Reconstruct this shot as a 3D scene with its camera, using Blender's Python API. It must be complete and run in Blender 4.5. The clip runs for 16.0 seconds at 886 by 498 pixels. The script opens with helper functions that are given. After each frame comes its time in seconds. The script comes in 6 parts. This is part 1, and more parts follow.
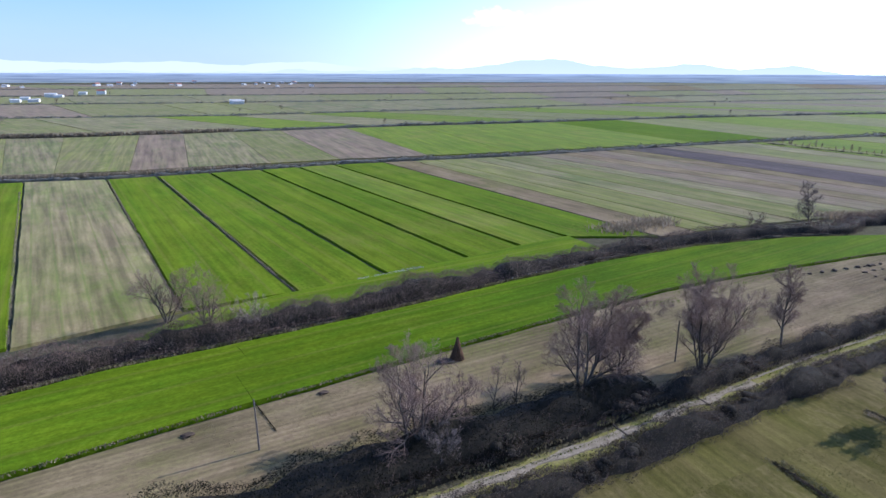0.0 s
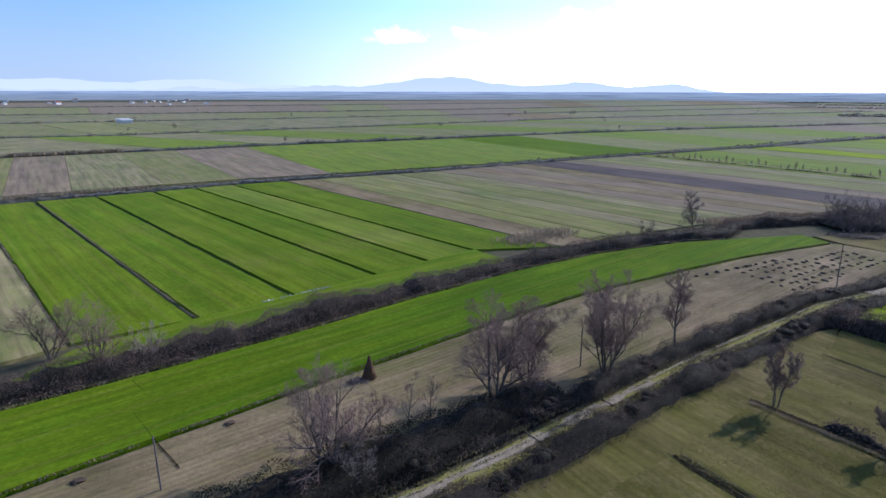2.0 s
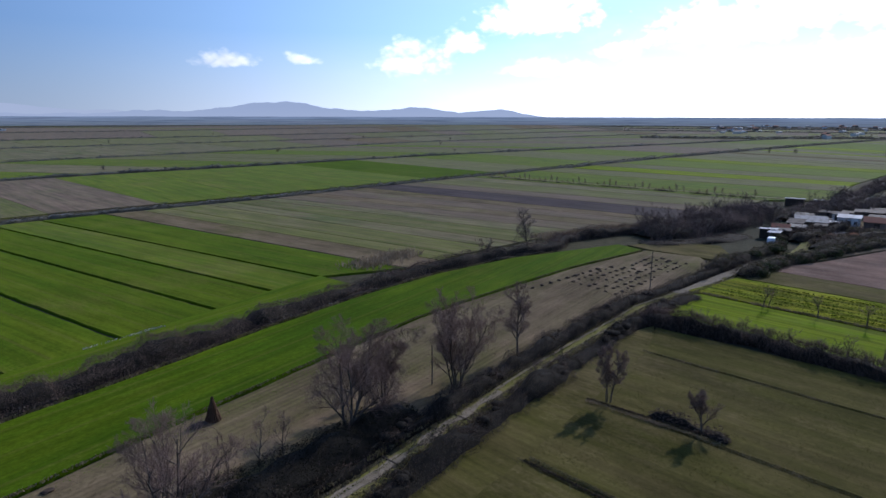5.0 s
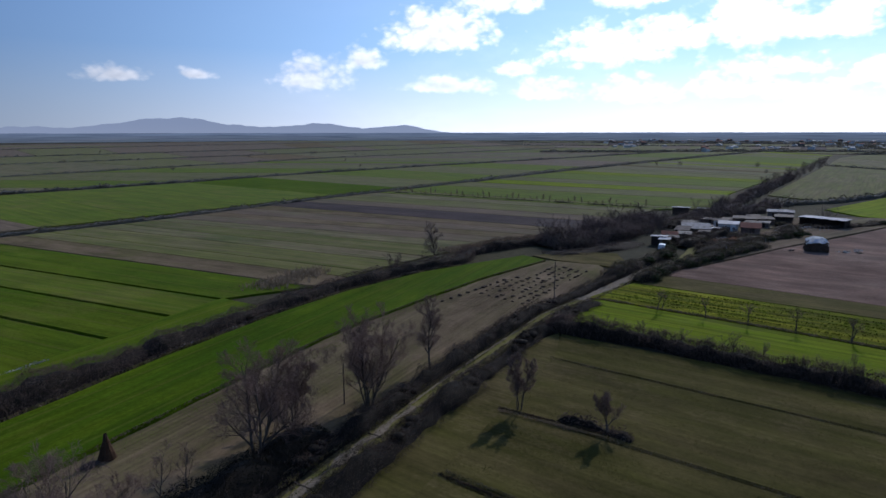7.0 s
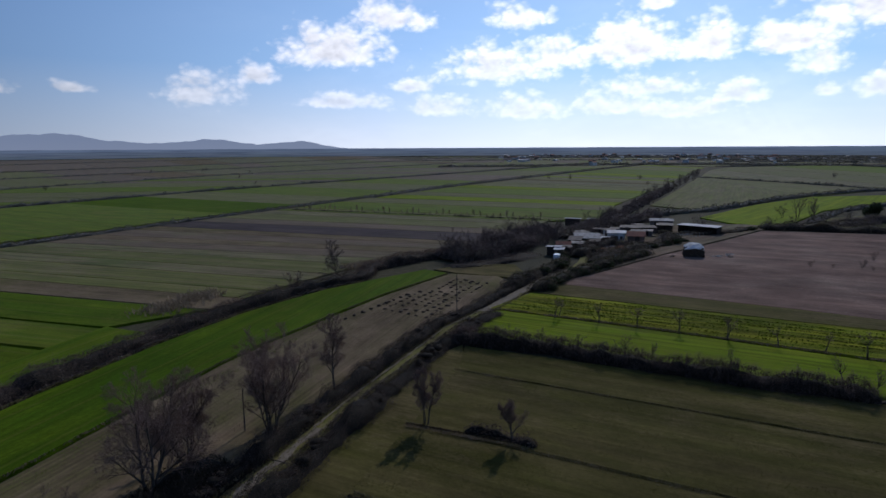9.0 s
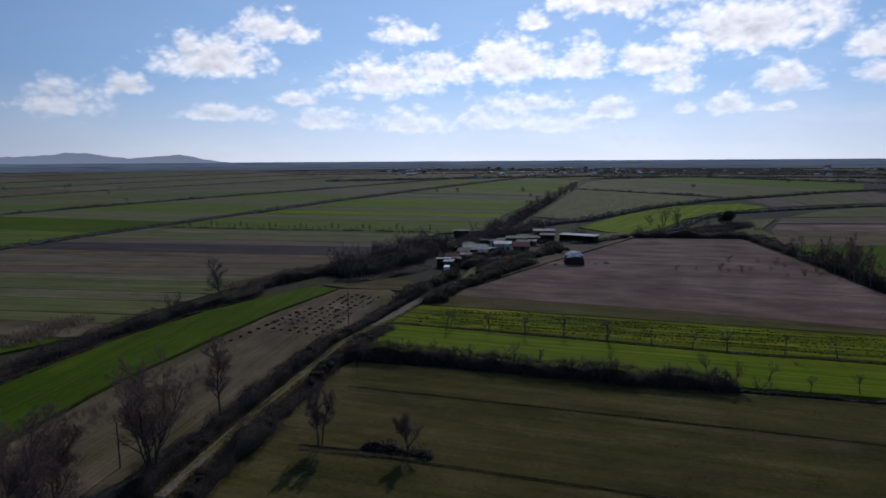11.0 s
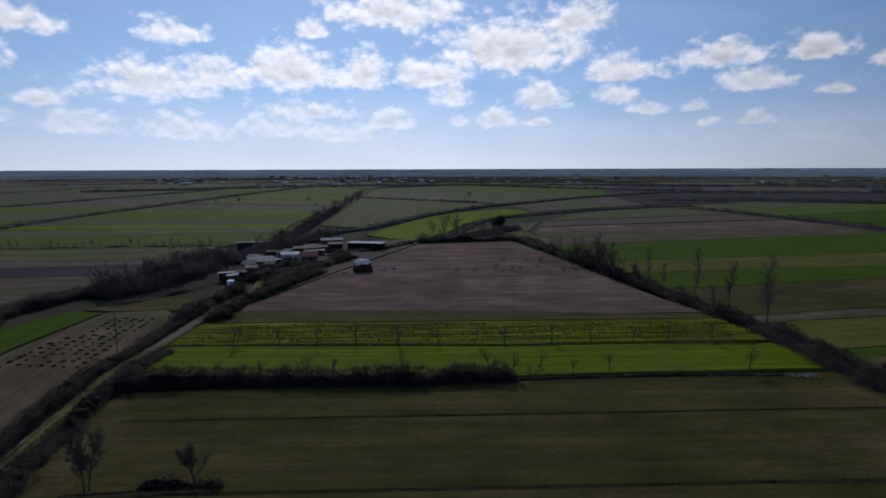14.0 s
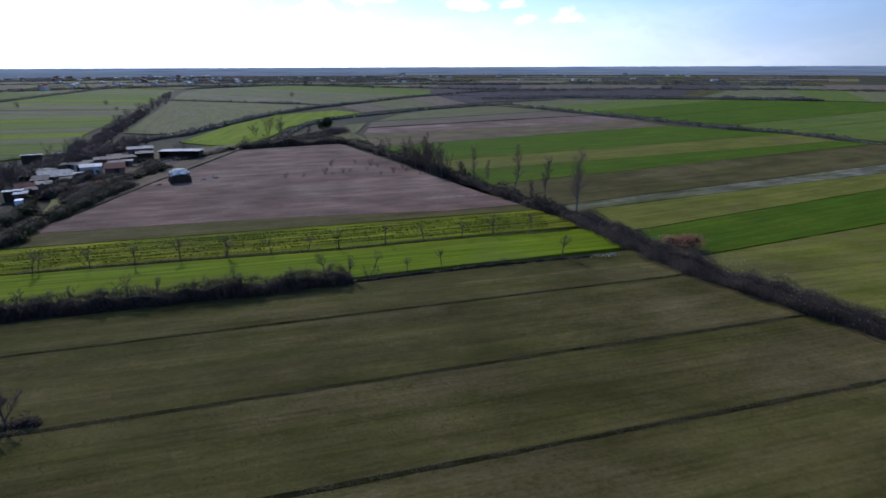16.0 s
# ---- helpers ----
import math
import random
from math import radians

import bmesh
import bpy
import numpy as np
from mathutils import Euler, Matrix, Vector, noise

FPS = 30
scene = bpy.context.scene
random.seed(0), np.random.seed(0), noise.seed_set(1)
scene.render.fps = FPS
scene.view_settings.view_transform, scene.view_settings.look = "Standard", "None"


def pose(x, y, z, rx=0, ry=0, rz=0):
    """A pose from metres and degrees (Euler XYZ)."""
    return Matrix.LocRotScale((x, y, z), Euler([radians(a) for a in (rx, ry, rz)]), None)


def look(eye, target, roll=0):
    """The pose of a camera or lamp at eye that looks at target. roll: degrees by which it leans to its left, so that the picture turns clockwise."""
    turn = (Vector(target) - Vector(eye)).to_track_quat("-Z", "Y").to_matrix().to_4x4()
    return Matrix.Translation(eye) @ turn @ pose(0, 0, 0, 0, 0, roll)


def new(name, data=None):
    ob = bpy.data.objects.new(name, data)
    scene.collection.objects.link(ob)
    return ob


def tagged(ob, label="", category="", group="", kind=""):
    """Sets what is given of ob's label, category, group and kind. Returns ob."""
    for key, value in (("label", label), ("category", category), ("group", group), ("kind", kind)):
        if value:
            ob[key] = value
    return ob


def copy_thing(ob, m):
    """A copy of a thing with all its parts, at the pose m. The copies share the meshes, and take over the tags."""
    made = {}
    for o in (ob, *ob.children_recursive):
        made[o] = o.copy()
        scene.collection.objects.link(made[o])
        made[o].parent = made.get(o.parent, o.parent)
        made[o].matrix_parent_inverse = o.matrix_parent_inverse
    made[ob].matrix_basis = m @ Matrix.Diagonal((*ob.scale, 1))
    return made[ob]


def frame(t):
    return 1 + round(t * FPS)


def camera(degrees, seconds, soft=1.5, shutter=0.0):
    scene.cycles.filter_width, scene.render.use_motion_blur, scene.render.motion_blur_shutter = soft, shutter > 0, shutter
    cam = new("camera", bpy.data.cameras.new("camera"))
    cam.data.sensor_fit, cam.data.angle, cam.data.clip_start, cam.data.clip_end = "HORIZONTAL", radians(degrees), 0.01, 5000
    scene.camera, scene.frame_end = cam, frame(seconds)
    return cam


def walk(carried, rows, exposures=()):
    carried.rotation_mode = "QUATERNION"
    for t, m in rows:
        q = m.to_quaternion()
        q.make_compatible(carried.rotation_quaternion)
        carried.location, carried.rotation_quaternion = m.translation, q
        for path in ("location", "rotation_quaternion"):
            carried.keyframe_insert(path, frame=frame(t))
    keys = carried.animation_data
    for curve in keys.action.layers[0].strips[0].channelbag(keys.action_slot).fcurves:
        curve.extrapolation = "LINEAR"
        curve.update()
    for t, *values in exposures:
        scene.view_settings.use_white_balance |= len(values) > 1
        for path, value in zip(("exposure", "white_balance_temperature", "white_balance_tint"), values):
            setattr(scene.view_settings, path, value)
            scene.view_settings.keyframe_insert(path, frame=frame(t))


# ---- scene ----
cam = camera(70.8, 16.0, soft=1.5, shutter=0.4)
PATH = [
    (0.0, 0, 0, 35, 74.23, -0.12, -2.93),
    (0.5, 0, 0, 35, 74.57, -0.07, -4.95),
    (1.0, 0, 0, 35, 74.93, -0.01, -7.12),
    (1.5, 0, 0, 35, 75.36, -0.20, -9.39),
    (2.0, 0, 0, 35, 75.76, -0.12, -11.68),
    (2.5, 0, 0, 35, 76.10, -0.13, -14.03),
    (3.0, 0, 0, 35, 76.49, -0.12, -16.46),
    (3.5, 0, 0, 35, 76.86, -0.10, -18.90),
    (4.0, 0, 0, 35, 77.25, -0.13, -21.52),
    (6.5, 0, 0, 35, 78.97, 0.03, -32.50),
    (7.0, 0, 0, 35, 79.35, 0.09, -34.77),
    (7.5, 0, 0, 35, 79.72, 0.19, -36.96),
    (8.0, 0, 0, 35, 80.09, 0.28, -39.22),
    (8.5, 0, 0, 35, 80.41, 0.30, -41.57),
    (11.0, 0, 0, 35, 81.90, 0.37, -54.12),
    (11.5, 0, 0, 35, 82.19, 0.37, -56.95),
    (12.0, 0, 0, 35, 82.45, 0.35, -59.97),
    (12.5, 0, 0, 35, 82.68, 0.39, -63.07),
    (13.0, 0, 0, 35, 82.96, 0.37, -66.65),
    (13.5, 0, 0, 35, 83.06, 0.31, -69.90),
    (14.0, 0, 0, 35, 82.62, 0.18, -73.53),
    (14.5, 0, 0, 35, 79.85, 0.19, -77.39),
    (15.0, 0, 0, 35, 77.24, 0.32, -81.41),
    (15.5, 0, 0, 35, 75.23, 0.29, -85.33),
    (16.0, 0, 0, 35, 73.65, 0.19, -89.17),
]
walk(cam, [(t, pose(*p)) for t, *p in PATH], [(0.0, 0.79, 5780, 14), (4.0, -0.08, 5850, 14), (8.5, -1.2, 5900, 14), (12.0, -1.57, 5980, 14), (14.3, -1.66, 5930, 14), (15.0, -1.42, 5780, 14), (15.5, -1.1, 5680, 14), (16.0, -0.46, 5650, 14)])

# ---- sky and sun ----
SUN_AZ, SUN_EL = 63.0, 31.0
world = bpy.data.worlds.new("sky")
scene.world = world
world.use_nodes = True
wt = world.node_tree
wt.nodes.clear()


def wnode(kind, *links, **props):
    n = wt.nodes.new(kind)
    for k, v in props.items():
        setattr_safe(n, k, v)
    for i, v in enumerate(links):
        if v is None:
            continue
        if isinstance(v, bpy.types.NodeSocket):
            wt.links.new(v, n.inputs[i])
        else:
            n.inputs[i].default_value = v
    return n


def setattr_safe(n, k, v):
    if k == "operation":
        n.operation = v
    elif k == "sky_type":
        n.sky_type = v


def wmath(op, a, b=None, c=None):
    return wnode("ShaderNodeMath", a, b, c, operation=op).outputs[0]


def wvec(op, a, b=None, c=None):
    n = wnode("ShaderNodeVectorMath", a, b, c, operation=op)
    return n.outputs["Value"] if op in ("LENGTH", "DOT_PRODUCT") else n.outputs[0]


sky = wt.nodes.new("ShaderNodeTexSky")
sky.sky_type, sky.sun_disc = "NISHITA", False
sky.sun_elevation, sky.sun_rotation = radians(SUN_EL), radians(SUN_AZ)
sky.altitude, sky.air_density, sky.dust_density, sky.ozone_density = 30, 1.0, 0.35, 3.0
coord = wt.nodes.new("ShaderNodeTexCoord").outputs["Generated"]
sep = wnode("ShaderNodeSeparateXYZ", coord)
azim = wmath("MULTIPLY", wmath("ARCTAN2", sep.outputs[0], sep.outputs[1]), 57.2958)
elev = wmath("MULTIPLY", wmath("ARCSINE", sep.outputs[2]), 57.2958)
flat = wnode("ShaderNodeCombineXYZ", azim, elev, 0.0).outputs[0]


def lobes(shift):
    """Rounded heads at three sizes, as the distance from their middles, with a little roughness."""
    at = wvec("MULTIPLY_ADD", flat, (0.8, 1.15, 1.0), (shift[0] * 0.8, shift[1] * 1.15, 0.0))
    wobble = wnode("ShaderNodeTexNoise", at)
    wobble.inputs["Scale"].default_value, wobble.inputs["Detail"].default_value = 0.9, 4.0
    at = wvec("ADD", at, wvec("MULTIPLY", wobble.outputs["Color"], (0.9, 0.9, 0.0)))
    total = wmath("MULTIPLY", wmath("SUBTRACT", wobble.outputs[0], 0.5), -1.1)
    for scale, weight in ((0.42, 0.55), (0.95, 0.48), (2.1, 0.34)):
        cell = wnode("ShaderNodeTexVoronoi", at)
        cell.inputs["Scale"].default_value = scale
        total = wmath("ADD", total, wmath("MULTIPLY", wmath("SUBTRACT", cell.outputs["Distance"], 0.46), weight))
    return total


billow = lobes((0.0, 0.0))
nearest = [None]


def puff(a, e, ra, re, full=1.0):
    ra, re = ra * 1.16, re * 1.5
    at = wvec("MULTIPLY_ADD", flat, (1 / ra, 1 / re, 0.0), (-a / ra, 0.25 - e / re, 0.0))
    d = wvec("LENGTH", wvec("MAXIMUM", at, wvec("MULTIPLY", at, (-1.0, -2.2, 0.0))))
    d = wmath("ADD", d, 0.28 * (1 - full)) if full < 1 else d
    nearest[0] = d if nearest[0] is None else wmath("SMOOTH_MIN", nearest[0], d, 0.25)


# cumulus by azimuth, height, half width, half height, in degrees
puff(34.5, 8.7, 4.4, 1.8); puff(39.5, 11.3, 2.9, 1.3); puff(23.4, 5.0, 3.1, 1.6, 0.6); puff(27.9, 6.3, 1.7, 0.9, 0.7)
puff(8.1, 4.7, 2.6, 0.8, 0.3); puff(14.0, 4.8, 1.6, 0.5, 0.3); puff(34.9, 4.2, 5.2, 0.8, 0.5); puff(41.2, 5.5, 2.6, 0.7, 0.5)
puff(48.3, 7.2, 5.7, 1.6); puff(54.0, 7.9, 3.1, 1.3); puff(60.2, 8.7, 4.2, 2.1); puff(66.3, 8.6, 2.6, 1.7)
puff(72.3, 8.4, 3.6, 1.3); puff(69.4, 13.8, 5.7, 1.9); puff(79.4, 10.9, 6.8, 2.6); puff(85.2, 12.8, 3.1, 1.6)
puff(89.6, 8.4, 3.1, 1.3); puff(74.4, 6.7, 1.8, 1.3); puff(82.4, 6.3, 2.3, 1.3); puff(88.7, 6.4, 1.8, 0.9)
puff(91.5, 5.1, 1.8, 0.6); puff(78.4, 4.5, 1.5, 0.9); puff(74.9, 4.3, 1.3, 0.6); puff(82.4, 4.1, 1.8, 0.4)
puff(68.8, 4.4, 2.1, 1.0); puff(61.8, 5.1, 4.7, 1.0, 0.8); puff(59.4, 3.7, 6.3, 1.1, 0.8); puff(50.9, 3.5, 4.1, 1.1, 0.8); puff(64.0, 3.3, 5.0, 1.0, 0.8)
puff(43.3, 3.7, 3.4, 1.0, 0.7); puff(96.5, 9.2, 3.9, 1.1); puff(99.7, 7.0, 2.6, 0.9); puff(104.0, 9.2, 2.3, 1.1)
puff(105.3, 6.0, 1.2, 0.5); puff(95.1, 5.1, 1.1, 0.5); puff(96.1, 3.9, 1.2, 0.5); puff(99.9, 4.0, 1.6, 0.6)
puff(51.1, 11.2, 2.6, 1.0); puff(62.3, 11.9, 1.5, 0.8); puff(40.2, 11.1, 2.3, 1.1); puff(109.5, 8.0, 2.0, 0.8)
puff(60.0, 17.5, 7.0, 2.2); puff(84.0, 18.5, 8.0, 2.4); puff(112.0, 13.5, 4.0, 1.4)

above = lobes((0.12, 0.55))
edge = wmath("ADD", nearest[0], billow)
ramp = wnode("ShaderNodeMapRange", edge, 1.26, 0.36, 0.0, 1.0).outputs[0]
ramp = wmath("MULTIPLY", wmath("MULTIPLY", ramp, ramp), wmath("SUBTRACT", 3.0, wmath("MULTIPLY", ramp, 2.0)))
cover = wmath("MULTIPLY", wmath("SMOOTH_MIN", ramp, 0.97, 0.12), wnode("ShaderNodeMapRange", elev, 1.0, 8.0, 0.38, 1.0).outputs[0])
relief = wmath("MULTIPLY", wmath("SUBTRACT", above, billow), 0.4)
thick = wmath("ADD", wnode("ShaderNodeMapRange", edge, 0.80, -0.2, 1.0, 0.68).outputs[0], relief)
thick = wmath("MINIMUM", wmath("MAXIMUM", thick, 0.64), 1.06)
wisps = wnode("ShaderNodeTexNoise", wvec("MULTIPLY", flat, (0.05, 0.22, 1.0)))
wisps.inputs["Scale"].default_value, wisps.inputs["Detail"].default_value = 1.0, 5.0
veil = wmath("MULTIPLY", wnode("ShaderNodeMapRange", wisps.outputs[0], 0.45, 0.8, 0.0, 0.3).outputs[0],
             wnode("ShaderNodeMapRange", elev, 1.0, 9.0, 1.0, 0.25).outputs[0])
cover = wmath("MAXIMUM", cover, wmath("MULTIPLY", veil, wnode("ShaderNodeMapRange", azim, 15.0, 45.0, 0.1, 1.3).outputs[0]))
toward = wvec("DOT_PRODUCT", coord, (math.sin(radians(SUN_AZ)), math.cos(radians(SUN_AZ)), 0.0))
bright = wmath("POWER", wnode("ShaderNodeMapRange", toward, 0.1, 0.98, 0.0, 1.0).outputs[0], 2.25)
lit = wmath("MULTIPLY", thick, wnode("ShaderNodeMapRange", bright, 0.0, 1.0, 6.8, 20.3).outputs[0])
white = wnode("ShaderNodeCombineXYZ", lit, wmath("MULTIPLY", lit, 0.99), wmath("MULTIPLY", lit, 1.0)).outputs[0]
mix = wt.nodes.new("ShaderNodeMix")
mix.data_type = "RGBA"
wt.links.new(cover, mix.inputs["Factor"])
clear = wvec("MULTIPLY", sky.outputs[0], (0.86, 0.97, 1.2))
low = wnode("ShaderNodeMapRange", elev, 0.0, 26.0, 0.95, 0.15).outputs[0]
hazy = wt.nodes.new("ShaderNodeMix")
hazy.data_type = "RGBA"
wt.links.new(low, hazy.inputs["Factor"])
wt.links.new(clear, hazy.inputs["A"])
glow = wt.nodes.new("ShaderNodeMix")
glow.data_type = "RGBA"
wt.links.new(bright, glow.inputs["Factor"])
tall = wnode("ShaderNodeMapRange", elev, 0.0, 7.0, 0.0, 1.0).outputs[0]
for key, near_, high_ in (("A", (2.3, 2.95, 3.9, 1), (1.2, 2.1, 3.8, 1)), ("B", (14.9, 16.0, 17.4, 1), (7.5, 11.7, 17.2, 1))):
    grade = wt.nodes.new("ShaderNodeMix")
    grade.data_type = "RGBA"
    wt.links.new(tall, grade.inputs["Factor"])
    grade.inputs["A"].default_value, grade.inputs["B"].default_value = near_, high_
    wt.links.new(grade.outputs["Result"], glow.inputs[key])
wt.links.new(glow.outputs["Result"], hazy.inputs["B"])
wt.links.new(hazy.outputs["Result"], mix.inputs["A"])
wt.links.new(white, mix.inputs["B"])
bg = wt.nodes.new("ShaderNodeBackground")
bg.inputs["Strength"].default_value = 0.15
wt.links.new(mix.outputs["Result"], bg.inputs["Color"])
wt.links.new(bg.outputs[0], wt.nodes.new("ShaderNodeOutputWorld").inputs[0])

sun_data = bpy.data.lights.new("sun", "SUN")
sun_data.energy, sun_data.angle, sun_data.color = 4.3, radians(0.53), (1.0, 0.94, 0.85)
sun = new("sun", sun_data)
sx, sy = math.sin(radians(SUN_AZ)) * math.cos(radians(SUN_EL)), math.cos(radians(SUN_AZ)) * math.cos(radians(SUN_EL))
sun.matrix_world = look((sx * 200, sy * 200, math.sin(radians(SUN_EL)) * 200), (0, 0, 0))


# ---- materials ----
class Nodes:
    """A small builder for procedural materials."""

    def __init__(self, name, rough=0.9, spec=0.04, space="Object"):
        self.m = bpy.data.materials.new(name)
        self.m.use_nodes = True
        self.t = self.m.node_tree
        self.b = self.t.nodes["Principled BSDF"]
        self.b.inputs["Roughness"].default_value = rough
        self.b.inputs["Specular IOR Level"].default_value = spec
        self.b.inputs["Diffuse Roughness"].default_value = 0.25
        self.sheen = self.b.inputs["Sheen Weight"]
        tc = self.t.nodes.new("ShaderNodeTexCoord")
        if space == "World":
            self.co = self.t.nodes.new("ShaderNodeNewGeometry").outputs["Position"]
        else:
            self.co = tc.outputs[space]
        self.info = self.t.nodes.new("ShaderNodeObjectInfo")

    def put(self, sock, v):
        if isinstance(v, bpy.types.NodeSocket):
            self.t.links.new(v, sock)
        else:
            sock.default_value = v

    def math(self, op, a, b=0.0):
        n = self.t.nodes.new("ShaderNodeMath")
        n.operation = op
        self.put(n.inputs[0], a), self.put(n.inputs[1], b)
        return n.outputs[0]

    def stretch(self, sx, sy, sz=1.0, wobble=0.0):
        n = self.t.nodes.new("ShaderNodeVectorMath")
        n.operation = "MULTIPLY_ADD"
        self.put(n.inputs[0], self.co)
        n.inputs[1].default_value = (sx, sy, sz)
        off = self.t.nodes.new("ShaderNodeCombineXYZ")
        for i in range(3):
            self.put(off.inputs[i], self.math("MULTIPLY", self.info.outputs["Random"], 37.0 + 11 * i))
        self.put(n.inputs[2], off.outputs[0])
        return n.outputs[0]

    def noise(self, scale, detail=4.0, rough=0.55, at=None):
        n = self.t.nodes.new("ShaderNodeTexNoise")
        self.put(n.inputs["Vector"], at if at is not None else self.co)
        n.inputs["Scale"].default_value, n.inputs["Detail"].default_value, n.inputs["Roughness"].default_value = scale, detail, rough
        return n.outputs[0]

    def wave(self, scale, at, distort=1.0, dscale=2.0, axis="Y"):
        n = self.t.nodes.new("ShaderNodeTexWave")
        n.bands_direction = axis
        self.put(n.inputs["Vector"], at)
        n.inputs["Scale"].default_value, n.inputs["Distortion"].default_value = scale, distort
        n.inputs["Detail"].default_value, n.inputs["Detail Scale"].default_value = 3.0, dscale
        return n.outputs["Fac"]

    def span(self, v, a, b, c=0.0, d=1.0):
        n = self.t.nodes.new("ShaderNodeMapRange")
        for i, x in enumerate((v, a, b, c, d)):
            self.put(n.inputs[i], x)
        return n.outputs[0]

    def mix(self, f, a, b, kind="MIX"):
        n = self.t.nodes.new("ShaderNodeMix")
        n.data_type, n.blend_type = "RGBA", kind
        self.put(n.inputs["Factor"], f)
        for key, v in (("A", a), ("B", b)):
            self.put(n.inputs[key], (*v, 1.0) if isinstance(v, tuple) else v)
        return n.outputs["Result"]

    def shade(self, col, f, lo, hi):
        """Multiplies a colour by a grey between lo and hi, as f goes from 0 to 1."""
        n = self.t.nodes.new("ShaderNodeVectorMath")
        n.operation = "SCALE"
        self.put(n.inputs[0], col)
        self.put(n.inputs["Scale"], self.span(f, 0.0, 1.0, lo, hi))
        return n.outputs[0]

    def done(self, col, bump=None, strength=0.5, dist=0.1):
        self.put(self.b.inputs["Base Color"], col)
        if bump is not None:
            n = self.t.nodes.new("ShaderNodeBump")
            n.inputs["Strength"].default_value, n.inputs["Distance"].default_value = strength, dist
            self.put(n.inputs["Height"], bump)
            self.put(self.b.inputs["Normal"], n.outputs[0])
        return self.m


def crop(name, lush, thin, bare, rows=1.2, row_depth=0.25, patch=0.5, tram=0.0, relief=0.5, lines=0.0, grain=0.16, coarse=0.55, sheen=0.06, tint=(0.72, 0.78, 1.0), blotch=0.16):
    """A field's cover: drill rows along local x, thin and lush patches, bare spots; tram: wheel tracks every so many metres."""
    k = Nodes(name, 0.9, 0.02)
    # the bluish sheen tints stand in for distance haze over the fields
    k.sheen.default_value = sheen
    k.b.inputs["Sheen Tint"].default_value = (*tint, 1.0)
    k.b.inputs["Sheen Roughness"].default_value = 0.28
    long = k.noise(1.0, 5.0, 0.6, k.stretch(0.018, 0.22))
    big = k.noise(0.035, 3.0, 0.5, k.stretch(1.0, 1.0))
    mid = k.noise(0.35, 5.0, 0.62, k.stretch(0.55, 1.0))
    fine = k.noise(2.2, 6.0, 0.75, k.stretch(0.75, 1.0))
    col = k.mix(k.span(k.math("ADD", k.math("MULTIPLY", long, 0.7), k.math("MULTIPLY", mid, 0.3)), 0.40, 0.60), lush, thin)
    col = k.shade(col, k.noise(1.0, 3.0, 0.5, k.stretch(0.012, 0.35)), 0.8, 1.2)
    spots = k.math("ADD", k.math("MULTIPLY", big, 0.45), k.math("MULTIPLY", k.math("ADD", mid, fine), 0.28))
    col = k.mix(k.span(spots, 0.56 - 0.12 * patch, 0.72 - 0.1 * patch, 0.0, 0.85), col, bare)
    drill = k.noise(1.0, 3.0, 0.6, k.stretch(0.03, rows * 2.2))
    streak = k.noise(1.0, 6.0, 0.7, k.stretch(grain, 1.0))
    col = k.shade(col, k.span(drill, 0.35, 0.65), 1.0 + row_depth * 0.5, 1.0 - row_depth)
    col = k.shade(col, streak, 0.8, 1.2)
    if lines:
        ridge = k.wave(0.314 / 0.85, k.stretch(0.02, 1.0), 1.6, 0.5)
        col = k.shade(col, k.math("MULTIPLY", ridge, k.span(k.noise(0.12, 3.0, 0.5, k.stretch(0.4, 1.0)), 0.35, 0.65)), 1.0 + lines * 0.3, 1.0 - lines)
    if tram:
        lines = k.wave(0.314 / tram, k.stretch(0.01, 1.0), 0.35, 0.3)
        col = k.mix(k.span(lines, 0.955, 1.0, 0.0, 0.45), col, bare)
    col = k.shade(col, fine, 1 - coarse, 1 + coarse)
    cloudy = k.span(k.noise(0.11, 5.0, 0.6, k.stretch(0.6, 1.0)), 0.3, 0.7)
    col = k.shade(col, cloudy, 1 - blotch, 1 + blotch)
    col = k.shade(col, k.info.outputs["Random"], 0.94, 1.06)
    return k.done(col, k.math("ADD", fine, k.math("MULTIPLY", drill, 0.5)), relief * 0.6, 0.12)


M = {}
M["wheat"] = crop("young_wheat", (0.049, 0.094, 0.004), (0.078, 0.116, 0.005), (0.10, 0.108, 0.017), 0.5, 0.2, 0.25, 6.0, coarse=0.75, sheen=0.075, tint=(0.55, 0.85, 0.03))
# paler copy of the wheat, with the sunlit haze over the strips in its colour
M["wheat_m"] = crop("young_wheat_sunlit_haze", (0.070, 0.118, 0.005), (0.103, 0.139, 0.007), (0.125, 0.122, 0.024), 0.5, 0.2, 0.3, 6.0, coarse=0.7, sheen=0.072, tint=(0.58, 0.85, 0.14))
M["wheat_b"] = crop("young_wheat_pale", (0.098, 0.146, 0.006), (0.138, 0.165, 0.010), (0.16, 0.14, 0.035), 0.5, 0.25, 0.4, 6.0, sheen=0.065, tint=(0.64, 0.84, 0.62))
M["dull"] = crop("dull_grass", (0.132, 0.142, 0.028), (0.178, 0.160, 0.050), (0.185, 0.145, 0.072), 0.4, 0.25, 0.55, 7.0, sheen=0.066, tint=(0.72, 0.78, 0.90))
M["meadow"] = crop("winter_meadow", (0.083, 0.075, 0.018), (0.120, 0.096, 0.033), (0.15, 0.112, 0.054), 0.7, 0.19, 0.5, 0.0, 0.6, 0.0, 0.5, 0.5, 0.011, (0.72, 0.78, 0.3), 0.32)
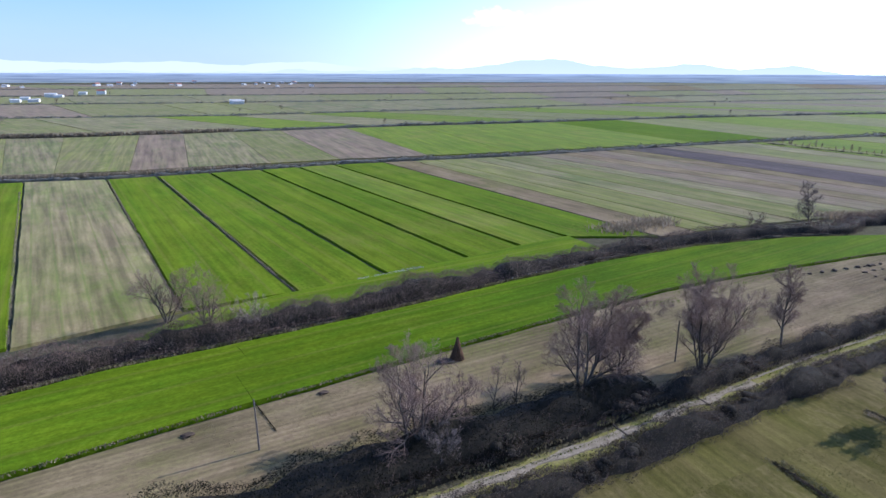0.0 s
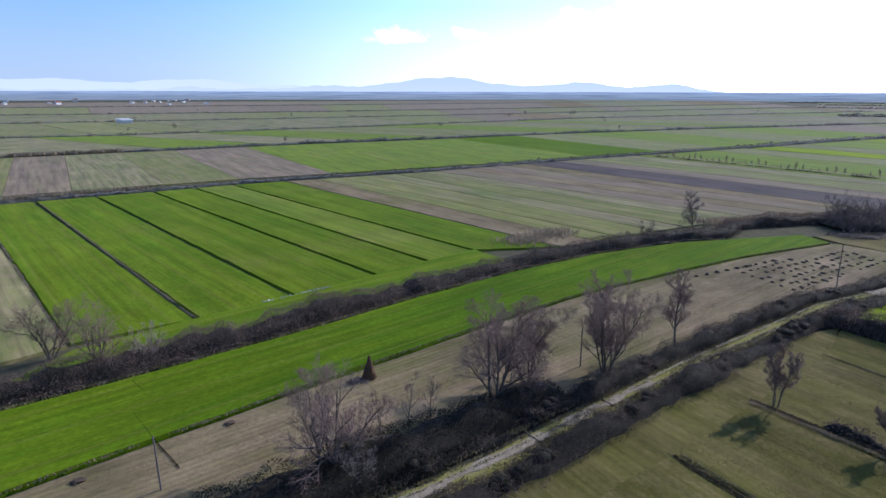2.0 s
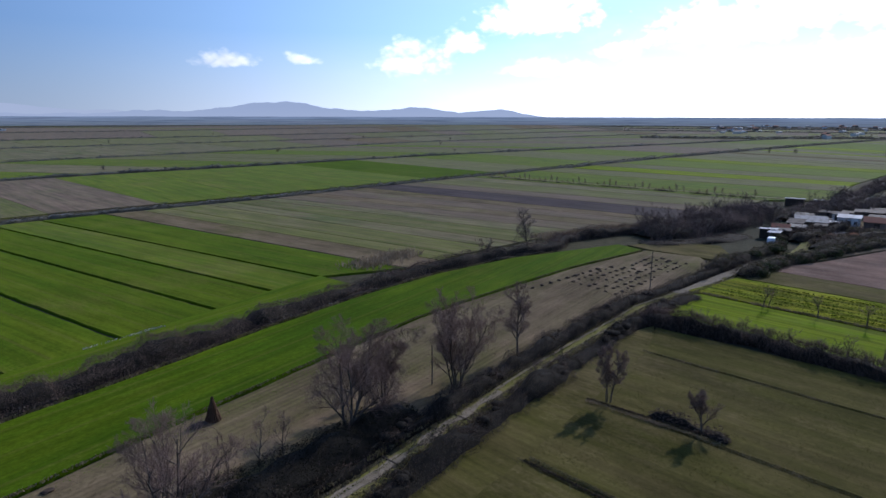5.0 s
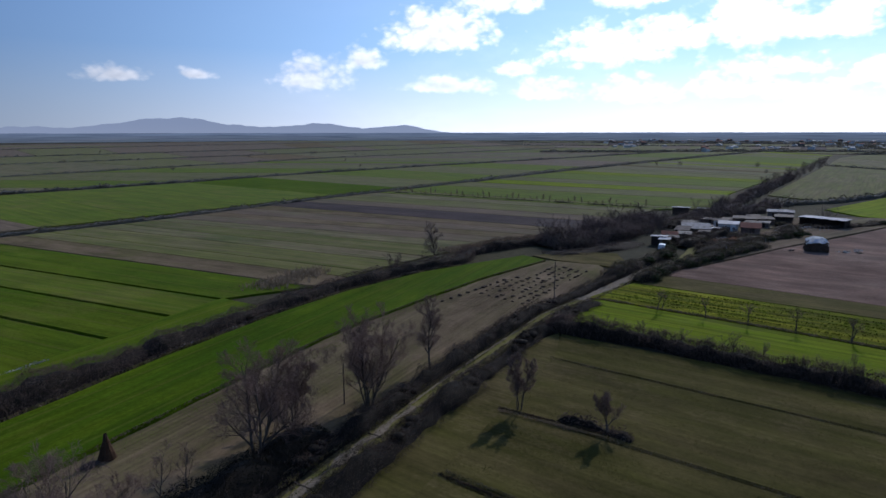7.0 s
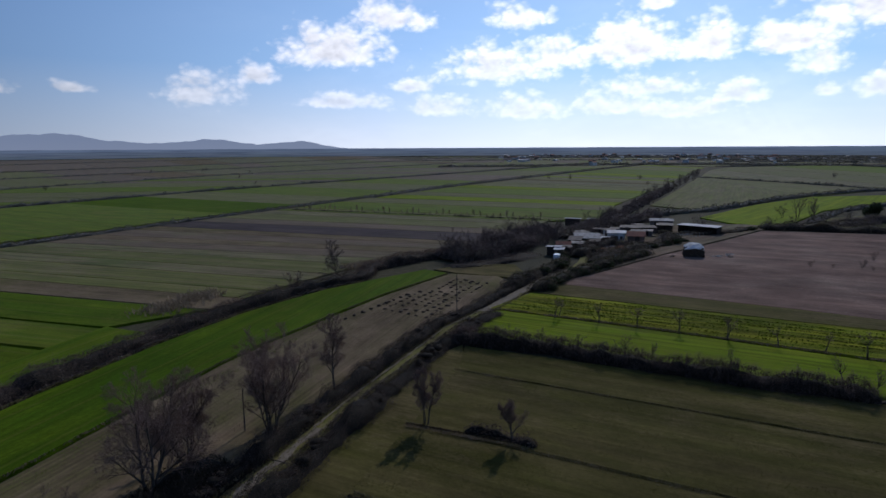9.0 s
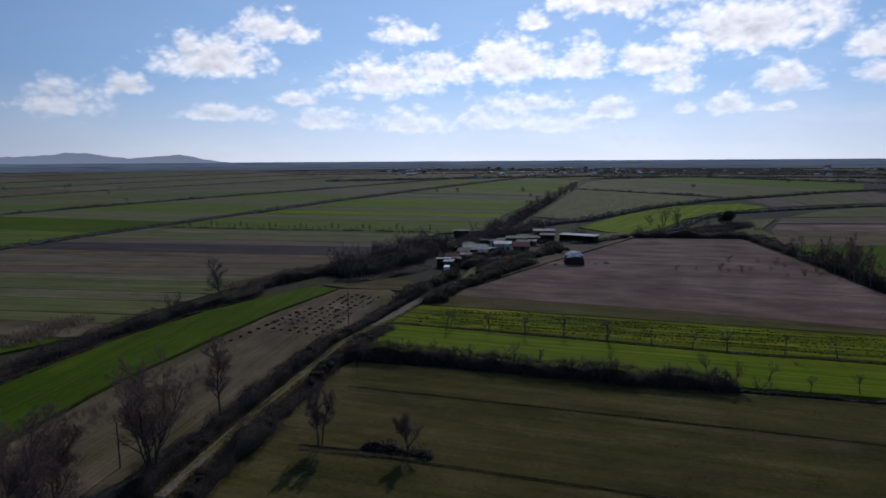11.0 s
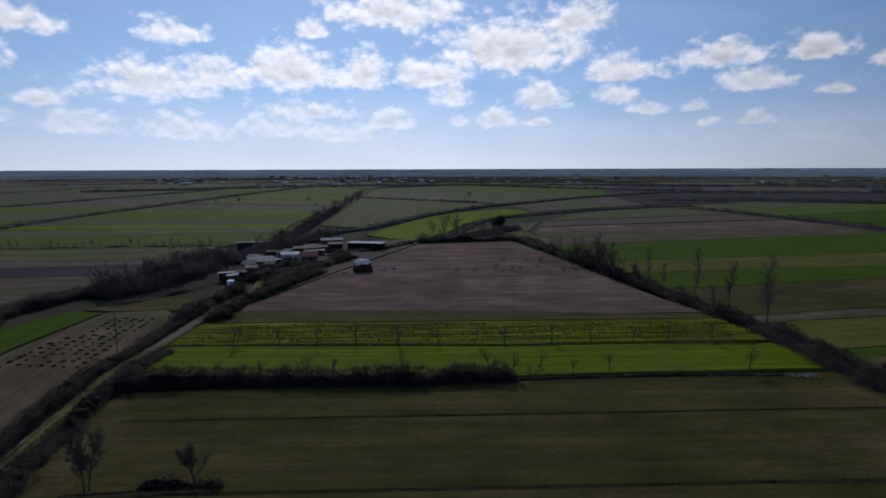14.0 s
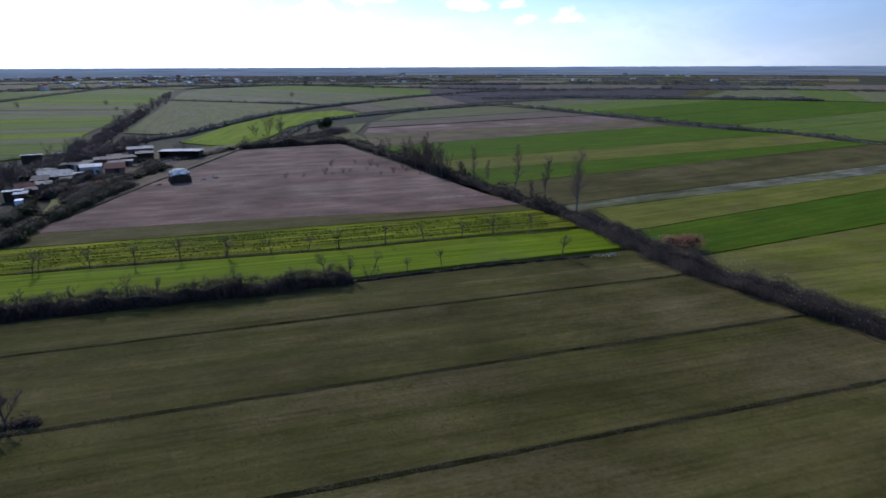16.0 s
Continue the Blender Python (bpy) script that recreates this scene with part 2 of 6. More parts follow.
M["stubble"] = crop("stubble", (0.200, 0.144, 0.086), (0.150, 0.117, 0.060), (0.105, 0.10, 0.031), 0.55, 0.15, 0.55, 0.0, 0.8, 0.17, 0.45, 0.7, sheen=0.012, tint=(0.8, 0.75, 0.6), blotch=0.3)
M["stubble_g"] = crop("stubble_greening", (0.222, 0.172, 0.086), (0.165, 0.15, 0.056), (0.105, 0.13, 0.026), 0.3, 0.35, 0.75, 4.0, 0.9)
M["plough"] = crop("ploughed_soil", (0.240, 0.150, 0.108), (0.165, 0.100, 0.073), (0.30, 0.215, 0.160), 0.35, 0.14, 0.7, 0.0, 0.8, 0.0, 0.6, 0.6, 0.05, (0.88, 0.74, 0.74), 0.42)
M["brown"] = crop("fallow_brown", (0.20, 0.138, 0.086), (0.168, 0.13, 0.068), (0.135, 0.13, 0.046), 0.3, 0.3, 0.4, 0.0, 0.9)
# its dark tone also paints a cloud's shadow on the strips by the canal
M["dark"] = crop("dark_soil_cloud_shade", (0.070, 0.050, 0.044), (0.090, 0.066, 0.053), (0.072, 0.066, 0.034), 0.3, 0.3, 0.4, 0.0, 0.9, sheen=0.045, blotch=0.25)
M["yellow"] = crop("flowering_grass", (0.155, 0.19, 0.009), (0.225, 0.215, 0.011), (0.085, 0.092, 0.018), 0.28, 0.7, 0.3, 0.0, 0.9, sheen=0.05, tint=(0.8, 0.8, 0.05))
M["lush"] = crop("lush_grass", (0.145, 0.212, 0.004), (0.195, 0.235, 0.008), (0.11, 0.13, 0.027), 0.4, 0.35, 0.35, sheen=0.045, tint=(0.7, 0.88, 0.0))
M["olive"] = crop("olive_grass", (0.125, 0.132, 0.016), (0.168, 0.155, 0.030), (0.15, 0.12, 0.05), 0.4, 0.2, 0.5, 0.0, sheen=0.03, tint=(0.8, 0.8, 0.2), blotch=0.22)
M["beige"] = crop("dry_grass_strip", (0.30, 0.27, 0.21), (0.19, 0.17, 0.11), (0.10, 0.10, 0.032), 0.6, 0.3, 1.6, 0.0, 0.8, coarse=0.8, sheen=0.035, tint=(0.8, 0.8, 0.75), blotch=0.5)

k = Nodes("bank_soil_and_weeds", space="World")
n1, n2, n3 = k.noise(0.012, 4.0), k.noise(0.6, 6.0, 0.65), k.noise(5.0, 4.0, 0.7)
col = k.mix(k.span(n2, 0.35, 0.65), (0.055, 0.052, 0.025), (0.11, 0.095, 0.055))
col = k.mix(k.span(n1, 0.45, 0.6), col, (0.055, 0.055, 0.035))
M["ground"] = k.done(k.shade(col, n3, 0.45, 1.5), n3, 0.8, 0.2)

k = Nodes("track_gravel", space="World")
n1, n2, n3 = k.noise(0.09, 3.0), k.noise(1.3, 5.0, 0.65), k.noise(9.0, 3.0, 0.7)
col = k.mix(k.span(n2, 0.35, 0.65), (0.29, 0.24, 0.175), (0.19, 0.155, 0.105))
M["gravel"] = k.done(k.shade(col, n3, 0.7, 1.3), n3, 0.6, 0.1)
k = Nodes("track_grass", space="World")
n2, n3 = k.noise(0.9, 5.0, 0.65), k.noise(6.0, 3.0, 0.7)
col = k.mix(k.span(n2, 0.35, 0.65), (0.165, 0.165, 0.032), (0.235, 0.195, 0.085))
M["track_grass"] = k.done(k.shade(col, n3, 0.6, 1.4), n3, 0.7, 0.1)


def plain(name, a, b, scale=2.0, rough=0.85, bump=0.4, metal=0.0, space="Object"):
    k = Nodes(name, rough, 0.4 if rough < 0.7 else 0.08, space)
    k.b.inputs["Metallic"].default_value = metal
    n, f = k.noise(scale, 5.0, 0.6), k.noise(scale * 9, 3.0, 0.7)
    col = k.shade(k.mix(k.span(n, 0.35, 0.65), a, b), f, 0.75, 1.25)
    return k.done(k.shade(col, k.info.outputs["Random"], 0.85, 1.15), f, bump, 0.03)


def leafy(name, a, b, c, light=0.25, sheen=0.0, tint=(1.0, 1.0, 1.0)):
    """Small leaves or stalks, each with its own tint, that let some light through."""
    k = Nodes(name, 0.8, 0.06, "World")
    k.sheen.default_value = sheen
    k.b.inputs["Sheen Tint"].default_value = (*tint, 1.0)
    isl = k.t.nodes.new("ShaderNodeNewGeometry").outputs["Random Per Island"]
    col = k.mix(k.span(k.noise(0.22, 4.0), 0.38, 0.62), a, b)
    col = k.mix(k.math("MULTIPLY", k.span(k.noise(0.5, 4.0), 0.50, 0.66), k.span(isl, 0.1, 0.6)), col, c)
    col = k.shade(col, isl, 0.75, 1.25)
    k.put(k.b.inputs["Base Color"], col)
    tr = k.t.nodes.new("ShaderNodeBsdfTranslucent")
    k.put(tr.inputs["Color"], col)
    mx = k.t.nodes.new("ShaderNodeMixShader")
    mx.inputs[0].default_value = light
    k.put(mx.inputs[1], k.b.outputs[0]), k.put(mx.inputs[2], tr.outputs[0])
    k.put(k.t.nodes["Material Output"].inputs[0], mx.outputs[0])
    return k.m


M["bark"] = plain("grey_bark", (0.14, 0.115, 0.09), (0.085, 0.07, 0.055), 1.5)
M["bark_pale"] = plain("pale_bark", (0.22, 0.195, 0.165), (0.15, 0.13, 0.11), 1.5)
M["twig"] = plain("twig_bark", (0.245, 0.168, 0.134), (0.185, 0.125, 0.100), 0.8)
M["twig_pale"] = plain("pale_twigs", (0.35, 0.275, 0.235), (0.26, 0.205, 0.175), 0.8)
M["bramble"] = leafy("bramble", (0.135, 0.092, 0.074), (0.095, 0.07, 0.054), (0.20, 0.155, 0.12), 0.12)
# dark evergreen leaves, blackened further by the thicket's shade put into their colour
M["thicket"] = leafy("dark_shaded_bramble", (0.011, 0.012, 0.006), (0.016, 0.014, 0.008), (0.032, 0.026, 0.017), 0.05)
M["twig_dark"] = plain("dark_twigs", (0.175, 0.132, 0.118), (0.125, 0.095, 0.084), 0.8)
M["stem_dark"] = plain("dark_stems", (0.14, 0.102, 0.086), (0.095, 0.07, 0.059), 0.8)
M["bramble_g"] = leafy("bramble_green", (0.044, 0.039, 0.025), (0.072, 0.056, 0.042), (0.14, 0.108, 0.08), 0.25)
# distant scrub is paler, its blue sheen painting in the haze before it
M["far_hedge"] = leafy("hazed_scrub", (0.125, 0.112, 0.082), (0.098, 0.098, 0.066), (0.16, 0.138, 0.10), 0.4, 0.08, (0.7, 0.8, 1.0))
M["hazed_scrub"] = leafy("farther_hazed_scrub", (0.155, 0.142, 0.112), (0.125, 0.125, 0.092), (0.20, 0.175, 0.135), 0.45, 0.15, (0.6, 0.75, 1.0))
M["evergreen"] = leafy("evergreen_leaves", (0.03, 0.05, 0.018), (0.045, 0.06, 0.025), (0.07, 0.085, 0.04), 0.2)
M["yard_leaf"] = leafy("overgrown_leaves", (0.075, 0.075, 0.042), (0.095, 0.078, 0.056), (0.15, 0.122, 0.085), 0.4)
M["row_weed"] = leafy("row_weeds", (0.06, 0.085, 0.012), (0.09, 0.11, 0.015), (0.14, 0.15, 0.02), 0.3)
M["reed"] = leafy("dry_reed", (0.27, 0.215, 0.15), (0.21, 0.17, 0.115), (0.32, 0.26, 0.18), 0.3)
M["rust"] = leafy("rust_leaves", (0.36, 0.185, 0.12), (0.29, 0.155, 0.10), (0.42, 0.25, 0.16), 0.55)
M["dry"] = leafy("dry_grass", (0.19, 0.16, 0.095), (0.13, 0.125, 0.05), (0.24, 0.20, 0.13), 0.3)
M["blade"] = leafy("meadow_blades", (0.075, 0.078, 0.018), (0.105, 0.098, 0.03), (0.15, 0.125, 0.062), 0.35)
M["straw"] = leafy("straw", (0.21, 0.16, 0.10), (0.16, 0.13, 0.072), (0.27, 0.22, 0.145), 0.3)
M["wheat_leaf"] = leafy("wheat_leaves", (0.085, 0.155, 0.007), (0.125, 0.19, 0.012), (0.15, 0.17, 0.028), 0.35)
M["seed"] = leafy("seed_heads", (0.40, 0.36, 0.31), (0.33, 0.29, 0.25), (0.48, 0.44, 0.39), 0.2)
M["clod"] = leafy("soil_clods", (0.20, 0.14, 0.115), (0.26, 0.19, 0.155), (0.36, 0.29, 0.24), 0.0)
# near-black heart colour stands in for the shade deep inside hedges and bushes
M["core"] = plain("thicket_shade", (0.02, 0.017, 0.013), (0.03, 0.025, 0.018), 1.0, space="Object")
M["far_core"] = plain("hazed_thicket", (0.14, 0.125, 0.098), (0.105, 0.10, 0.076), 0.5)
# blue sheen on the distant hearts in place of haze
haze_inputs = M["far_core"].node_tree.nodes["Principled BSDF"].inputs
haze_inputs["Sheen Weight"].default_value, haze_inputs["Sheen Tint"].default_value = 0.12, (0.6, 0.75, 1.0, 1.0)
M["stem"] = plain("hedge_stems", (0.155, 0.108, 0.088), (0.11, 0.078, 0.062), 0.8)
M["dung"] = plain("manure", (0.058, 0.041, 0.03), (0.09, 0.066, 0.047), 1.5)
M["stalk"] = plain("maize_stalks", (0.13, 0.075, 0.045), (0.08, 0.05, 0.032), 1.5)
M["pole"] = plain("weathered_pole", (0.15, 0.125, 0.105), (0.10, 0.085, 0.07), 1.2)
M["plaster"] = plain("white_plaster", (0.72, 0.71, 0.68), (0.58, 0.56, 0.52), 0.6)
M["block"] = plain("grey_block_wall", (0.21, 0.185, 0.16), (0.14, 0.12, 0.105), 0.8)
M["mud"] = plain("brown_wall", (0.19, 0.14, 0.11), (0.13, 0.10, 0.08), 0.8)
M["tile"] = plain("red_roof_tile", (0.32, 0.12, 0.075), (0.22, 0.10, 0.07), 1.2)
M["sheet"] = plain("pale_sheet_roof", (0.62, 0.61, 0.60), (0.40, 0.39, 0.385), 0.5, 0.72, 0.2)
M["sheet_m"] = plain("streaked_sheet_roof", (0.40, 0.39, 0.375), (0.19, 0.18, 0.17), 0.7, 0.8, 0.2)
M["sheet_d"] = plain("weathered_sheet_roof", (0.145, 0.12, 0.105), (0.075, 0.062, 0.055), 0.5, 0.78, 0.2, 0.0)
M["sheet_g"] = plain("grey_sheet_roof", (0.20, 0.185, 0.17), (0.11, 0.10, 0.09), 0.5, 0.72, 0.2, 0.0)
M["dark_wood"] = plain("dark_boards", (0.07, 0.055, 0.045), (0.045, 0.037, 0.03), 1.0)
M["tarp"] = plain("white_tarpaulin", (0.82, 0.81, 0.77), (0.58, 0.54, 0.46), 0.45, 0.75)
M["hay"] = plain("dark_hay", (0.085, 0.065, 0.045), (0.055, 0.043, 0.032), 1.2)
M["white_paint"] = plain("white_car_paint", (0.75, 0.76, 0.77), (0.7, 0.71, 0.72), 0.5, 0.3, 0.05)
M["tyre"] = plain("black_rubber", (0.02, 0.02, 0.02), (0.03, 0.03, 0.03), 3.0)
M["concrete"] = plain("concrete", (0.42, 0.41, 0.38), (0.33, 0.32, 0.30), 1.0)
M["trash"] = leafy("pale_litter", (0.5, 0.5, 0.48), (0.4, 0.38, 0.36), (0.65, 0.65, 0.66), 0.1)
k = Nodes("window_glass", 0.08, 0.6)
M["glass"] = k.done(k.mix(k.noise(0.6), (0.02, 0.024, 0.03), (0.035, 0.04, 0.046)))


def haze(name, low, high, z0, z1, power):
    """Far land that glows, with the haze of the distance painted into its colour."""
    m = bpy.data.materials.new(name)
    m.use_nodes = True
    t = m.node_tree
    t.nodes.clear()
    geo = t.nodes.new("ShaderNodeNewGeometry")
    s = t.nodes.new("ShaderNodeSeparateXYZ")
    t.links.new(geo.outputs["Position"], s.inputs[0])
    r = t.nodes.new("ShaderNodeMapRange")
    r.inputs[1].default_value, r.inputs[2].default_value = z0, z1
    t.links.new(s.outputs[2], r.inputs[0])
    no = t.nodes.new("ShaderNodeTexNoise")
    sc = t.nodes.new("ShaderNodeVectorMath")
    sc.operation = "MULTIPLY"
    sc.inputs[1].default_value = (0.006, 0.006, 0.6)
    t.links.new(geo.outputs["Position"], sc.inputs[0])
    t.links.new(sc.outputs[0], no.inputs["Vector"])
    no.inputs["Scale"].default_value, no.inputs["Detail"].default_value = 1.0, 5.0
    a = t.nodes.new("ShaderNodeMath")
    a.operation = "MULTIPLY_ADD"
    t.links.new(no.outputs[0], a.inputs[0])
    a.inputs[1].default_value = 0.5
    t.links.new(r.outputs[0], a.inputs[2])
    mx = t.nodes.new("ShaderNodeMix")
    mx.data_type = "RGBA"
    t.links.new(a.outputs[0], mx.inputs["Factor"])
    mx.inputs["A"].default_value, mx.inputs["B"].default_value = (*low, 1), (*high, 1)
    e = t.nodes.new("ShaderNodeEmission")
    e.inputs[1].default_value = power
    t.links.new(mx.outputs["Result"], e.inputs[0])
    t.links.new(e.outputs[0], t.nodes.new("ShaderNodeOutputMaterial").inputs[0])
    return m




def far_plain_glow(name, near, eye):
    """Strips and hedges of the plain beyond the built land, glowing, with blue haze painted in by distance."""
    m = bpy.data.materials.new(name)
    m.use_nodes = True
    t = m.node_tree
    t.nodes.clear()

    def op(kind, a, b=0.0, cls="ShaderNodeMath", out=0):
        n = t.nodes.new(cls)
        n.operation = kind
        for s, v in ((n.inputs[0], a), (n.inputs[1], b)):
            if isinstance(v, bpy.types.NodeSocket):
                t.links.new(v, s)
            else:
                s.default_value = v
        return n.outputs[out]

    def blend(f, a, b):
        n = t.nodes.new("ShaderNodeMix")
        n.data_type = "RGBA"
        t.links.new(f, n.inputs["Factor"])
        for key, v in (("A", a), ("B", b)):
            if isinstance(v, bpy.types.NodeSocket):
                t.links.new(v, n.inputs[key])
            else:
                n.inputs[key].default_value = (*v, 1)
        return n.outputs["Result"]

    def patches(at, scale, lo, hi):
        no = t.nodes.new("ShaderNodeTexNoise")
        t.links.new(op("MULTIPLY", at, scale, "ShaderNodeVectorMath"), no.inputs["Vector"])
        no.inputs["Scale"].default_value, no.inputs["Detail"].default_value = 1.0, 3.0
        r = t.nodes.new("ShaderNodeMapRange")
        t.links.new(no.outputs[0], r.inputs[0])
        r.inputs[1].default_value, r.inputs[2].default_value = lo, hi
        return r.outputs[0]

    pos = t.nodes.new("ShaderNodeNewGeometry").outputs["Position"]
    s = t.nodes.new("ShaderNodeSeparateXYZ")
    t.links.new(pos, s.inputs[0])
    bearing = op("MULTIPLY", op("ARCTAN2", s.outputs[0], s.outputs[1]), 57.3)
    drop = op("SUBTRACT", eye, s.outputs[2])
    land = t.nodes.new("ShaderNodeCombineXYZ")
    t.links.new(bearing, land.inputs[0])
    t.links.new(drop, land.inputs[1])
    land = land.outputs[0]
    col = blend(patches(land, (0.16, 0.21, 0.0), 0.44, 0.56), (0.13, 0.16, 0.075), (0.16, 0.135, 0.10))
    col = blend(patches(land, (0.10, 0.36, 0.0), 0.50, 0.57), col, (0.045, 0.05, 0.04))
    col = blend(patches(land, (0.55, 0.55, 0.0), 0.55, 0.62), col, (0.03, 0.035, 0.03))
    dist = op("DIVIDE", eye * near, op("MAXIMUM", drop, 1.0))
    # haze painted into the glow, more of it farther off
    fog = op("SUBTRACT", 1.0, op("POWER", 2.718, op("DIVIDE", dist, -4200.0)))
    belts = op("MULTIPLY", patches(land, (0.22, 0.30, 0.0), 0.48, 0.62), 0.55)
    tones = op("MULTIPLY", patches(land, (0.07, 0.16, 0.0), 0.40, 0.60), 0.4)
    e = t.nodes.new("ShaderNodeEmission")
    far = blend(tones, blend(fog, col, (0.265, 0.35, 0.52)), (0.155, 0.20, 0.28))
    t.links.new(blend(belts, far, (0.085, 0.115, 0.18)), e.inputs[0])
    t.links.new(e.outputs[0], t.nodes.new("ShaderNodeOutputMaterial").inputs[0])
    return m


M["far_land"] = far_plain_glow("far_plain_glow", 2600.0, 35.45)
# the hills give off their hazy blue themselves
M["hills"] = haze("far_hills_glow", (0.48, 0.56, 0.74), (0.43, 0.52, 0.72), 20.0, 120.0, 1.0)
M["hills_b"] = haze("farther_hills_glow", (0.53, 0.61, 0.78), (0.51, 0.59, 0.77), 20.0, 120.0, 1.0)


# ---- helpers for meshes ----
rnd = random.Random(7)


def mesh_of(name, verts, faces, materials, smooth=False, slots=None):
    me = bpy.data.meshes.new(name)
    verts = np.asarray(verts, dtype=np.float32).reshape(-1, 3)
    if isinstance(faces, np.ndarray):
        n, w = faces.shape
        me.vertices.add(len(verts))
        me.vertices.foreach_set("co", verts.ravel())
        me.loops.add(n * w)
        me.loops.foreach_set("vertex_index", faces.astype(np.int32).ravel())
        me.polygons.add(n)
        me.polygons.foreach_set("loop_start", np.arange(0, n * w, w, dtype=np.int32))
        me.update(calc_edges=True)
    else:
        me.from_pydata(verts.tolist(), [], faces)
    for m in materials if isinstance(materials, (list, tuple)) else [materials]:
        me.materials.append(m)
    if smooth:
        me.shade_smooth()
    if slots is not None:
        me.polygons.foreach_set("material_index", np.asarray(slots, dtype=np.int32))
    return me


def part(name, me, parent, label="", m=None):
    ob = new(name, me)
    ob.parent = parent
    if m is not None:
        ob.matrix_basis = m
    return tagged(ob, label) if label else ob


def bm_mesh(name, bm, material):
    me = bpy.data.meshes.new(name)
    bm.to_mesh(me)
    bm.free()
    me.materials.append(material)
    return me


def box(bm, x0, y0, z0, x1, y1, z1, bevel=0.0):
    m = Matrix.LocRotScale(((x0 + x1) / 2, (y0 + y1) / 2, (z0 + z1) / 2), None, (x1 - x0, y1 - y0, z1 - z0))
    vs = bmesh.ops.create_cube(bm, size=1.0, matrix=m)["verts"]
    if bevel:
        bmesh.ops.bevel(bm, geom=list({e for v in vs for e in v.link_edges}), offset=bevel, segments=1, affect="EDGES")


def inset(poly, d):
    """The outline moved inwards by d metres (counter-clockwise or clockwise)."""
    area = sum(a[0] * b[1] - b[0] * a[1] for a, b in zip(poly, poly[1:] + poly[:1]))
    s = 1 if area > 0 else -1
    out = []
    for i, p in enumerate(poly):
        a, b = Vector(poly[i - 1]), Vector(poly[(i + 1) % len(poly)])
        p = Vector(p)
        e1, e2 = (p - a).normalized(), (b - p).normalized()
        n1, n2 = Vector((-e1.y, e1.x)) * s, Vector((-e2.y, e2.x)) * s
        m = (n1 + n2)
        k = m.length_squared
        out.append(tuple(p + m * (2 * d / k if k > 0.4 else d)))
    return out


def wander(poly, step, jitter):
    """The outline with more points, a little uneven."""
    out = []
    for a, b in zip(poly, poly[1:] + poly[:1]):
        a, b = Vector(a), Vector(b)
        n = max(1, int((b - a).length / step))
        for i in range(n):
            p = a.lerp(b, i / n)
            out.append((p.x + rnd.uniform(-jitter, jitter), p.y + rnd.uniform(-jitter, jitter)))
    return out


FLOOR = -0.45
fields = []  # one entry a bed, so that no two tops lie in one plane


def field(poly, material, label, gap=0.45, along=None, top=0.0, name="field", step=3.0, jitter=0.12):
    """A raised bed of land between ditches. along: the point towards which its rows run."""
    poly = inset([tuple(p) for p in poly], gap)
    c = Vector((sum(p[0] for p in poly) / len(poly), sum(p[1] for p in poly) / len(poly)))
    if along is None:
        edges = [(Vector(b) - Vector(a)) for a, b in zip(poly, poly[1:] + poly[:1])]
        d = max(edges, key=lambda e: e.length)
    else:
        d = Vector(along)
    ang = math.atan2(d.y, d.x)
    if step:
        poly = wander(poly, step, jitter)
    area = sum(a[0] * b[1] - b[0] * a[1] for a, b in zip(poly, poly[1:] + poly[:1]))
    if area < 0:
        poly = poly[::-1]
    bm = bmesh.new()
    ca, sa = math.cos(-ang), math.sin(-ang)

    def loc(p, z):
        x, y = p[0] - c.x, p[1] - c.y
        return (x * ca - y * sa, x * sa + y * ca, z)

    fields.append(1)
    top += 0.004 * (len(fields) % 30)
    up = [bm.verts.new(loc(p, top)) for p in poly]
    out = inset(poly, -0.22)
    dn = [bm.verts.new(loc(p, FLOOR - 0.05)) for p in out]
    face = bm.faces.new(up)
    n = len(up)
    for i in range(n):
        bm.faces.new((up[i], dn[i], dn[(i + 1) % n], up[(i + 1) % n]))
    bmesh.ops.triangulate(bm, faces=[face])
    ob = new(name, bm_mesh(name, bm, M[material]))
    ob.matrix_basis = pose(c.x, c.y, 0, 0, 0, math.degrees(ang))
    return tagged(ob, label, "field", kind="structure")


def along_line(pts, s):
    """The point at fraction s of a line of points."""
    pts = [Vector(p) for p in pts]
    lens = [(b - a).length for a, b in zip(pts, pts[1:])]
    want = s * sum(lens)
    for a, b, l in zip(pts, pts[1:], lens):
        if want <= l or b is pts[-1]:
            return a.lerp(b, want / l)
        want -= l


def offset(pts, d):
    """A line of points moved d metres to its left."""
    out = []
    for i, p in enumerate(pts):
        a, b = Vector(pts[max(0, i - 1)]), Vector(pts[min(len(pts) - 1, i + 1)])
        e = (b - a).normalized()
        out.append((p[0] - e.y * d, p[1] + e.x * d))
    return out


# ---- ground and distance ----
ring = [0, 60, 150, 300, 600, 1200, 2400, 4800]
verts, faces = [(0, 0, FLOOR)], []
N = 72
for r in ring[1:]:
    verts += [(r * math.cos(2 * math.pi * i / N), r * math.sin(2 * math.pi * i / N), FLOOR) for i in range(N)]
faces += [(0, 1 + i, 1 + (i + 1) % N) for i in range(N)]
for k_ in range(len(ring) - 2):
    a, b = 1 + k_ * N, 1 + (k_ + 1) * N
    faces += [(a + i, b + i, b + (i + 1) % N, a + (i + 1) % N) for i in range(N)]
tagged(new("ground", mesh_of("ground", verts, faces, M["ground"])), "flat plain of weedy soil between the fields", "ground", kind="structure")


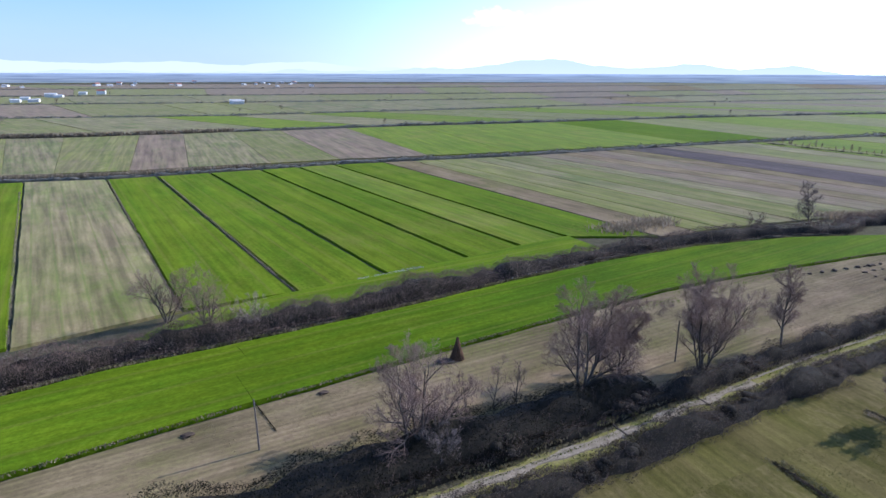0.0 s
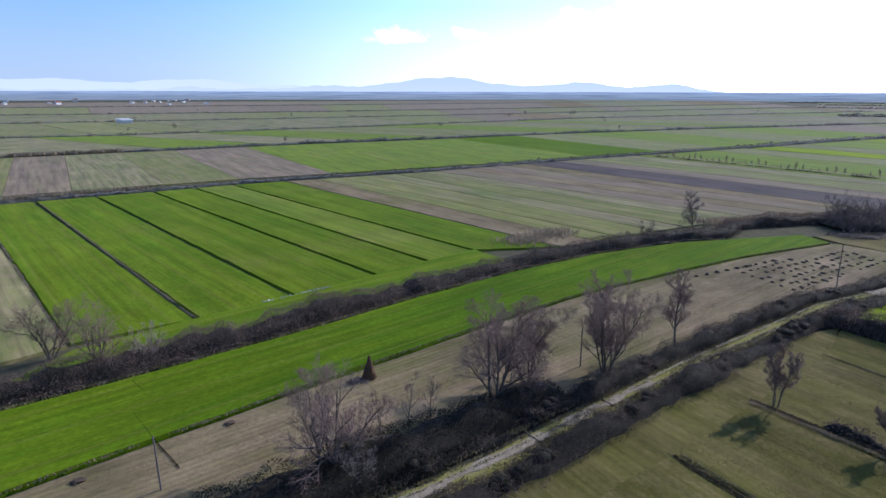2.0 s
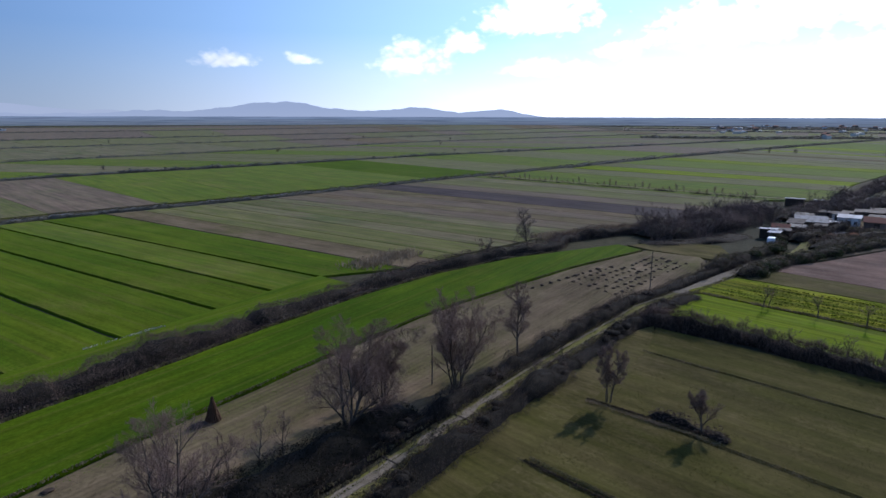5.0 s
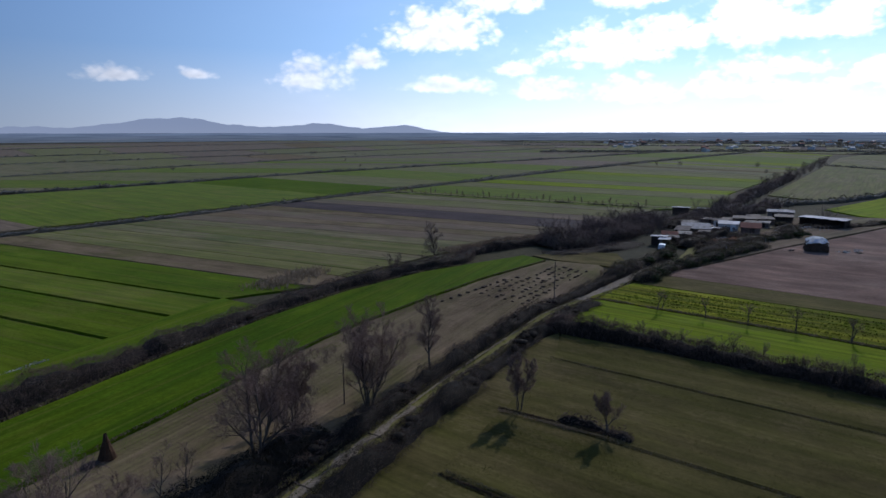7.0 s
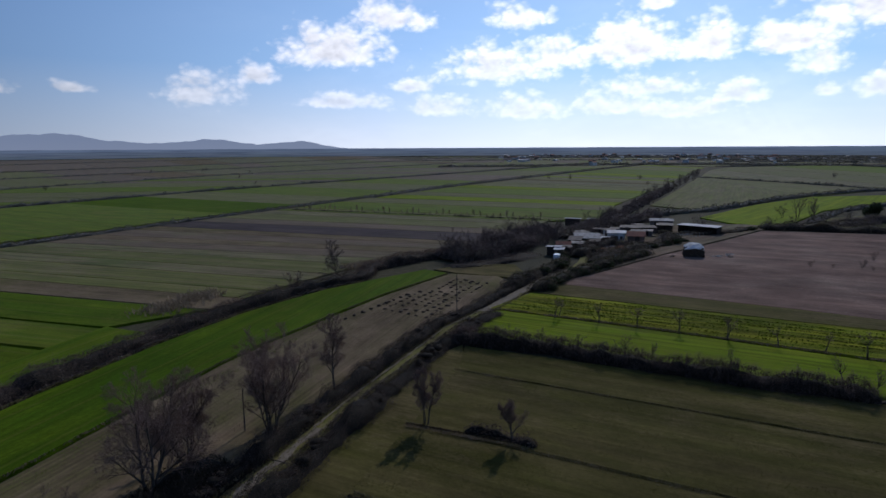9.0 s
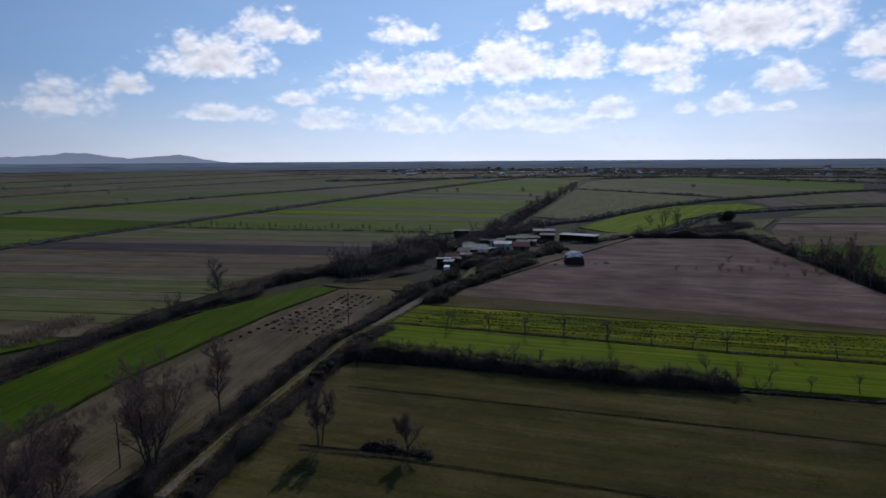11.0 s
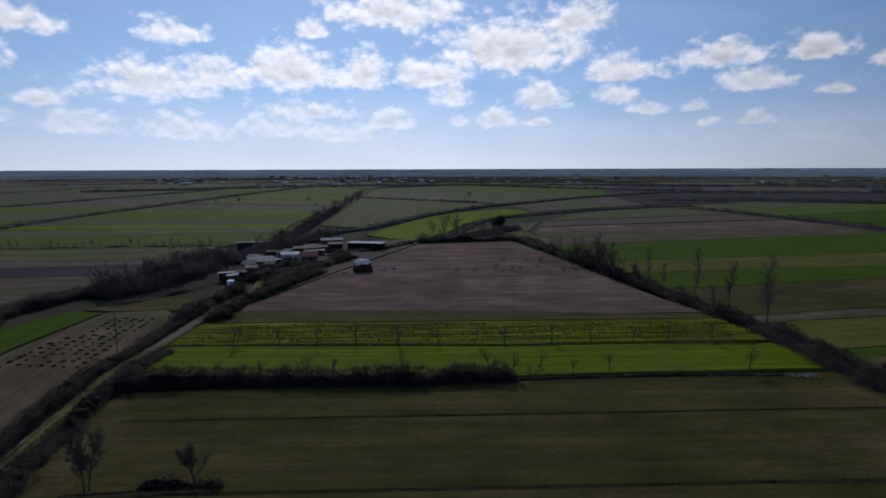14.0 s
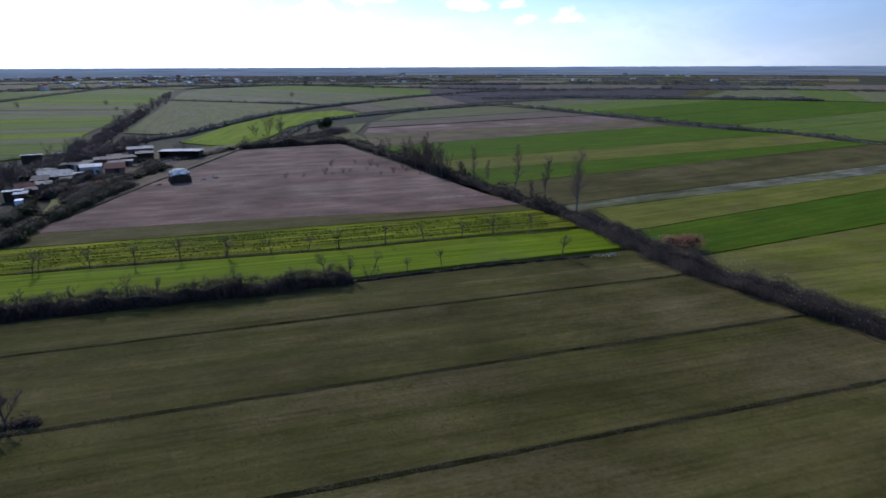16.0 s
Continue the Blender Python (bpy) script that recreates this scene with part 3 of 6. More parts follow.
def skyline(name, radius, az0, az1, height, material, label, step=0.25):
    verts, faces = [], []
    n = int((az1 - az0) / step) + 1
    for i in range(n):
        a = radians(az0 + i * step)
        h = height(az0 + i * step)
        verts += [(radius * math.sin(a), radius * math.cos(a), -2.0), (radius * math.sin(a), radius * math.cos(a), h),
                  ((radius + 60) * math.sin(a), (radius + 60) * math.cos(a), -2.0)]
    for i in range(n - 1):
        a, b = 3 * i, 3 * i + 3
        faces += [(a, b, b + 1, a + 1), (a + 1, b + 1, b + 2, a + 2)]
    tagged(new(name, mesh_of(name, verts, faces, material)), label, "backdrop", kind="structure")


def bump1(a, centre, width, h):
    return h * math.exp(-((a - centre) / width) ** 2)


def rough1(a, seed, amp):
    return amp * (noise.noise((a * 0.35, seed, 0)) + 0.5 * noise.noise((a * 1.1, seed, 5)) + 0.25 * noise.noise((a * 3.0, seed, 9)))


def elevation(deg, radius):
    return 35 + radius * math.tan(radians(deg))


def near_ridge(a):
    e = bump1(a, 9.5, 5.0, 0.85) + bump1(a, 13.5, 3.5, 0.45) + bump1(a, 24.3, 3.2, 0.66) + bump1(a, 30.4, 2.6, 0.6) + bump1(a, 18.5, 5, 0.45) + bump1(a, 1.0, 4.0, 0.45)
    e += bump1(a, -9.0, 6, 0.35) + bump1(a, -25.0, 9, 0.3) + bump1(a, 33, 2.0, 0.25)
    return elevation(-0.22 + 1.22 * e + rough1(a, 3.0, 0.17), 4600)


def far_ridge(a):
    e = bump1(a, -9.5, 5.0, 1.0) + bump1(a, -20.0, 6.0, 0.95) + bump1(a, -32.0, 7.0, 1.0) + bump1(a, -1.0, 5.0, 0.5)
    return elevation(-0.25 + 1.1 * e + rough1(a, 8.0, 0.12), 4700)


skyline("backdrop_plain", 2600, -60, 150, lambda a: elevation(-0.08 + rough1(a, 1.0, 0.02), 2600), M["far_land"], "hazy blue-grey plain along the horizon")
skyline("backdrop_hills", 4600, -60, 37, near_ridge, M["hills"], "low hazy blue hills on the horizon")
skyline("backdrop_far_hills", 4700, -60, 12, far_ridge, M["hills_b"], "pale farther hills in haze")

# ---- lines of the plan ----
C_LINE = [(-200, 186), (-140, 212), (-104, 219), (-57, 240), (-29, 253), (46, 275), (132, 310), (270, 357), (390, 402), (600, 463), (820, 523), (1300, 650)]
D_LINE = [(-300, 330), (-229, 364), (-180, 372), (-114, 399), (-10, 440), (100, 474), (221, 515), (384, 557), (617, 602), (900, 670), (1300, 780)]
E_LINE = [(-420, 490), (-320, 513), (-155, 544), (59, 643), (240, 735), (348, 790), (490, 830), (1004, 980)]
A_NEAR = [(-110, 26), (-80, 45), (-46.5, 65.5), (-37, 72), (-23.5, 79), (-2.6, 90.7), (16.8, 102.9), (41.4, 116.4), (60, 124.3), (84, 130.5), (99, 131.2), (119.5, 132)]
A_BACK = [(-75, 64), (-53, 77.7), (-33.3, 88.6), (-19, 98.4), (-4.4, 107.2), (11.2, 117), (23, 125.2), (34.6, 132.4), (46.5, 146), (69.6, 145.5), (90, 152), (110, 160), (140, 158), (171, 151)]
STRIP_LOW = [(-90, 20), (-60, 36.5), (-37, 50.2), (-25, 57.8), (-6, 69.2), (17.5, 83), (42, 96.6), (51, 100.5), (70, 107.9), (91, 115.5), (120, 122.6)]
LANE = [(-40, 24), (-20, 34), (2.2, 45.5), (17.7, 52.9), (30, 59.4), (40, 64.6), (52, 70.6), (66.4, 77.2), (83, 84.8), (96.5, 88.2), (111.5, 92.8), (121, 95.6), (132.6, 98.8), (149.5, 101), (165, 108), (182, 118), (215, 138), (262, 156), (321, 179), (490, 240), (743, 333), (1040, 440)]
LANE_NEAR = LANE[:13]
H1 = [(77, 79), (85.5, 63), (89.5, 45), (95, 29), (100, 17), (109.4, -10), (114.5, -27)]
ORCHARD = [(98.5, 88), (100.8, 85.4), (110.4, 54.3), (119, 22.3), (127, 1), (133.8, -25.3)]
H2 = [(297, 51), (214, 7.5), (168, -13.5), (146.5, -25), (121.6, -33), (104, -39), (93, -46), (75.3, -56.5), (30, -80)]

# ---- fields between the near hedge and the middle one ----
CUTS = [((-188, 180), (-118, 40)), ((-145, 193), (-76, 64)), ((-124.3, 205), (-53, 78)), ((-103.4, 215.2), (-35.2, 91)), ((-86.3, 217), (-19, 98.4)),
        ((-70.4, 224.5), (-4.4, 107.2)), ((-53, 230), (11.2, 117)), ((-39.8, 235.8), (23, 125.2)), ((-26, 240), (34.6, 132.4)),
        ((-5.5, 244.4), (55.6, 131.5)), ((10, 260), (73, 139)), ((37, 263), (96, 146)), ((59, 265), (122, 154)),
        ((79, 274), (148, 154)), ((108, 283), (171, 151)), ((142, 297), (207, 167)), ((181, 311), (240, 177)), ((198, 312), (262, 165)), ((268, 352), (331, 195))]


def meet(a, b, line, short):
    """Where the way from a through b crosses a line, less a few metres."""
    a, d = Vector(a), (Vector(b) - Vector(a)).normalized()
    best = None
    for p, q in zip(line, line[1:]):
        p, e = Vector(p), Vector(q) - Vector(p)
        den = d.x * e.y - d.y * e.x
        if abs(den) < 1e-9:
            continue
        w = p - a
        u, v = (w.x * e.y - w.y * e.x) / den, (w.x * d.y - w.y * d.x) / den
        if 0 <= v <= 1 and u > 0 and (best is None or u < best):
            best = u
    return a + d * ((best or (Vector(b) - a).length) - short)


# the "dark" strip puts a passing cloud's shadow into the field's colour
KINDS = [("wheat_m", "bright green young wheat in a long strip"), ("wheat_m", "bright green young wheat in a long strip"),
         ("stubble_g", "pale stubble strip greening over in rows"), ("wheat_m", "bright green young wheat in a long strip"),
         ("wheat_m", "bright green young wheat in a long strip"), ("wheat_m", "bright green young wheat in a long strip"),
         ("wheat_m", "bright green young wheat in a long strip"), ("wheat_b", "thin green wheat strip between dark ditches"),
         ("wheat_m", "bright green young wheat in a long strip"), ("stubble", "grey-brown fallow strip beside green wheat"),
         ("dull", "dull green grass strip"), ("dull", "dull green grass strip"), ("brown", "brown fallow strip with thin weeds"),
         ("brown", "brown fallow strip with thin weeds"), ("dark", "strip painted in the dark of a cloud shadow"), ("dull", "dull green strip beside the shadow-dark strip"),
         ("wheat_b", "narrow grass strip under a row of small trees"), ("wheat_b", "light green field beyond a tree row")]
SECOND = {"stubble": ("dull", "dull green strip of thin grass"), "dull": ("stubble_g", "pale greening stubble strip"), "brown": ("stubble", "pale brown mown strip"),
          "dark": ("brown", "brown fallow strip beside the shadow-dark strip"), "wheat_b": ("dull", "dull green grass strip")}
PARTS = []
for n_, ((a, b), (c, d), kind_) in enumerate(zip(CUTS, CUTS[1:], KINDS)):
    if n_ < 9:
        PARTS.append(((a, b), (c, d), kind_))
    else:  # the strips farther along are narrower and mixed
        e_, g_ = tuple(Vector(a).lerp(Vector(c), 0.58)), tuple(Vector(b).lerp(Vector(d), 0.58))
        PARTS += [((a, b), (e_, g_), kind_), ((e_, g_), (c, d), SECOND[kind_[0]])]
for (a, b), (c, d), (m, label) in PARTS:
    up1, up2 = meet(b, a, C_LINE, 3.5), meet(d, c, C_LINE, 3.5)
    field([up1, b, d, up2], m, label, 0.58 if m.startswith("wheat") else 0.22)

field(A_BACK[2:8] + offset(A_NEAR, 4.6)[3:8][::-1], "wheat_m", "green headland of wheat beside the canal hedge", -0.6, along=(0.87, 0.5), top=-0.03)
# the long green strip, the stubble below it and the lane's verge
field(STRIP_LOW + [(119.5, 130.5)] + offset(A_NEAR, -0.4)[::-1], "wheat", "long curved strip of bright green young wheat", 0.3, along=(0.87, 0.5))
verge = offset(LANE_NEAR, 3.4)
field(verge + [(124, 104), (127, 110), (121, 121.8)] + offset(STRIP_LOW, -0.5)[::-1], "stubble", "pale brown mown stubble field beside the lane", 0.3, along=(0.87, 0.47))
field([(122, 121.5), (128, 106), (137, 109), (144, 118), (136, 128), (121, 130)], "meadow", "rough grass yard edge beside the thicket", 0.3)


def ribbon(name, pts, w, material, z, label, cat, step=1.5, wob=0.25):
    n = int(sum((Vector(b) - Vector(a)).length for a, b in zip(pts, pts[1:])) / step)
    mid = [along_line(pts, i / n) for i in range(n + 1)]
    l, r = offset(mid, w / 2), offset(mid, -w / 2)
    verts, faces = [], []
    for i in range(n + 1):
        o, q = wob * 1.6 * noise.noise((i * step * 0.3, w, 1)) + rnd.uniform(-0.1, 0.1) * wob, wob * 1.6 * noise.noise((i * step * 0.3, w, 7)) + rnd.uniform(-0.1, 0.1) * wob
        a, b = Vector(l[i]), Vector(r[i])
        e = (a - b).normalized()
        a, b = a + e * o, b + e * q
        verts += [(*(a + e * 0.5), FLOOR - 0.05), (*a, z), (*b, z), (*(b - e * 0.5), FLOOR - 0.05)]
    for i in range(n):
        for j in range(3):
            faces.append((4 * i + j, 4 * i + 4 + j, 4 * i + 5 + j, 4 * i + 1 + j))
    faces = [f[::-1] for f in faces]
    return tagged(new(name, mesh_of(name, verts, faces, material)), label, cat, kind="structure")


ribbon("lane_verge", LANE[:16], 2.0, M["track_grass"], -0.06, "grassy verge of the farm lane", "verge")
ribbon("lane", LANE[:6], 0.95, M["gravel"], 0.02, "pale gravel farm lane between bramble hedges", "lane", 0.7, 0.6)
ribbon("lane", LANE[9:14], 2.3, M["gravel"], 0.02, "pale gravel farm lane near the farmstead", "lane", 0.9, 0.4)
for side_ in (0.95, -0.95):
    ribbon("wheel_rut", offset(LANE[5:10], side_ * 0.75), 0.35, M["gravel"], -0.035, "pale wheel rut worn into a grassy lane", "rut", 0.8, 0.16)
# ---- near meadow, cut by shallow ditches ----
south = offset(LANE_NEAR, -4.0)
field([south[2], south[3], south[4], south[5], south[6], south[7], (77.2, 75.2), (67.6, 65.6), (49.5, 56.2), (33.7, 48.2), (0, 32)], "meadow", "mown winter meadow along the lane hedge", -0.05, along=(0.3, -0.95))
MEADOW = [((-4, 32), (22, -75)), ((33.2, 49.5), (69.1, -61)), ((49, 57.5), (86.4, -55)), ((67.2, 67), (105.3, -45.5)), ((77, 75), (119.5, -36))]
for n_, ((a, b), (c, d)) in enumerate(zip(MEADOW, MEADOW[1:])):
    field([a, b, d, c], "meadow", "mown winter meadow strip with dry streaks", 0.36, along=(0.31, -0.95))
field([(76.5, 77.5), (98.5, 87.3), (100.5, 85.2), (110, 54.3), (118.6, 22.3), (126.6, 1), (136.5, -31), (120.5, -35), (108, 0), (96.5, 30), (90, 47), (86, 64)], "lush", "lush light green strip beside the orchard ditch", 0.35, along=(0.31, -0.95))
field([(99.5, 89), (118, 92), (135.5, 38), (150.6, -7.3), (156, -24), (138, -31), (127.7, 1), (119.8, 22.5), (111.2, 54.5)], "yellow", "yellow-green flowering grass in uneven rows", 0.35, along=(0.33, -0.94))
field([(118, 92), (130, 95), (146, 41.2), (153, 3), (161, -21), (156, -24), (150.6, -7.3), (135.5, 38)], "meadow", "dark green grass strip beside ploughed land", 0.12, along=(0.33, -0.94))
field([(130, 95), (148, 93), (190.9, 94), (230, 93), (272, 93), (296, 53), (204, 5), (175, -9.5), (161.5, -20.5), (153, 3), (146, 41.2)], "plough", "broad reddish-brown ploughed field", 0.12, along=(0.35, -0.94))
field([(150, 94.2), (190, 95.0), (262, 94.2), (300, 94), (286, 112), (268, 124), (240, 140), (205, 128), (170, 108)], "brown", "trampled farmyard grass and soil", 0.0)

field([(303, 60), (301, 87), (345, 86), (395, 66), (408, 55), (340, 52), (310, 40)], "dull", "rough grass beyond the ploughed field", 0.4, step=0)

# ---- land beyond the far hedge, towards the sun ----
SOUTH_CUTS = [((372, 50), (466, -100)), ((338, 48), (424, -122)), ((292, 20), (383, -130)), ((242.8, 0), (336, -176)), ((219, -10), (304, -186)), ((191.6, -17), (291, -193)), ((164, -36), (258, -210)),
              ((157, -38), (246, -216)), ((132, -37), (235, -221)), ((112, -42), (206, -232)), ((60, -92), (120, -280))]
SOUTH_KINDS = [("plough", "greyish ploughed strip"), ("stubble", "pale brown fallow strip"), ("wheat", "bright green wheat strip"),
               ("olive", "olive brown grass strip"), ("wheat", "bright green wheat strip"), ("meadow", "dark olive grass strip"), ("beige", "pale dry grass strip"),
               ("olive", "olive grass strip between ditches"), ("wheat", "green wheat field beyond the hedge"), ("olive", "yellowish rough grass field")]
for ((a, b), (c, d)), (m, label) in zip(zip(SOUTH_CUTS, SOUTH_CUTS[1:]), SOUTH_KINDS):
    field([meet(b, a, offset(H2, 7.0), 0.0), b, d, meet(d, c, offset(H2, 7.0), 0.0)] if a[0] < 300 else [a, b, d, meet(d, c, offset(H2, 7.0), 0.0) if c[0] < 300 else c], m, label, 0.3)
field([(376, 51), (414, 53), (512, -78), (470, -99)], "brown", "brown fallow strip inside the far hedges", 0.3, step=0)
field([(418, 52), (480, 40), (530, 18), (585, -32), (516, -80)], "dull", "dull green wedge inside the far hedges", 0.3, step=0)

# ---- fields between the middle hedge and the farther ones ----
CD = [((-190, 206), (-262, 334)), ((-143, 224), (-219, 353)), ((-127.5, 228.5), (-191, 358)), ((-104, 235), (-156, 372)), ((-85, 243), (-134, 380)), ((-56, 254), (-109, 391)), ((-30, 265), (-81, 400)), ((8, 276), (-42, 418)),
      ((46, 288), (5, 436)), ((95, 304), (50, 448)), ((150, 325), (104, 466)), ((205, 343), (160, 487)), ((262, 362), (215, 505)), ((330, 386), (290, 525)), ((400, 410), (370, 545)), ((480, 436), (450, 560)), ((600, 470), (570, 585)), ((740, 508), (720, 618)), ((900, 552), (880, 655)), ((1200, 632), (1180, 740))]
CD_KINDS = ["dull", "stubble_g", "dull", "brown", "stubble_g", "dull", "brown", "wheat_b", "wheat_b", "wheat_b", "wheat", "dull", "wheat_b", "dull", "wheat_b", "brown", "dull", "wheat_b", "dull"]
WORDS = {"lush": "bright lush grass strip", "meadow": "dark mown grass strip", "dull": "dull green grass strip", "stubble_g": "greening stubble strip", "plough": "brown ploughed strip", "brown": "brown fallow strip", "wheat_b": "light green wheat strip",
         "wheat": "bright green wheat strip", "stubble": "pale stubble strip", "dark": "dark strip of land", "beige": "dry grass strip"}
for ((a, b), (c, d)), m in zip(zip(CD, CD[1:]), CD_KINDS):
    field([a, b, d, c], m, WORDS[m] + " between scrubby hedges", 0.12, step=0)


def far_rows(lo, hi, n, kinds, seed, lo_pad=4.0, hi_pad=4.0, top=0.0):
    """Strips that run across from one line to the next, of uneven width."""
    r = random.Random(seed)
    s = [0.0]
    while s[-1] < 1:
        s.append(s[-1] + r.uniform(0.5, 1.6) / n)
    s[-1] = 1.0
    for u, v in zip(s, s[1:]):
        a, b, c, d = along_line(lo, u), along_line(hi, u), along_line(hi, v), along_line(lo, v)
        e, g = (b - a).normalized(), (c - d).normalized()
        m = r.choice(kinds)
        field([a + e * lo_pad, b - e * hi_pad, c - g * hi_pad, d + g * lo_pad], m, WORDS[m] + " far off on the plain", 0.5, step=0, top=top)


LIGHT = ["dull", "dull", "wheat_b", "stubble_g", "wheat_b", "brown", "dull"]
MUTED = ["stubble_g", "stubble_g", "brown", "dull", "stubble", "brown", "dull"]
far_rows(D_LINE, E_LINE, 26, LIGHT, 11)
F_LINE = [(-600, 700), (-300, 760), (0, 850), (240, 930), (560, 1060), (1100, 1250)]
G_LINE = [(-800, 940), (-300, 1030), (100, 1130), (600, 1330), (1300, 1600)]
I_LINE = [(-1100, 1300), (-300, 1500), (300, 1700), (1000, 2000), (1700, 2300)]
J_LINE = [(-1500, 1750), (-300, 2150), (500, 2350), (1200, 2420)]


def arc(r, a0, a1, n=12):
    """Points on a circle round the plan's middle, between two bearings."""
    return [(r * math.sin(radians(a0 + (a1 - a0) * i / n)), r * math.cos(radians(a0 + (a1 - a0) * i / n))) for i in range(n + 1)]


far_rows(E_LINE, F_LINE, 20, MUTED, 12)
far_rows(F_LINE, G_LINE, 16, MUTED, 13)
# darker strips across the right of the plain, laid over the others
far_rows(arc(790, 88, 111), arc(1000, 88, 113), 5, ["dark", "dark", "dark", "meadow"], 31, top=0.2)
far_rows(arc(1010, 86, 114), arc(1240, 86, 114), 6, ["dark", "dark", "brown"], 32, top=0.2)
far_rows(G_LINE, I_LINE, 14, MUTED, 14)
far_rows(I_LINE, J_LINE, 12, MUTED, 15)
for i, (r0_, r1_, n_) in enumerate(((1400, 1640, 26), (1650, 1960, 22), (1970, 2330, 18))):
    far_rows(arc(r0_, 42, 122), arc(r1_, 42, 122), n_, MUTED + ["dark", "meadow"], 25 + i, 3.0, 3.0)
# between the middle hedge and the lane beyond the farmstead
far_rows([(270, 354), (390, 398), (600, 459), (820, 519), (1100, 590)], [(331, 192), (410, 219), (490, 246), (743, 340), (1000, 432)], 26, ["wheat_b", "dull", "lush", "dull", "stubble_g", "meadow", "wheat_b"], 16)
field([(345, 182), (490, 234), (690, 307), (640, 200), (600, 120), (458, 146), (337, 148)], "dull", "large dull green field beyond the farmstead", 1.0, step=0)
field([(302, 133), (289, 112), (290, 96), (312, 92), (381, 98), (435, 90), (499, 71), (530, 98), (477, 133), (393, 139)], "lush", "bright green wedge of wheat beyond the farmyard", 1.0, step=0)
far_rows([(475, 130), (600, 110), (760, 60), (900, -20), (1000, -150)], [(700, 308), (860, 372), (1040, 430), (1250, 330), (1400, 100)], 9, ["dull", "stubble_g", "wheat_b", "dull"], 17)
far_rows([(500, 70), (575, 18), (660, -50), (690, -120), (700, -260)], [(590, 105), (750, 50), (880, -30), (960, -160), (980, -330)], 8, ["dull", "dark", "brown", "wheat_b"], 18)
far_rows([(600, -30), (516, -96), (456, -127), (378, -157), (338, -184), (290, -203), (230, -236), (160, -276)], [(695, -120), (690, -270), (640, -380), (560, -470), (450, -560), (300, -640)], 11, ["wheat_b", "dull", "wheat_b", "wheat", "dull", "dull"], 20)
far_rows([(990, -150), (1000, -330), (960, -480), (860, -640), (700, -800)], [(1370, -200), (1330, -450), (1240, -650), (1100, -860), (900, -1060)], 12, MUTED, 21)
far_rows([(700, -275), (650, -385), (570, -475), (460, -565), (310, -645)], [(985, -335), (950, -480), (850, -640), (690, -800), (480, -960)], 8, LIGHT, 22)
far_rows([(1050, 440), (1260, 335), (1410, 100)], [(1220, 690), (1330, 450), (1395, 200)], 6, MUTED, 23)
far_rows([(1100, 598), (1060, 445)], [(1180, 750), (1260, 600)], 3, LIGHT, 24)


# ---- scrub, trees and other growth ----
def cards(p, size, seed, lean=None, aspect=1.0, split=False, out=None, slim=0.5):
    """Small two-triangle leaves at the points p, each turned its own way. lean: direction in which they mostly stand."""
    r = np.random.RandomState(seed)
    n = len(p)
    a = r.normal(size=(n, 3))
    if lean is not None:
        a = a * 0.35 + np.asarray(lean)
    a /= np.linalg.norm(a, axis=1, keepdims=True) + 1e-9
    face = r.normal(size=(n, 3))
    if out is not None:  # most leaves lie along the skin of the growth
        face = out + face * 0.45
        a = np.cross(face, a)
        a /= np.linalg.norm(a, axis=1, keepdims=True) + 1e-9
        b = np.cross(face, a)
    else:
        b = np.cross(a, face)
    b /= np.linalg.norm(b, axis=1, keepdims=True) + 1e-9
    s = size * r.uniform(0.55, 1.35, (n, 1))
    a, b = a * s * aspect, b * s * slim
    c = np.cross(a, b)
    c /= np.linalg.norm(c, axis=1, keepdims=True) + 1e-9
    v = np.stack([p - a * 0.5, p + b * 0.5 + c * s * 0.12, p + a * 0.5, p - b * 0.5 + c * s * 0.12], 1).reshape(-1, 3)
    i = np.arange(n)[:, None] * 4
    f = np.concatenate([i + [[0, 1, 2]], i + [[0, 2, 3]]]) if split else i + [[0, 1, 2, 3]]
    return v, f


def sticks(p, d, length, radius, seed):
    """Thin three-sided shoots from the points p along d."""
    r = np.random.RandomState(seed)
    n = len(p)
    d = d + r.normal(size=(n, 3)) * 0.35
    d /= np.linalg.norm(d, axis=1, keepdims=True)
    u = np.cross(d, r.normal(size=(n, 3)))
    u /= np.linalg.norm(u, axis=1, keepdims=True) + 1e-9
    w = np.cross(d, u)
    q = p + d * (length * r.uniform(0.5, 1.3, (n, 1)))
    v = np.stack([p + u * radius, p - u * radius * 0.5 + w * radius * 0.87, p - u * radius * 0.5 - w * radius * 0.87, q], 1).reshape(-1, 3)
    i = np.arange(n)[:, None] * 4
    return v, np.concatenate([i + [[0, 1, 3]], i + [[1, 2, 3]], i + [[2, 0, 3]]])


def profile(s, seed, gaps, swell=1.0):
    """How full a hedge stands at s metres along it."""
    h = 0.8 + swell * (0.55 * noise.noise((s * 0.11, seed * 3.1, 0)) + 0.5 * noise.noise((s * 0.37, seed * 3.1, 4)))
    return max(gaps, h)


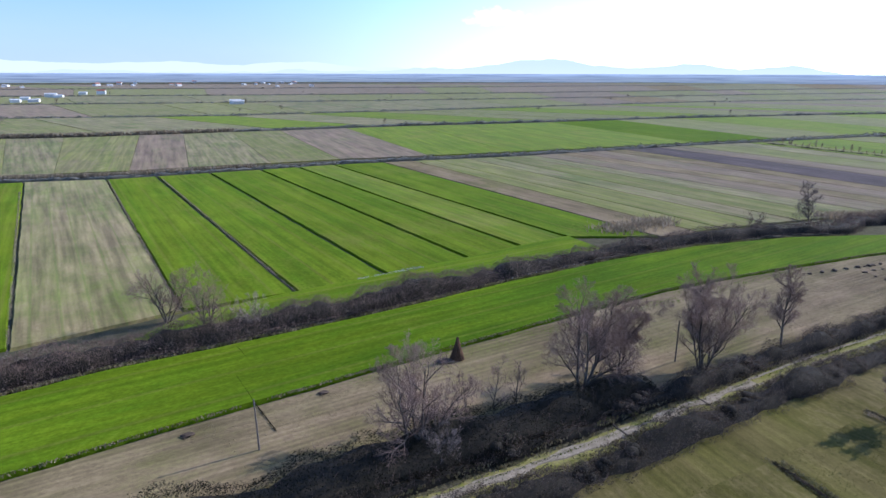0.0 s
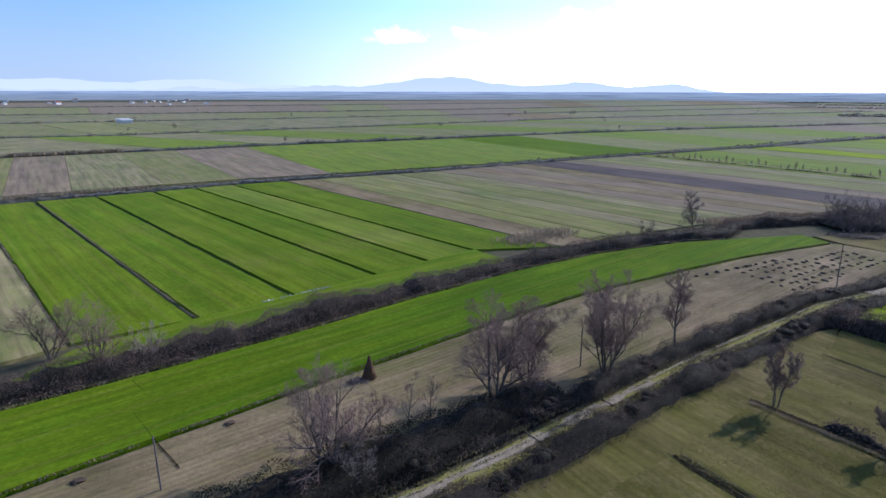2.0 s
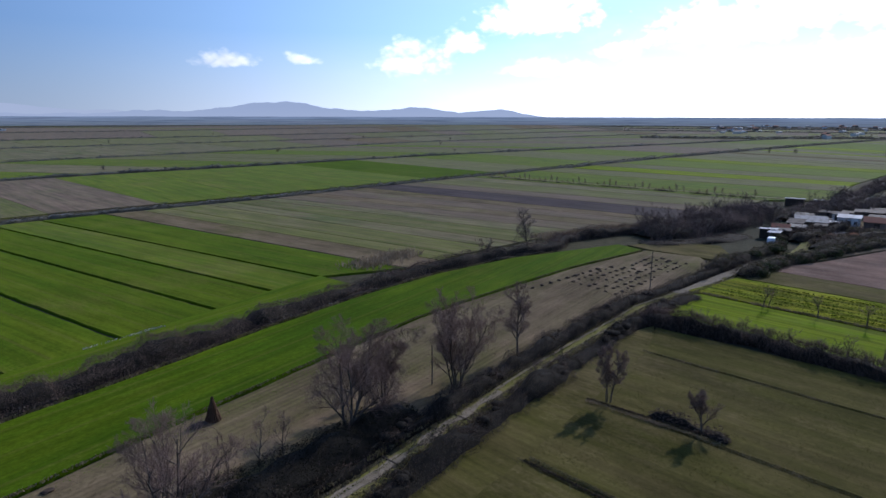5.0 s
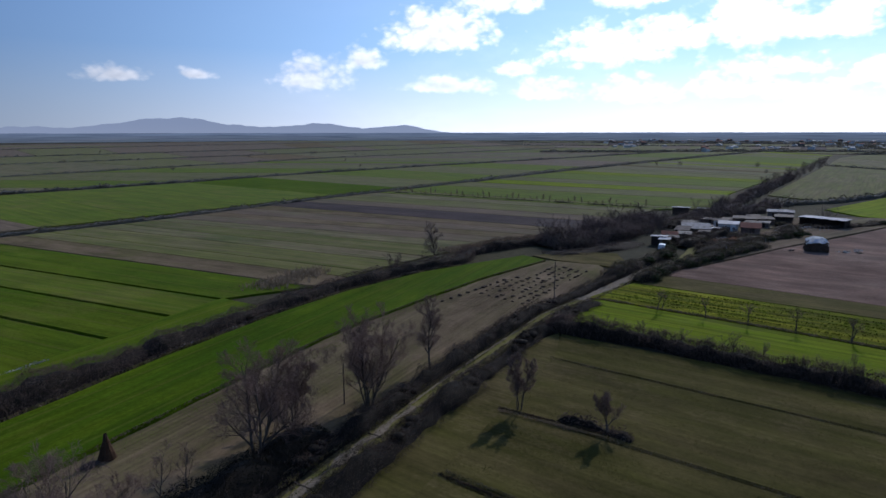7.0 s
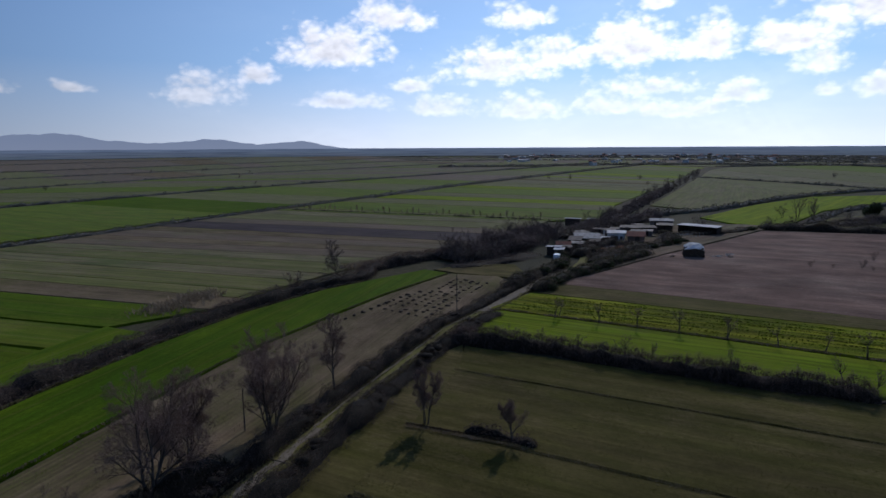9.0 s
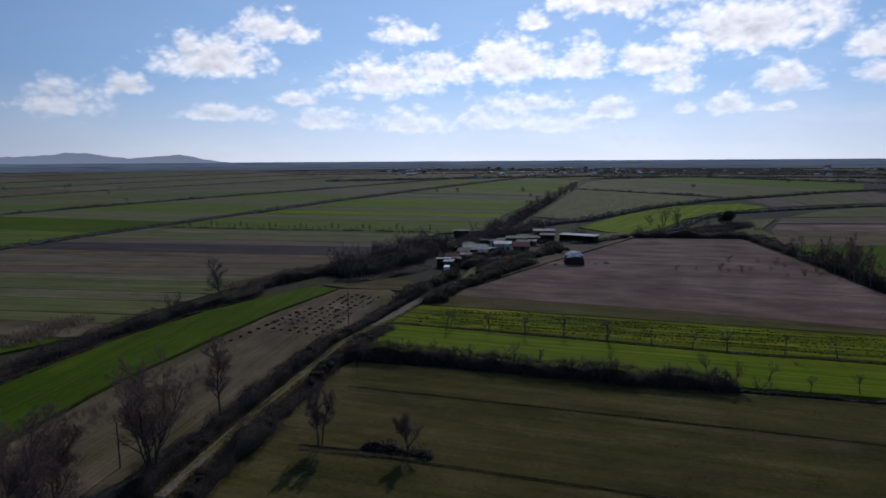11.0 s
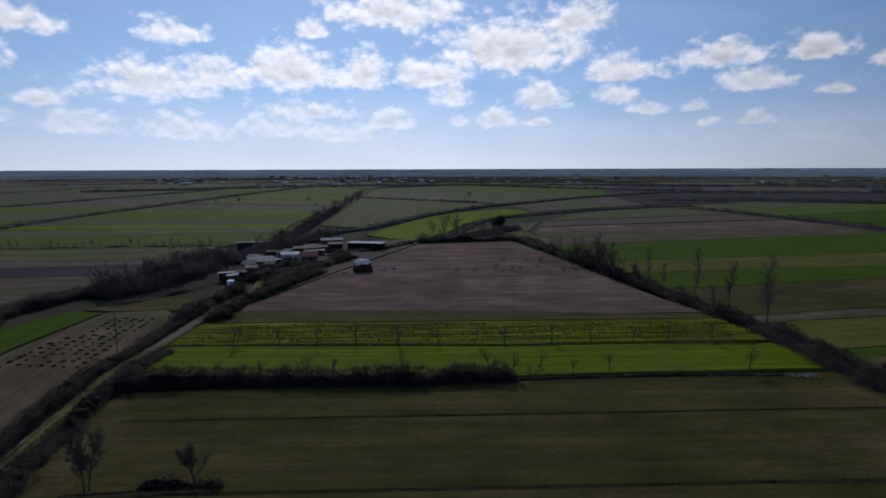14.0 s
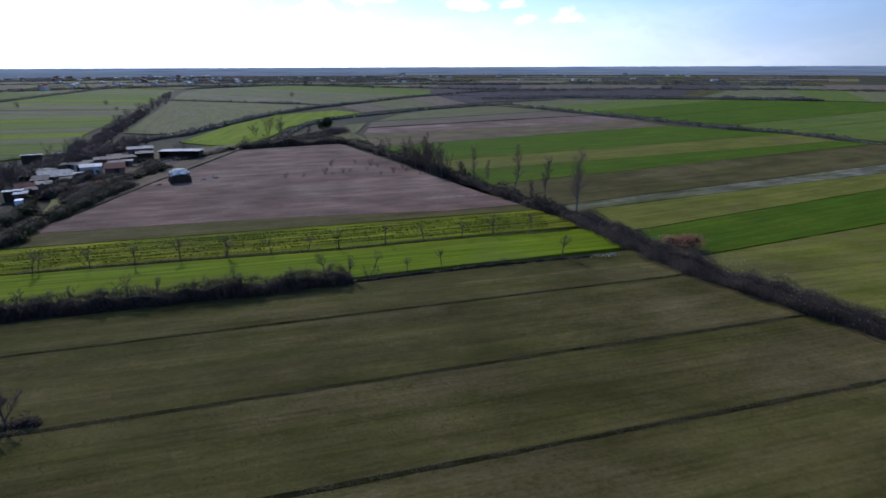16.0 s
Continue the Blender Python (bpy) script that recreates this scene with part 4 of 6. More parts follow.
def hedge(name, pts, width, height, label, leaf="bramble", density=16, size=0.32, seed=1, gaps=0.35, shoots=1.2, twig="stem", shoot_len=1.1, category="hedge", cross=7, kind="", swell=1.0):
    """A long thicket: an uneven heart, in near hedges coloured as the dark shade inside, and leaves and shoots all over
    it.
    """
    r = np.random.RandomState(seed)
    total = sum((Vector(b) - Vector(a)).length for a, b in zip(pts, pts[1:]))
    step = max(1.0, width * 0.35)
    n = max(3, int(total / step))
    mid = np.array([along_line(pts, i / n) for i in range(n + 1)])
    tang = np.gradient(mid, axis=0)
    tang /= np.linalg.norm(tang, axis=1, keepdims=True)
    left = np.stack([-tang[:, 1], tang[:, 0]], 1)
    full = np.array([profile(i * total / n, seed, gaps, swell) for i in range(n + 1)])
    full[0] *= 0.5
    full[-1] *= 0.5
    side = np.array([0.35 * noise.noise((i * total / n * 0.13, seed, 11)) for i in range(n + 1)])
    ang = np.linspace(0, math.pi, cross)
    verts = np.zeros((n + 1, cross, 3))
    for j, a in enumerate(ang):
        wob = np.array([1 + 0.5 * noise.noise((i * 0.7, j * 0.9, seed)) for i in range(n + 1)])
        across = (math.cos(a) * 0.5 * (0.75 + 0.25 * full) * wob + side * 0.5) * width
        verts[:, j, :2] = mid + left * across[:, None]
        verts[:, j, 2] = FLOOR - 0.05 + math.sin(a) ** 0.75 * (height + 0.4) * full * wob
    i, j = np.meshgrid(np.arange(n), np.arange(cross - 1), indexing="ij")
    base = (i * cross + j).ravel()
    core = np.stack([base, base + 1, base + cross + 1, base + cross], 1)
    flatv = verts.reshape(-1, 3)
    inner = flatv.copy().reshape(n + 1, cross, 3)
    inner[:, :, :2] = mid[:, None] + (inner[:, :, :2] - mid[:, None]) * 0.74
    inner[:, 1:-1, 2] = FLOOR - 0.05 + (inner[:, 1:-1, 2] - FLOOR + 0.05) * 0.72
    top = new(name)
    x0, y0 = mid[len(mid) // 2]
    top.matrix_basis = pose(x0, y0, FLOOR)
    shift = np.array([x0, y0, FLOOR])
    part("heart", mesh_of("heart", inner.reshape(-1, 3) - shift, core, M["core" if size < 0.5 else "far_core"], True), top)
    # points on the skin
    quads = flatv[core]
    area = 0.5 * np.linalg.norm(np.cross(quads[:, 2] - quads[:, 0], quads[:, 3] - quads[:, 1]), axis=1)
    count = int(area.sum() * density)
    pick = r.choice(len(core), count, p=area / area.sum())
    u, v = r.rand(count, 1), r.rand(count, 1)
    q = quads[pick]
    pos = q[:, 0] * (1 - u) * (1 - v) + q[:, 1] * u * (1 - v) + q[:, 2] * u * v + q[:, 3] * (1 - u) * v
    nrm = np.cross(quads[:, 1] - quads[:, 0], quads[:, 3] - quads[:, 0])[pick]
    nrm /= np.linalg.norm(nrm, axis=1, keepdims=True) + 1e-9
    nrm *= np.where(nrm[:, 2:] < -0.05, -1, 1)
    clump = np.array([noise.noise((p[0] * 0.42, p[1] * 0.42, p[2] * 0.6 + seed)) for p in pos])
    pos = pos + nrm * (r.uniform(-0.3, 0.25, (count, 1)) + (0.65 if size < 0.3 else 0.55) * clump[:, None]) + r.normal(size=(count, 3)) * 0.08
    pos[:, 2] = np.maximum(pos[:, 2], FLOOR + 0.03)
    vv, ff = cards(pos - shift, size, seed, out=nrm)
    tagged(part("foliage", mesh_of("foliage", vv, ff, M[leaf]), top), kind="stuff")
    if shoots:
        m = int(area.sum() * shoots)
        k_ = r.choice(count, m)
        d = nrm[k_] * 0.6 + np.array([0, 0, 0.8])
        vv, ff = sticks(pos[k_] - shift - nrm[k_] * 0.2, d, shoot_len, 0.014 if size < 0.45 else 0.03, seed + 5)
        tagged(part("undergrowth", mesh_of("undergrowth", vv, ff, M[twig]), top), kind="stuff")
    return tagged(top, label, category, kind=kind)


def grow(style, seed):
    """The branches of a bare tree: start, end, two radii and order of each length."""
    r = random.Random(seed)
    out = []
    kids, ratio, angle, up, orders = style["kids"], style["ratio"], style["angle"], style["up"], style["orders"]

    def shoot(p, d, length, radius, order):
        segs = 5 if order == 0 else 4 if order == 1 else 3 if order == 2 else 2 if order == 3 else 1
        pts = [(p.copy(), radius)]
        for i in range(segs):
            bend = Vector((r.gauss(0, 1), r.gauss(0, 1), r.gauss(0, 1))) * (0.10 if order == 0 else 0.17)
            d = (d + bend + Vector((0, 0, up * (0.5 if order else 0.2)))).normalized()
            p = p + d * (length / segs)
            pts.append((p.copy(), radius * (1 - 0.78 * (i + 1) / segs)))
        for (a, ra), (b, rb) in zip(pts, pts[1:]):
            out.append((a, b, ra, rb, order))
        if order + 1 >= orders:
            return
        n = kids[order]
        n = max(1, int(round(n * r.uniform(0.75, 1.25))))
        lo = style["bare"] if order == 0 else 0.22
        turn = r.uniform(0, 6.28)
        for i in range(n):
            f = lo + (1 - lo) * (i + r.uniform(0.2, 0.8)) / n
            f = min(f, 0.98)
            x = f * segs
            j = min(int(x), segs - 1)
            a, ra = pts[j]
            b, rb = pts[j + 1]
            q = a.lerp(b, x - j)
            rq = ra + (rb - ra) * (x - j)
            dd = (b - a).normalized()
            turn += 2.4 + r.uniform(-0.5, 0.5)
            side = dd.orthogonal().normalized()
            side.rotate(Matrix.Rotation(turn, 3, dd))
            th = radians(angle[min(order, len(angle) - 1)] * r.uniform(0.7, 1.3))
            nd = dd * math.cos(th) + side * math.sin(th)
            shrink = (1.05 - 0.45 * f) if order == 0 else (1.1 - 0.5 * f)
            shoot(q, nd, length * ratio[min(order, len(ratio) - 1)] * shrink * r.uniform(0.75, 1.2), min(rq * 0.75, radius * 0.62), order + 1)

    for s_ in range(style.get("stems", 1)):
        n = style.get("stems", 1)
        a = 2 * math.pi * s_ / n + r.uniform(-0.4, 0.4)
        spread = style.get("spread", 0.0)
        d = Vector((math.cos(a) * spread, math.sin(a) * spread, 1)).normalized() if n > 1 else Vector((r.uniform(-0.06, 0.06), r.uniform(-0.06, 0.06), 1)).normalized()
        k_ = r.uniform(0.8, 1.05) if n > 1 else 1.0
        shoot(Vector((math.cos(a) * 0.25 * (n > 1), math.sin(a) * 0.25 * (n > 1), -0.1)), d, style["height"] * style.get("trunk", 0.8) * k_, style["radius"] * k_, 0)
    return out


def tubes(segs, sides, least=0.0):
    """Tapered tubes round branch lengths."""
    a = np.array([s[0] for s in segs])
    b = np.array([s[1] for s in segs])
    ra = np.maximum(np.array([s[2] for s in segs]), least)[:, None]
    rb = np.maximum(np.array([s[3] for s in segs]), least * 0.7)[:, None]
    d = b - a
    d /= np.linalg.norm(d, axis=1, keepdims=True) + 1e-9
    ref = np.where(np.abs(d[:, 2:]) > 0.9, np.array([[1.0, 0, 0]]), np.array([[0, 0, 1.0]]))
    u = np.cross(d, ref)
    u /= np.linalg.norm(u, axis=1, keepdims=True) + 1e-9
    w = np.cross(d, u)
    rings = []
    for i in range(sides):
        t = 2 * math.pi * i / sides
        rings.append(a + (u * math.cos(t) + w * math.sin(t)) * ra)
    for i in range(sides):
        t = 2 * math.pi * i / sides
        rings.append(b + (u * math.cos(t) + w * math.sin(t)) * rb)
    v = np.stack(rings, 1).reshape(-1, 3)
    k_ = np.arange(len(segs))[:, None] * 2 * sides
    f = np.concatenate([k_ + [[i, (i + 1) % sides, sides + (i + 1) % sides, sides + i]] for i in range(sides)])
    return v, f


STYLES = {
    "willow": dict(height=11.5, trunk=0.85, radius=0.17, kids=[10, 8, 7, 6], ratio=[0.46, 0.55, 0.6, 0.8], angle=[30, 34, 36, 38], up=0.16, orders=5, bare=0.12, stems=3, spread=0.17),
    "wide": dict(height=10, trunk=0.8, radius=0.17, kids=[8, 7, 6, 5], ratio=[0.5, 0.55, 0.6, 0.75], angle=[34, 36, 38, 40], up=0.14, orders=5, bare=0.15, stems=5, spread=0.36),
    "vase": dict(height=11.5, trunk=0.9, radius=0.13, kids=[10, 7, 6, 5], ratio=[0.38, 0.55, 0.6, 0.8], angle=[28, 32, 34, 38], up=0.2, orders=5, bare=0.12, stems=6, spread=0.17),
    "slim": dict(height=10, trunk=0.95, radius=0.18, kids=[16, 7, 6, 5], ratio=[0.34, 0.55, 0.6, 0.75], angle=[40, 36, 36, 38], up=0.2, orders=5, bare=0.25),
    "poplar": dict(height=14, trunk=0.95, radius=0.19, kids=[15, 6, 5, 3], ratio=[0.24, 0.5, 0.55, 0.6], angle=[34, 38, 42], up=0.3, orders=5, bare=0.28),
    "fork": dict(height=14, trunk=0.95, radius=0.23, kids=[12, 7, 5, 3], ratio=[0.24, 0.5, 0.55, 0.6], angle=[36, 40, 42], up=0.2, orders=5, bare=0.35, stems=2, spread=0.09),
    "pollard": dict(height=4.6, trunk=0.5, radius=0.12, kids=[7, 5, 5], ratio=[0.85, 0.45, 0.5], angle=[32, 36, 40], up=0.2, orders=4, bare=0.65),
    "shrub": dict(height=4.0, trunk=0.85, radius=0.06, kids=[8, 6, 6], ratio=[0.42, 0.5, 0.5], angle=[36, 42, 45], up=0.15, orders=4, bare=0.12, stems=7, spread=0.4),
    "sapling": dict(height=6.0, trunk=0.92, radius=0.07, kids=[9, 6, 5], ratio=[0.36, 0.55, 0.7], angle=[34, 38, 40], up=0.15, orders=4, bare=0.25),
    "scrub": dict(height=5.5, trunk=0.85, radius=0.07, kids=[5, 4, 2], ratio=[0.45, 0.55, 0.5], angle=[38, 42, 45], up=0.15, orders=4, bare=0.12, stems=5, spread=0.42),
    "round": dict(height=6, trunk=0.7, radius=0.1, kids=[7, 5, 4], ratio=[0.6, 0.5, 0.5], angle=[38, 40, 45], up=0.25, orders=4, bare=0.2, stems=2, spread=0.2),
    "wide_light": dict(height=10, trunk=0.8, radius=0.15, kids=[8, 6, 5, 4], ratio=[0.5, 0.55, 0.6, 0.75], angle=[34, 36, 38, 40], up=0.14, orders=5, bare=0.15, stems=4, spread=0.34),
    "scrub_far": dict(height=5.5, trunk=0.85, radius=0.08, kids=[5, 4], ratio=[0.5, 0.6], angle=[36, 44], up=0.15, orders=3, bare=0.12, stems=5, spread=0.4),
    "sapling_far": dict(height=6.0, trunk=0.92, radius=0.07, kids=[9, 7], ratio=[0.36, 0.6], angle=[34, 40], up=0.15, orders=3, bare=0.25),
    "clump": dict(height=7.4, trunk=0.92, radius=0.075, kids=[16, 8, 7], ratio=[0.24, 0.5, 0.7], angle=[36, 38, 40], up=0.16, orders=4, bare=0.35, stems=4, spread=0.09),
    "oval": dict(height=10, trunk=0.95, radius=0.17, kids=[24, 9, 6], ratio=[0.36, 0.5, 0.6], angle=[48, 40, 38], up=0.2, orders=4, bare=0.12),
    "mop": dict(height=5.6, trunk=0.6, radius=0.11, kids=[12, 10, 10], ratio=[0.6, 0.5, 0.7], angle=[34, 36, 40], up=0.3, orders=4, bare=0.28),
}


def bare_tree(style, x, y, height, seed, label, group="", twig="twig", name="tree", rz=0.0, base=None, fine=0.010, category="tree", sides=(7, 5), bark="bark"):
    st = dict(STYLES[style])
    segs = grow(st, seed)
    high = max(s[1].z for s in segs)
    k_ = height / high
    segs = [(a * k_, b * k_, ra * k_, rb * k_, o) for a, b, ra, rb, o in segs]
    top = new(name)
    top.matrix_basis = pose(x, y, FLOOR if base is None else base, 0, 0, rz)
    v, f = tubes([s for s in segs if s[4] == 0], sides[0])
    part("trunk", mesh_of("trunk", v, f, M[bark], True), top)
    lim = [s for s in segs if s[4] == 1]
    v, f = tubes(lim, sides[1], 0.02)
    tagged(part("branchwork", mesh_of("branchwork", v, f, M[bark], True), top), kind="stuff")
    v, f = tubes([s for s in segs if s[4] >= 2], 3, fine)
    tagged(part("crown", mesh_of("crown", v, f, M[twig]), top, "bare twigs"), kind="stuff")
    return tagged(top, label, category, group)


def bush(x, y, r, h, label, leaf="evergreen", seed=1, n=900, size=0.26, name="bush", group="", base=FLOOR):
    """A rounded leafy bush: several lobes of small leaves on a few stems."""
    q = np.random.RandomState(seed)
    lobes = [(q.uniform(-0.5, 0.5) * r, q.uniform(-0.5, 0.5) * r, h * q.uniform(0.32, 0.62), r * q.uniform(0.45, 0.75)) for _ in range(6)]
    pos, outs = [], []
    for lx, ly, lz, lr in lobes:
        d = q.normal(size=(n // 6, 3))
        d /= np.linalg.norm(d, axis=1, keepdims=True)
        d *= q.uniform(0.55, 1.05, (n // 6, 1)) ** 0.6
        outs.append(d.copy())
        pos.append(np.array([lx, ly, lz]) + d * np.array([lr, lr, min(lr, h * 0.36)]))
    pos = np.concatenate(pos)
    pos[:, 2] = np.clip(pos[:, 2], 0.04, h)
    top = new(name)
    top.matrix_basis = pose(x, y, base)
    v, f = cards(pos, size, seed, out=np.concatenate(outs))
    tagged(part("foliage", mesh_of("foliage", v, f, M[leaf]), top), kind="stuff")
    segs = []
    for lx, ly, lz, lr in lobes:
        segs.append((Vector((lx * 0.2, ly * 0.2, -0.05)), Vector((lx, ly, lz)), 0.06, 0.02, 0))
    v, f = tubes(segs, 5)
    part("stems", mesh_of("stems", v, f, M["bark"]), top)
    # inner lobes coloured near-black as the shade between the leaves
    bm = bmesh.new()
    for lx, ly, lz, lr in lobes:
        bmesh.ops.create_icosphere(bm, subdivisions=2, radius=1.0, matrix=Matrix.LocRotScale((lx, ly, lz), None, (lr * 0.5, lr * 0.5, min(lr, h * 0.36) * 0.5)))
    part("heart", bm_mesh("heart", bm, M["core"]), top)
    return tagged(top, label, "bush", group)


def tufts(name, pts, width, n, label, leaf="dry", seed=1, high=0.5, base=0.0, side=None):
    """Rough grass along a line, as one growth."""
    r = np.random.RandomState(seed)
    n = n * 2 if leaf == "reed" else n
    s = r.rand(n)
    table = np.array([along_line(pts, i / 200) for i in range(201)])
    p2 = np.stack([np.interp(s * 200, np.arange(201), table[:, k_]) for k_ in range(2)], 1)
    clump = np.array([noise.noise((a[0] * 0.25, a[1] * 0.25, seed)) for a in p2])
    keep = clump + r.uniform(-0.5, 0.5, n) > -0.15
    p2 = p2[keep] + r.normal(size=(keep.sum(), 2)) * width * 0.35
    p = np.concatenate([p2, np.full((len(p2), 1), base + high * 0.42)], 1)
    v, f = cards(p, high, seed, lean=(0, 0, 1), aspect=1.0, slim=0.14 if leaf == "reed" else 0.5)
    ob = new(name, mesh_of(name, v, f, M[leaf]))
    return tagged(ob, label, "grass", kind="stuff")


# the canal hedge beyond the green strip
A_MID = offset(A_NEAR, 3.6)
hedge("hedge", A_MID[:7], 5.6, 3.2, "dense brown bramble hedge along the drainage canal", density=60, size=0.15, seed=3, shoots=9.0, swell=0.65)
hedge("hedge", A_MID[6:11] + [(109, 143.5), (131, 145), (154, 141)], 5.0, 2.8, "dark bramble hedge bending towards the thicket", density=28, size=0.22, seed=4, shoots=5.0, swell=0.6)
hedge("hedge", offset(A_NEAR, 0.9)[1:11], 1.2, 0.55, "low brown scrub on the canal bank", density=12, size=0.28, seed=5, shoots=0.8, gaps=0.1, shoot_len=0.6)
tufts("bank_grass", offset(A_NEAR, 0.5)[1:11], 0.6, 8000, "dry pale grass on the canal bank", seed=6, base=FLOOR + 0.1)
tufts("reeds", [(46, 138), (55, 143), (63, 147)], 6.0, 1300, "pale dry reeds by the canal", "reed", 7, 1.7, FLOOR)
tufts("reeds", [(104, 150), (125, 152), (150, 151)], 4.0, 2500, "grey dry reeds along the dark field", "reed", 8, 1.6, FLOOR)
tufts("field_edge_grass", STRIP_LOW, 0.5, 5000, "dry grass along the wheat's edge", seed=9, high=0.3)
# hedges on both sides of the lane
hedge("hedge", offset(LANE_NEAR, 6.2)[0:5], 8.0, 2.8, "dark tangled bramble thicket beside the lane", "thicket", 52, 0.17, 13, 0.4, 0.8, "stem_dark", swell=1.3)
hedge("hedge", offset(LANE_NEAR, 2.6)[0:6], 1.7, 1.1, "low brown bramble fringe along the lane", "bramble_g", 40, 0.15, 131, 0.15, 6.0)
hedge("hedge", offset(LANE_NEAR, 2.7)[4:13], 3.8, 1.9, "low bramble hedge beside the lane", "bramble_g", 58, 0.145, 14, 0.4, 7.0, "stem_dark", swell=0.9)
hedge("hedge", offset(LANE_NEAR, -3.55)[1:10], 4.8, 2.15, "bramble hedge between lane and meadow", "bramble_g", 58, 0.145, 15, 0.4, 7.0, "stem_dark", swell=1.15)
for i in range(34):
    p = along_line(offset(LANE_NEAR, (-3.7, 2.9, -3.2)[i % 3])[1:10], ((i * 0.381966) % 1.0) * 0.97 + 0.01)
    bush(p.x, p.y, 1.5 + 0.35 * (i % 3), 1.7 + 0.3 * ((i * 5) % 4), "rounded brown bramble bush in the lane hedge", ("bramble_g", "bramble", "bramble_g")[i % 3], 700 + i, 700, 0.17, group="lane brambles")
tufts("lane_grass", offset(LANE_NEAR, 2.2), 0.7, 5000, "dry grass along the lane", seed=16, high=0.35, base=-0.06)
tufts("lane_grass", offset(LANE_NEAR, 0.15)[1:10], 0.3, 2600, "trodden grass between the wheel ruts", "row_weed", 18, 0.16, 0.0)
tufts("lane_grass", offset(LANE_NEAR, 1.0)[1:10], 0.55, 3000, "ragged grass at the lane's edge", "dry", 19, 0.3, -0.03)
tufts("lane_grass", offset(LANE_NEAR, -1.0)[1:10], 0.55, 3000, "ragged grass at the lane's edge", "dry", 20, 0.3, -0.03)
tufts("lane_grass", offset(LANE_NEAR, -2.1), 0.7, 5000, "dry grass along the lane", seed=17, high=0.35, base=-0.06)
# hedges of the meadow
hedge("hedge", H1[:5], 4.4, 3.0, "tall dark bramble hedge across the meadows", "bramble_g", 22, 0.2, 18, 0.6, 34.0, "stem", 1.25, swell=0.45)
hedge("hedge", H1[4:], 1.5, 0.8, "low gappy bramble hedge across the meadows", "bramble", 14, 0.28, 19, 0.12, 1.2)
hedge("hedge", offset(H2, 3.4)[3:], 6.4, 2.7, "broad bramble thicket with pale seed heads", "bramble_g", 34, 0.18, 20, 0.35, 9.0, "stem_dark", 1.3, swell=1.3)
hedge("hedge", offset(H2, 7.2)[3:], 4.6, 2.0, "tangled bramble thicket behind the hedge", "bramble_g", 30, 0.18, 201, 0.3, 9.0, "stem_dark", 1.3, swell=1.3)
hedge("hedge", offset(H2, 2.6)[:4], 5.5, 3.2, "dark hedge beside the ploughed field", "bramble_g", 9, 0.4, 21, 0.4, 1.2, "twig_dark")
hedge("hedge", [(55.5, 42), (54.6, 47), (52.5, 51)], 1.6, 1.3, "small bramble clump in a meadow ditch", "bramble", 24, 0.25, 22, 0.5, 2.0)
tufts("ditch_grass", [(49, 57.5), (60, 24), (84, -48)], 0.8, 15000, "dry grass along a meadow ditch", seed=23, high=0.16, base=0.0)
tufts("ditch_grass", [(67.2, 67), (103, -38.5)], 0.7, 10000, "dry grass along a meadow ditch", seed=24, high=0.15, base=0.0)
tufts("ditch_grass", [(33.2, 49.5), (66.2, -52)], 0.8, 12000, "dry grass along a meadow ditch", seed=25, high=0.16, base=0.0)
# dark tufts added here and below to make the meadow ditches read darker
tufts("ditch_weeds", [(33.5, 48.9), (38.6, 34)], 0.34, 2000, "dark tufts added along a meadow ditch", "bramble_g", 281, 0.22, 0.0)
tufts("bank_grass", [(34.3, 49.0), (39.3, 34)], 0.4, 2200, "pale dry grass on a ditch bank", "dry", 282, 0.2, 0.05)
tufts("ditch_weeds", [(48.8, 57.4), (55.6, 42)], 0.36, 1700, "dark tufts added along a meadow ditch", "bramble_g", 283, 0.25, 0.0)
tufts("bank_grass", [(48.2, 57.0), (54.6, 42)], 0.6, 2600, "pale dry grass on a ditch bank", "reed", 284, 0.26, 0.1)
tufts("thistle_heads", [(143, -30), (122, -42), (100, -50), (75, -62)], 6.0, 900, "pale seed heads over the brambles", "seed", 26, 0.26, 1.5)
# no drain is cut here; added dark tufts stand in for its dark line
tufts("ditch_weeds", [(-23.4, 77.4), (-21.0, 73.6)], 0.10, 420, "dark tufts standing for a short drain across wheat", "thicket", 271, 0.13, 0.03)
tufts("ditch_weeds", [(-21.0, 68.6), (-17.4, 62.2), (-13.9, 56.5)], 0.11, 1300, "dark tufts standing for a drain across wheat and stubble", "thicket", 272, 0.13, 0.03)
tufts("ditch_grass", ORCHARD, 0.9, 5000, "rank grass along the orchard ditch", seed=27, high=0.4, base=0.0)
for i in range(7):
    tufts("weed_row", [(103.5 + 2.2 * i, 86 - 0.2 * i), (122 + 2.2 * i, 27), (137.5 + 2.2 * i, -22)], 0.4, 1100, "dark green weeds in a row", "row_weed", 500 + i, 0.36, 0.0)
bush(120, -46, 3.4, 3.8, "russet leafy bush in the bramble thicket", "rust", 28, 3600, 0.3)


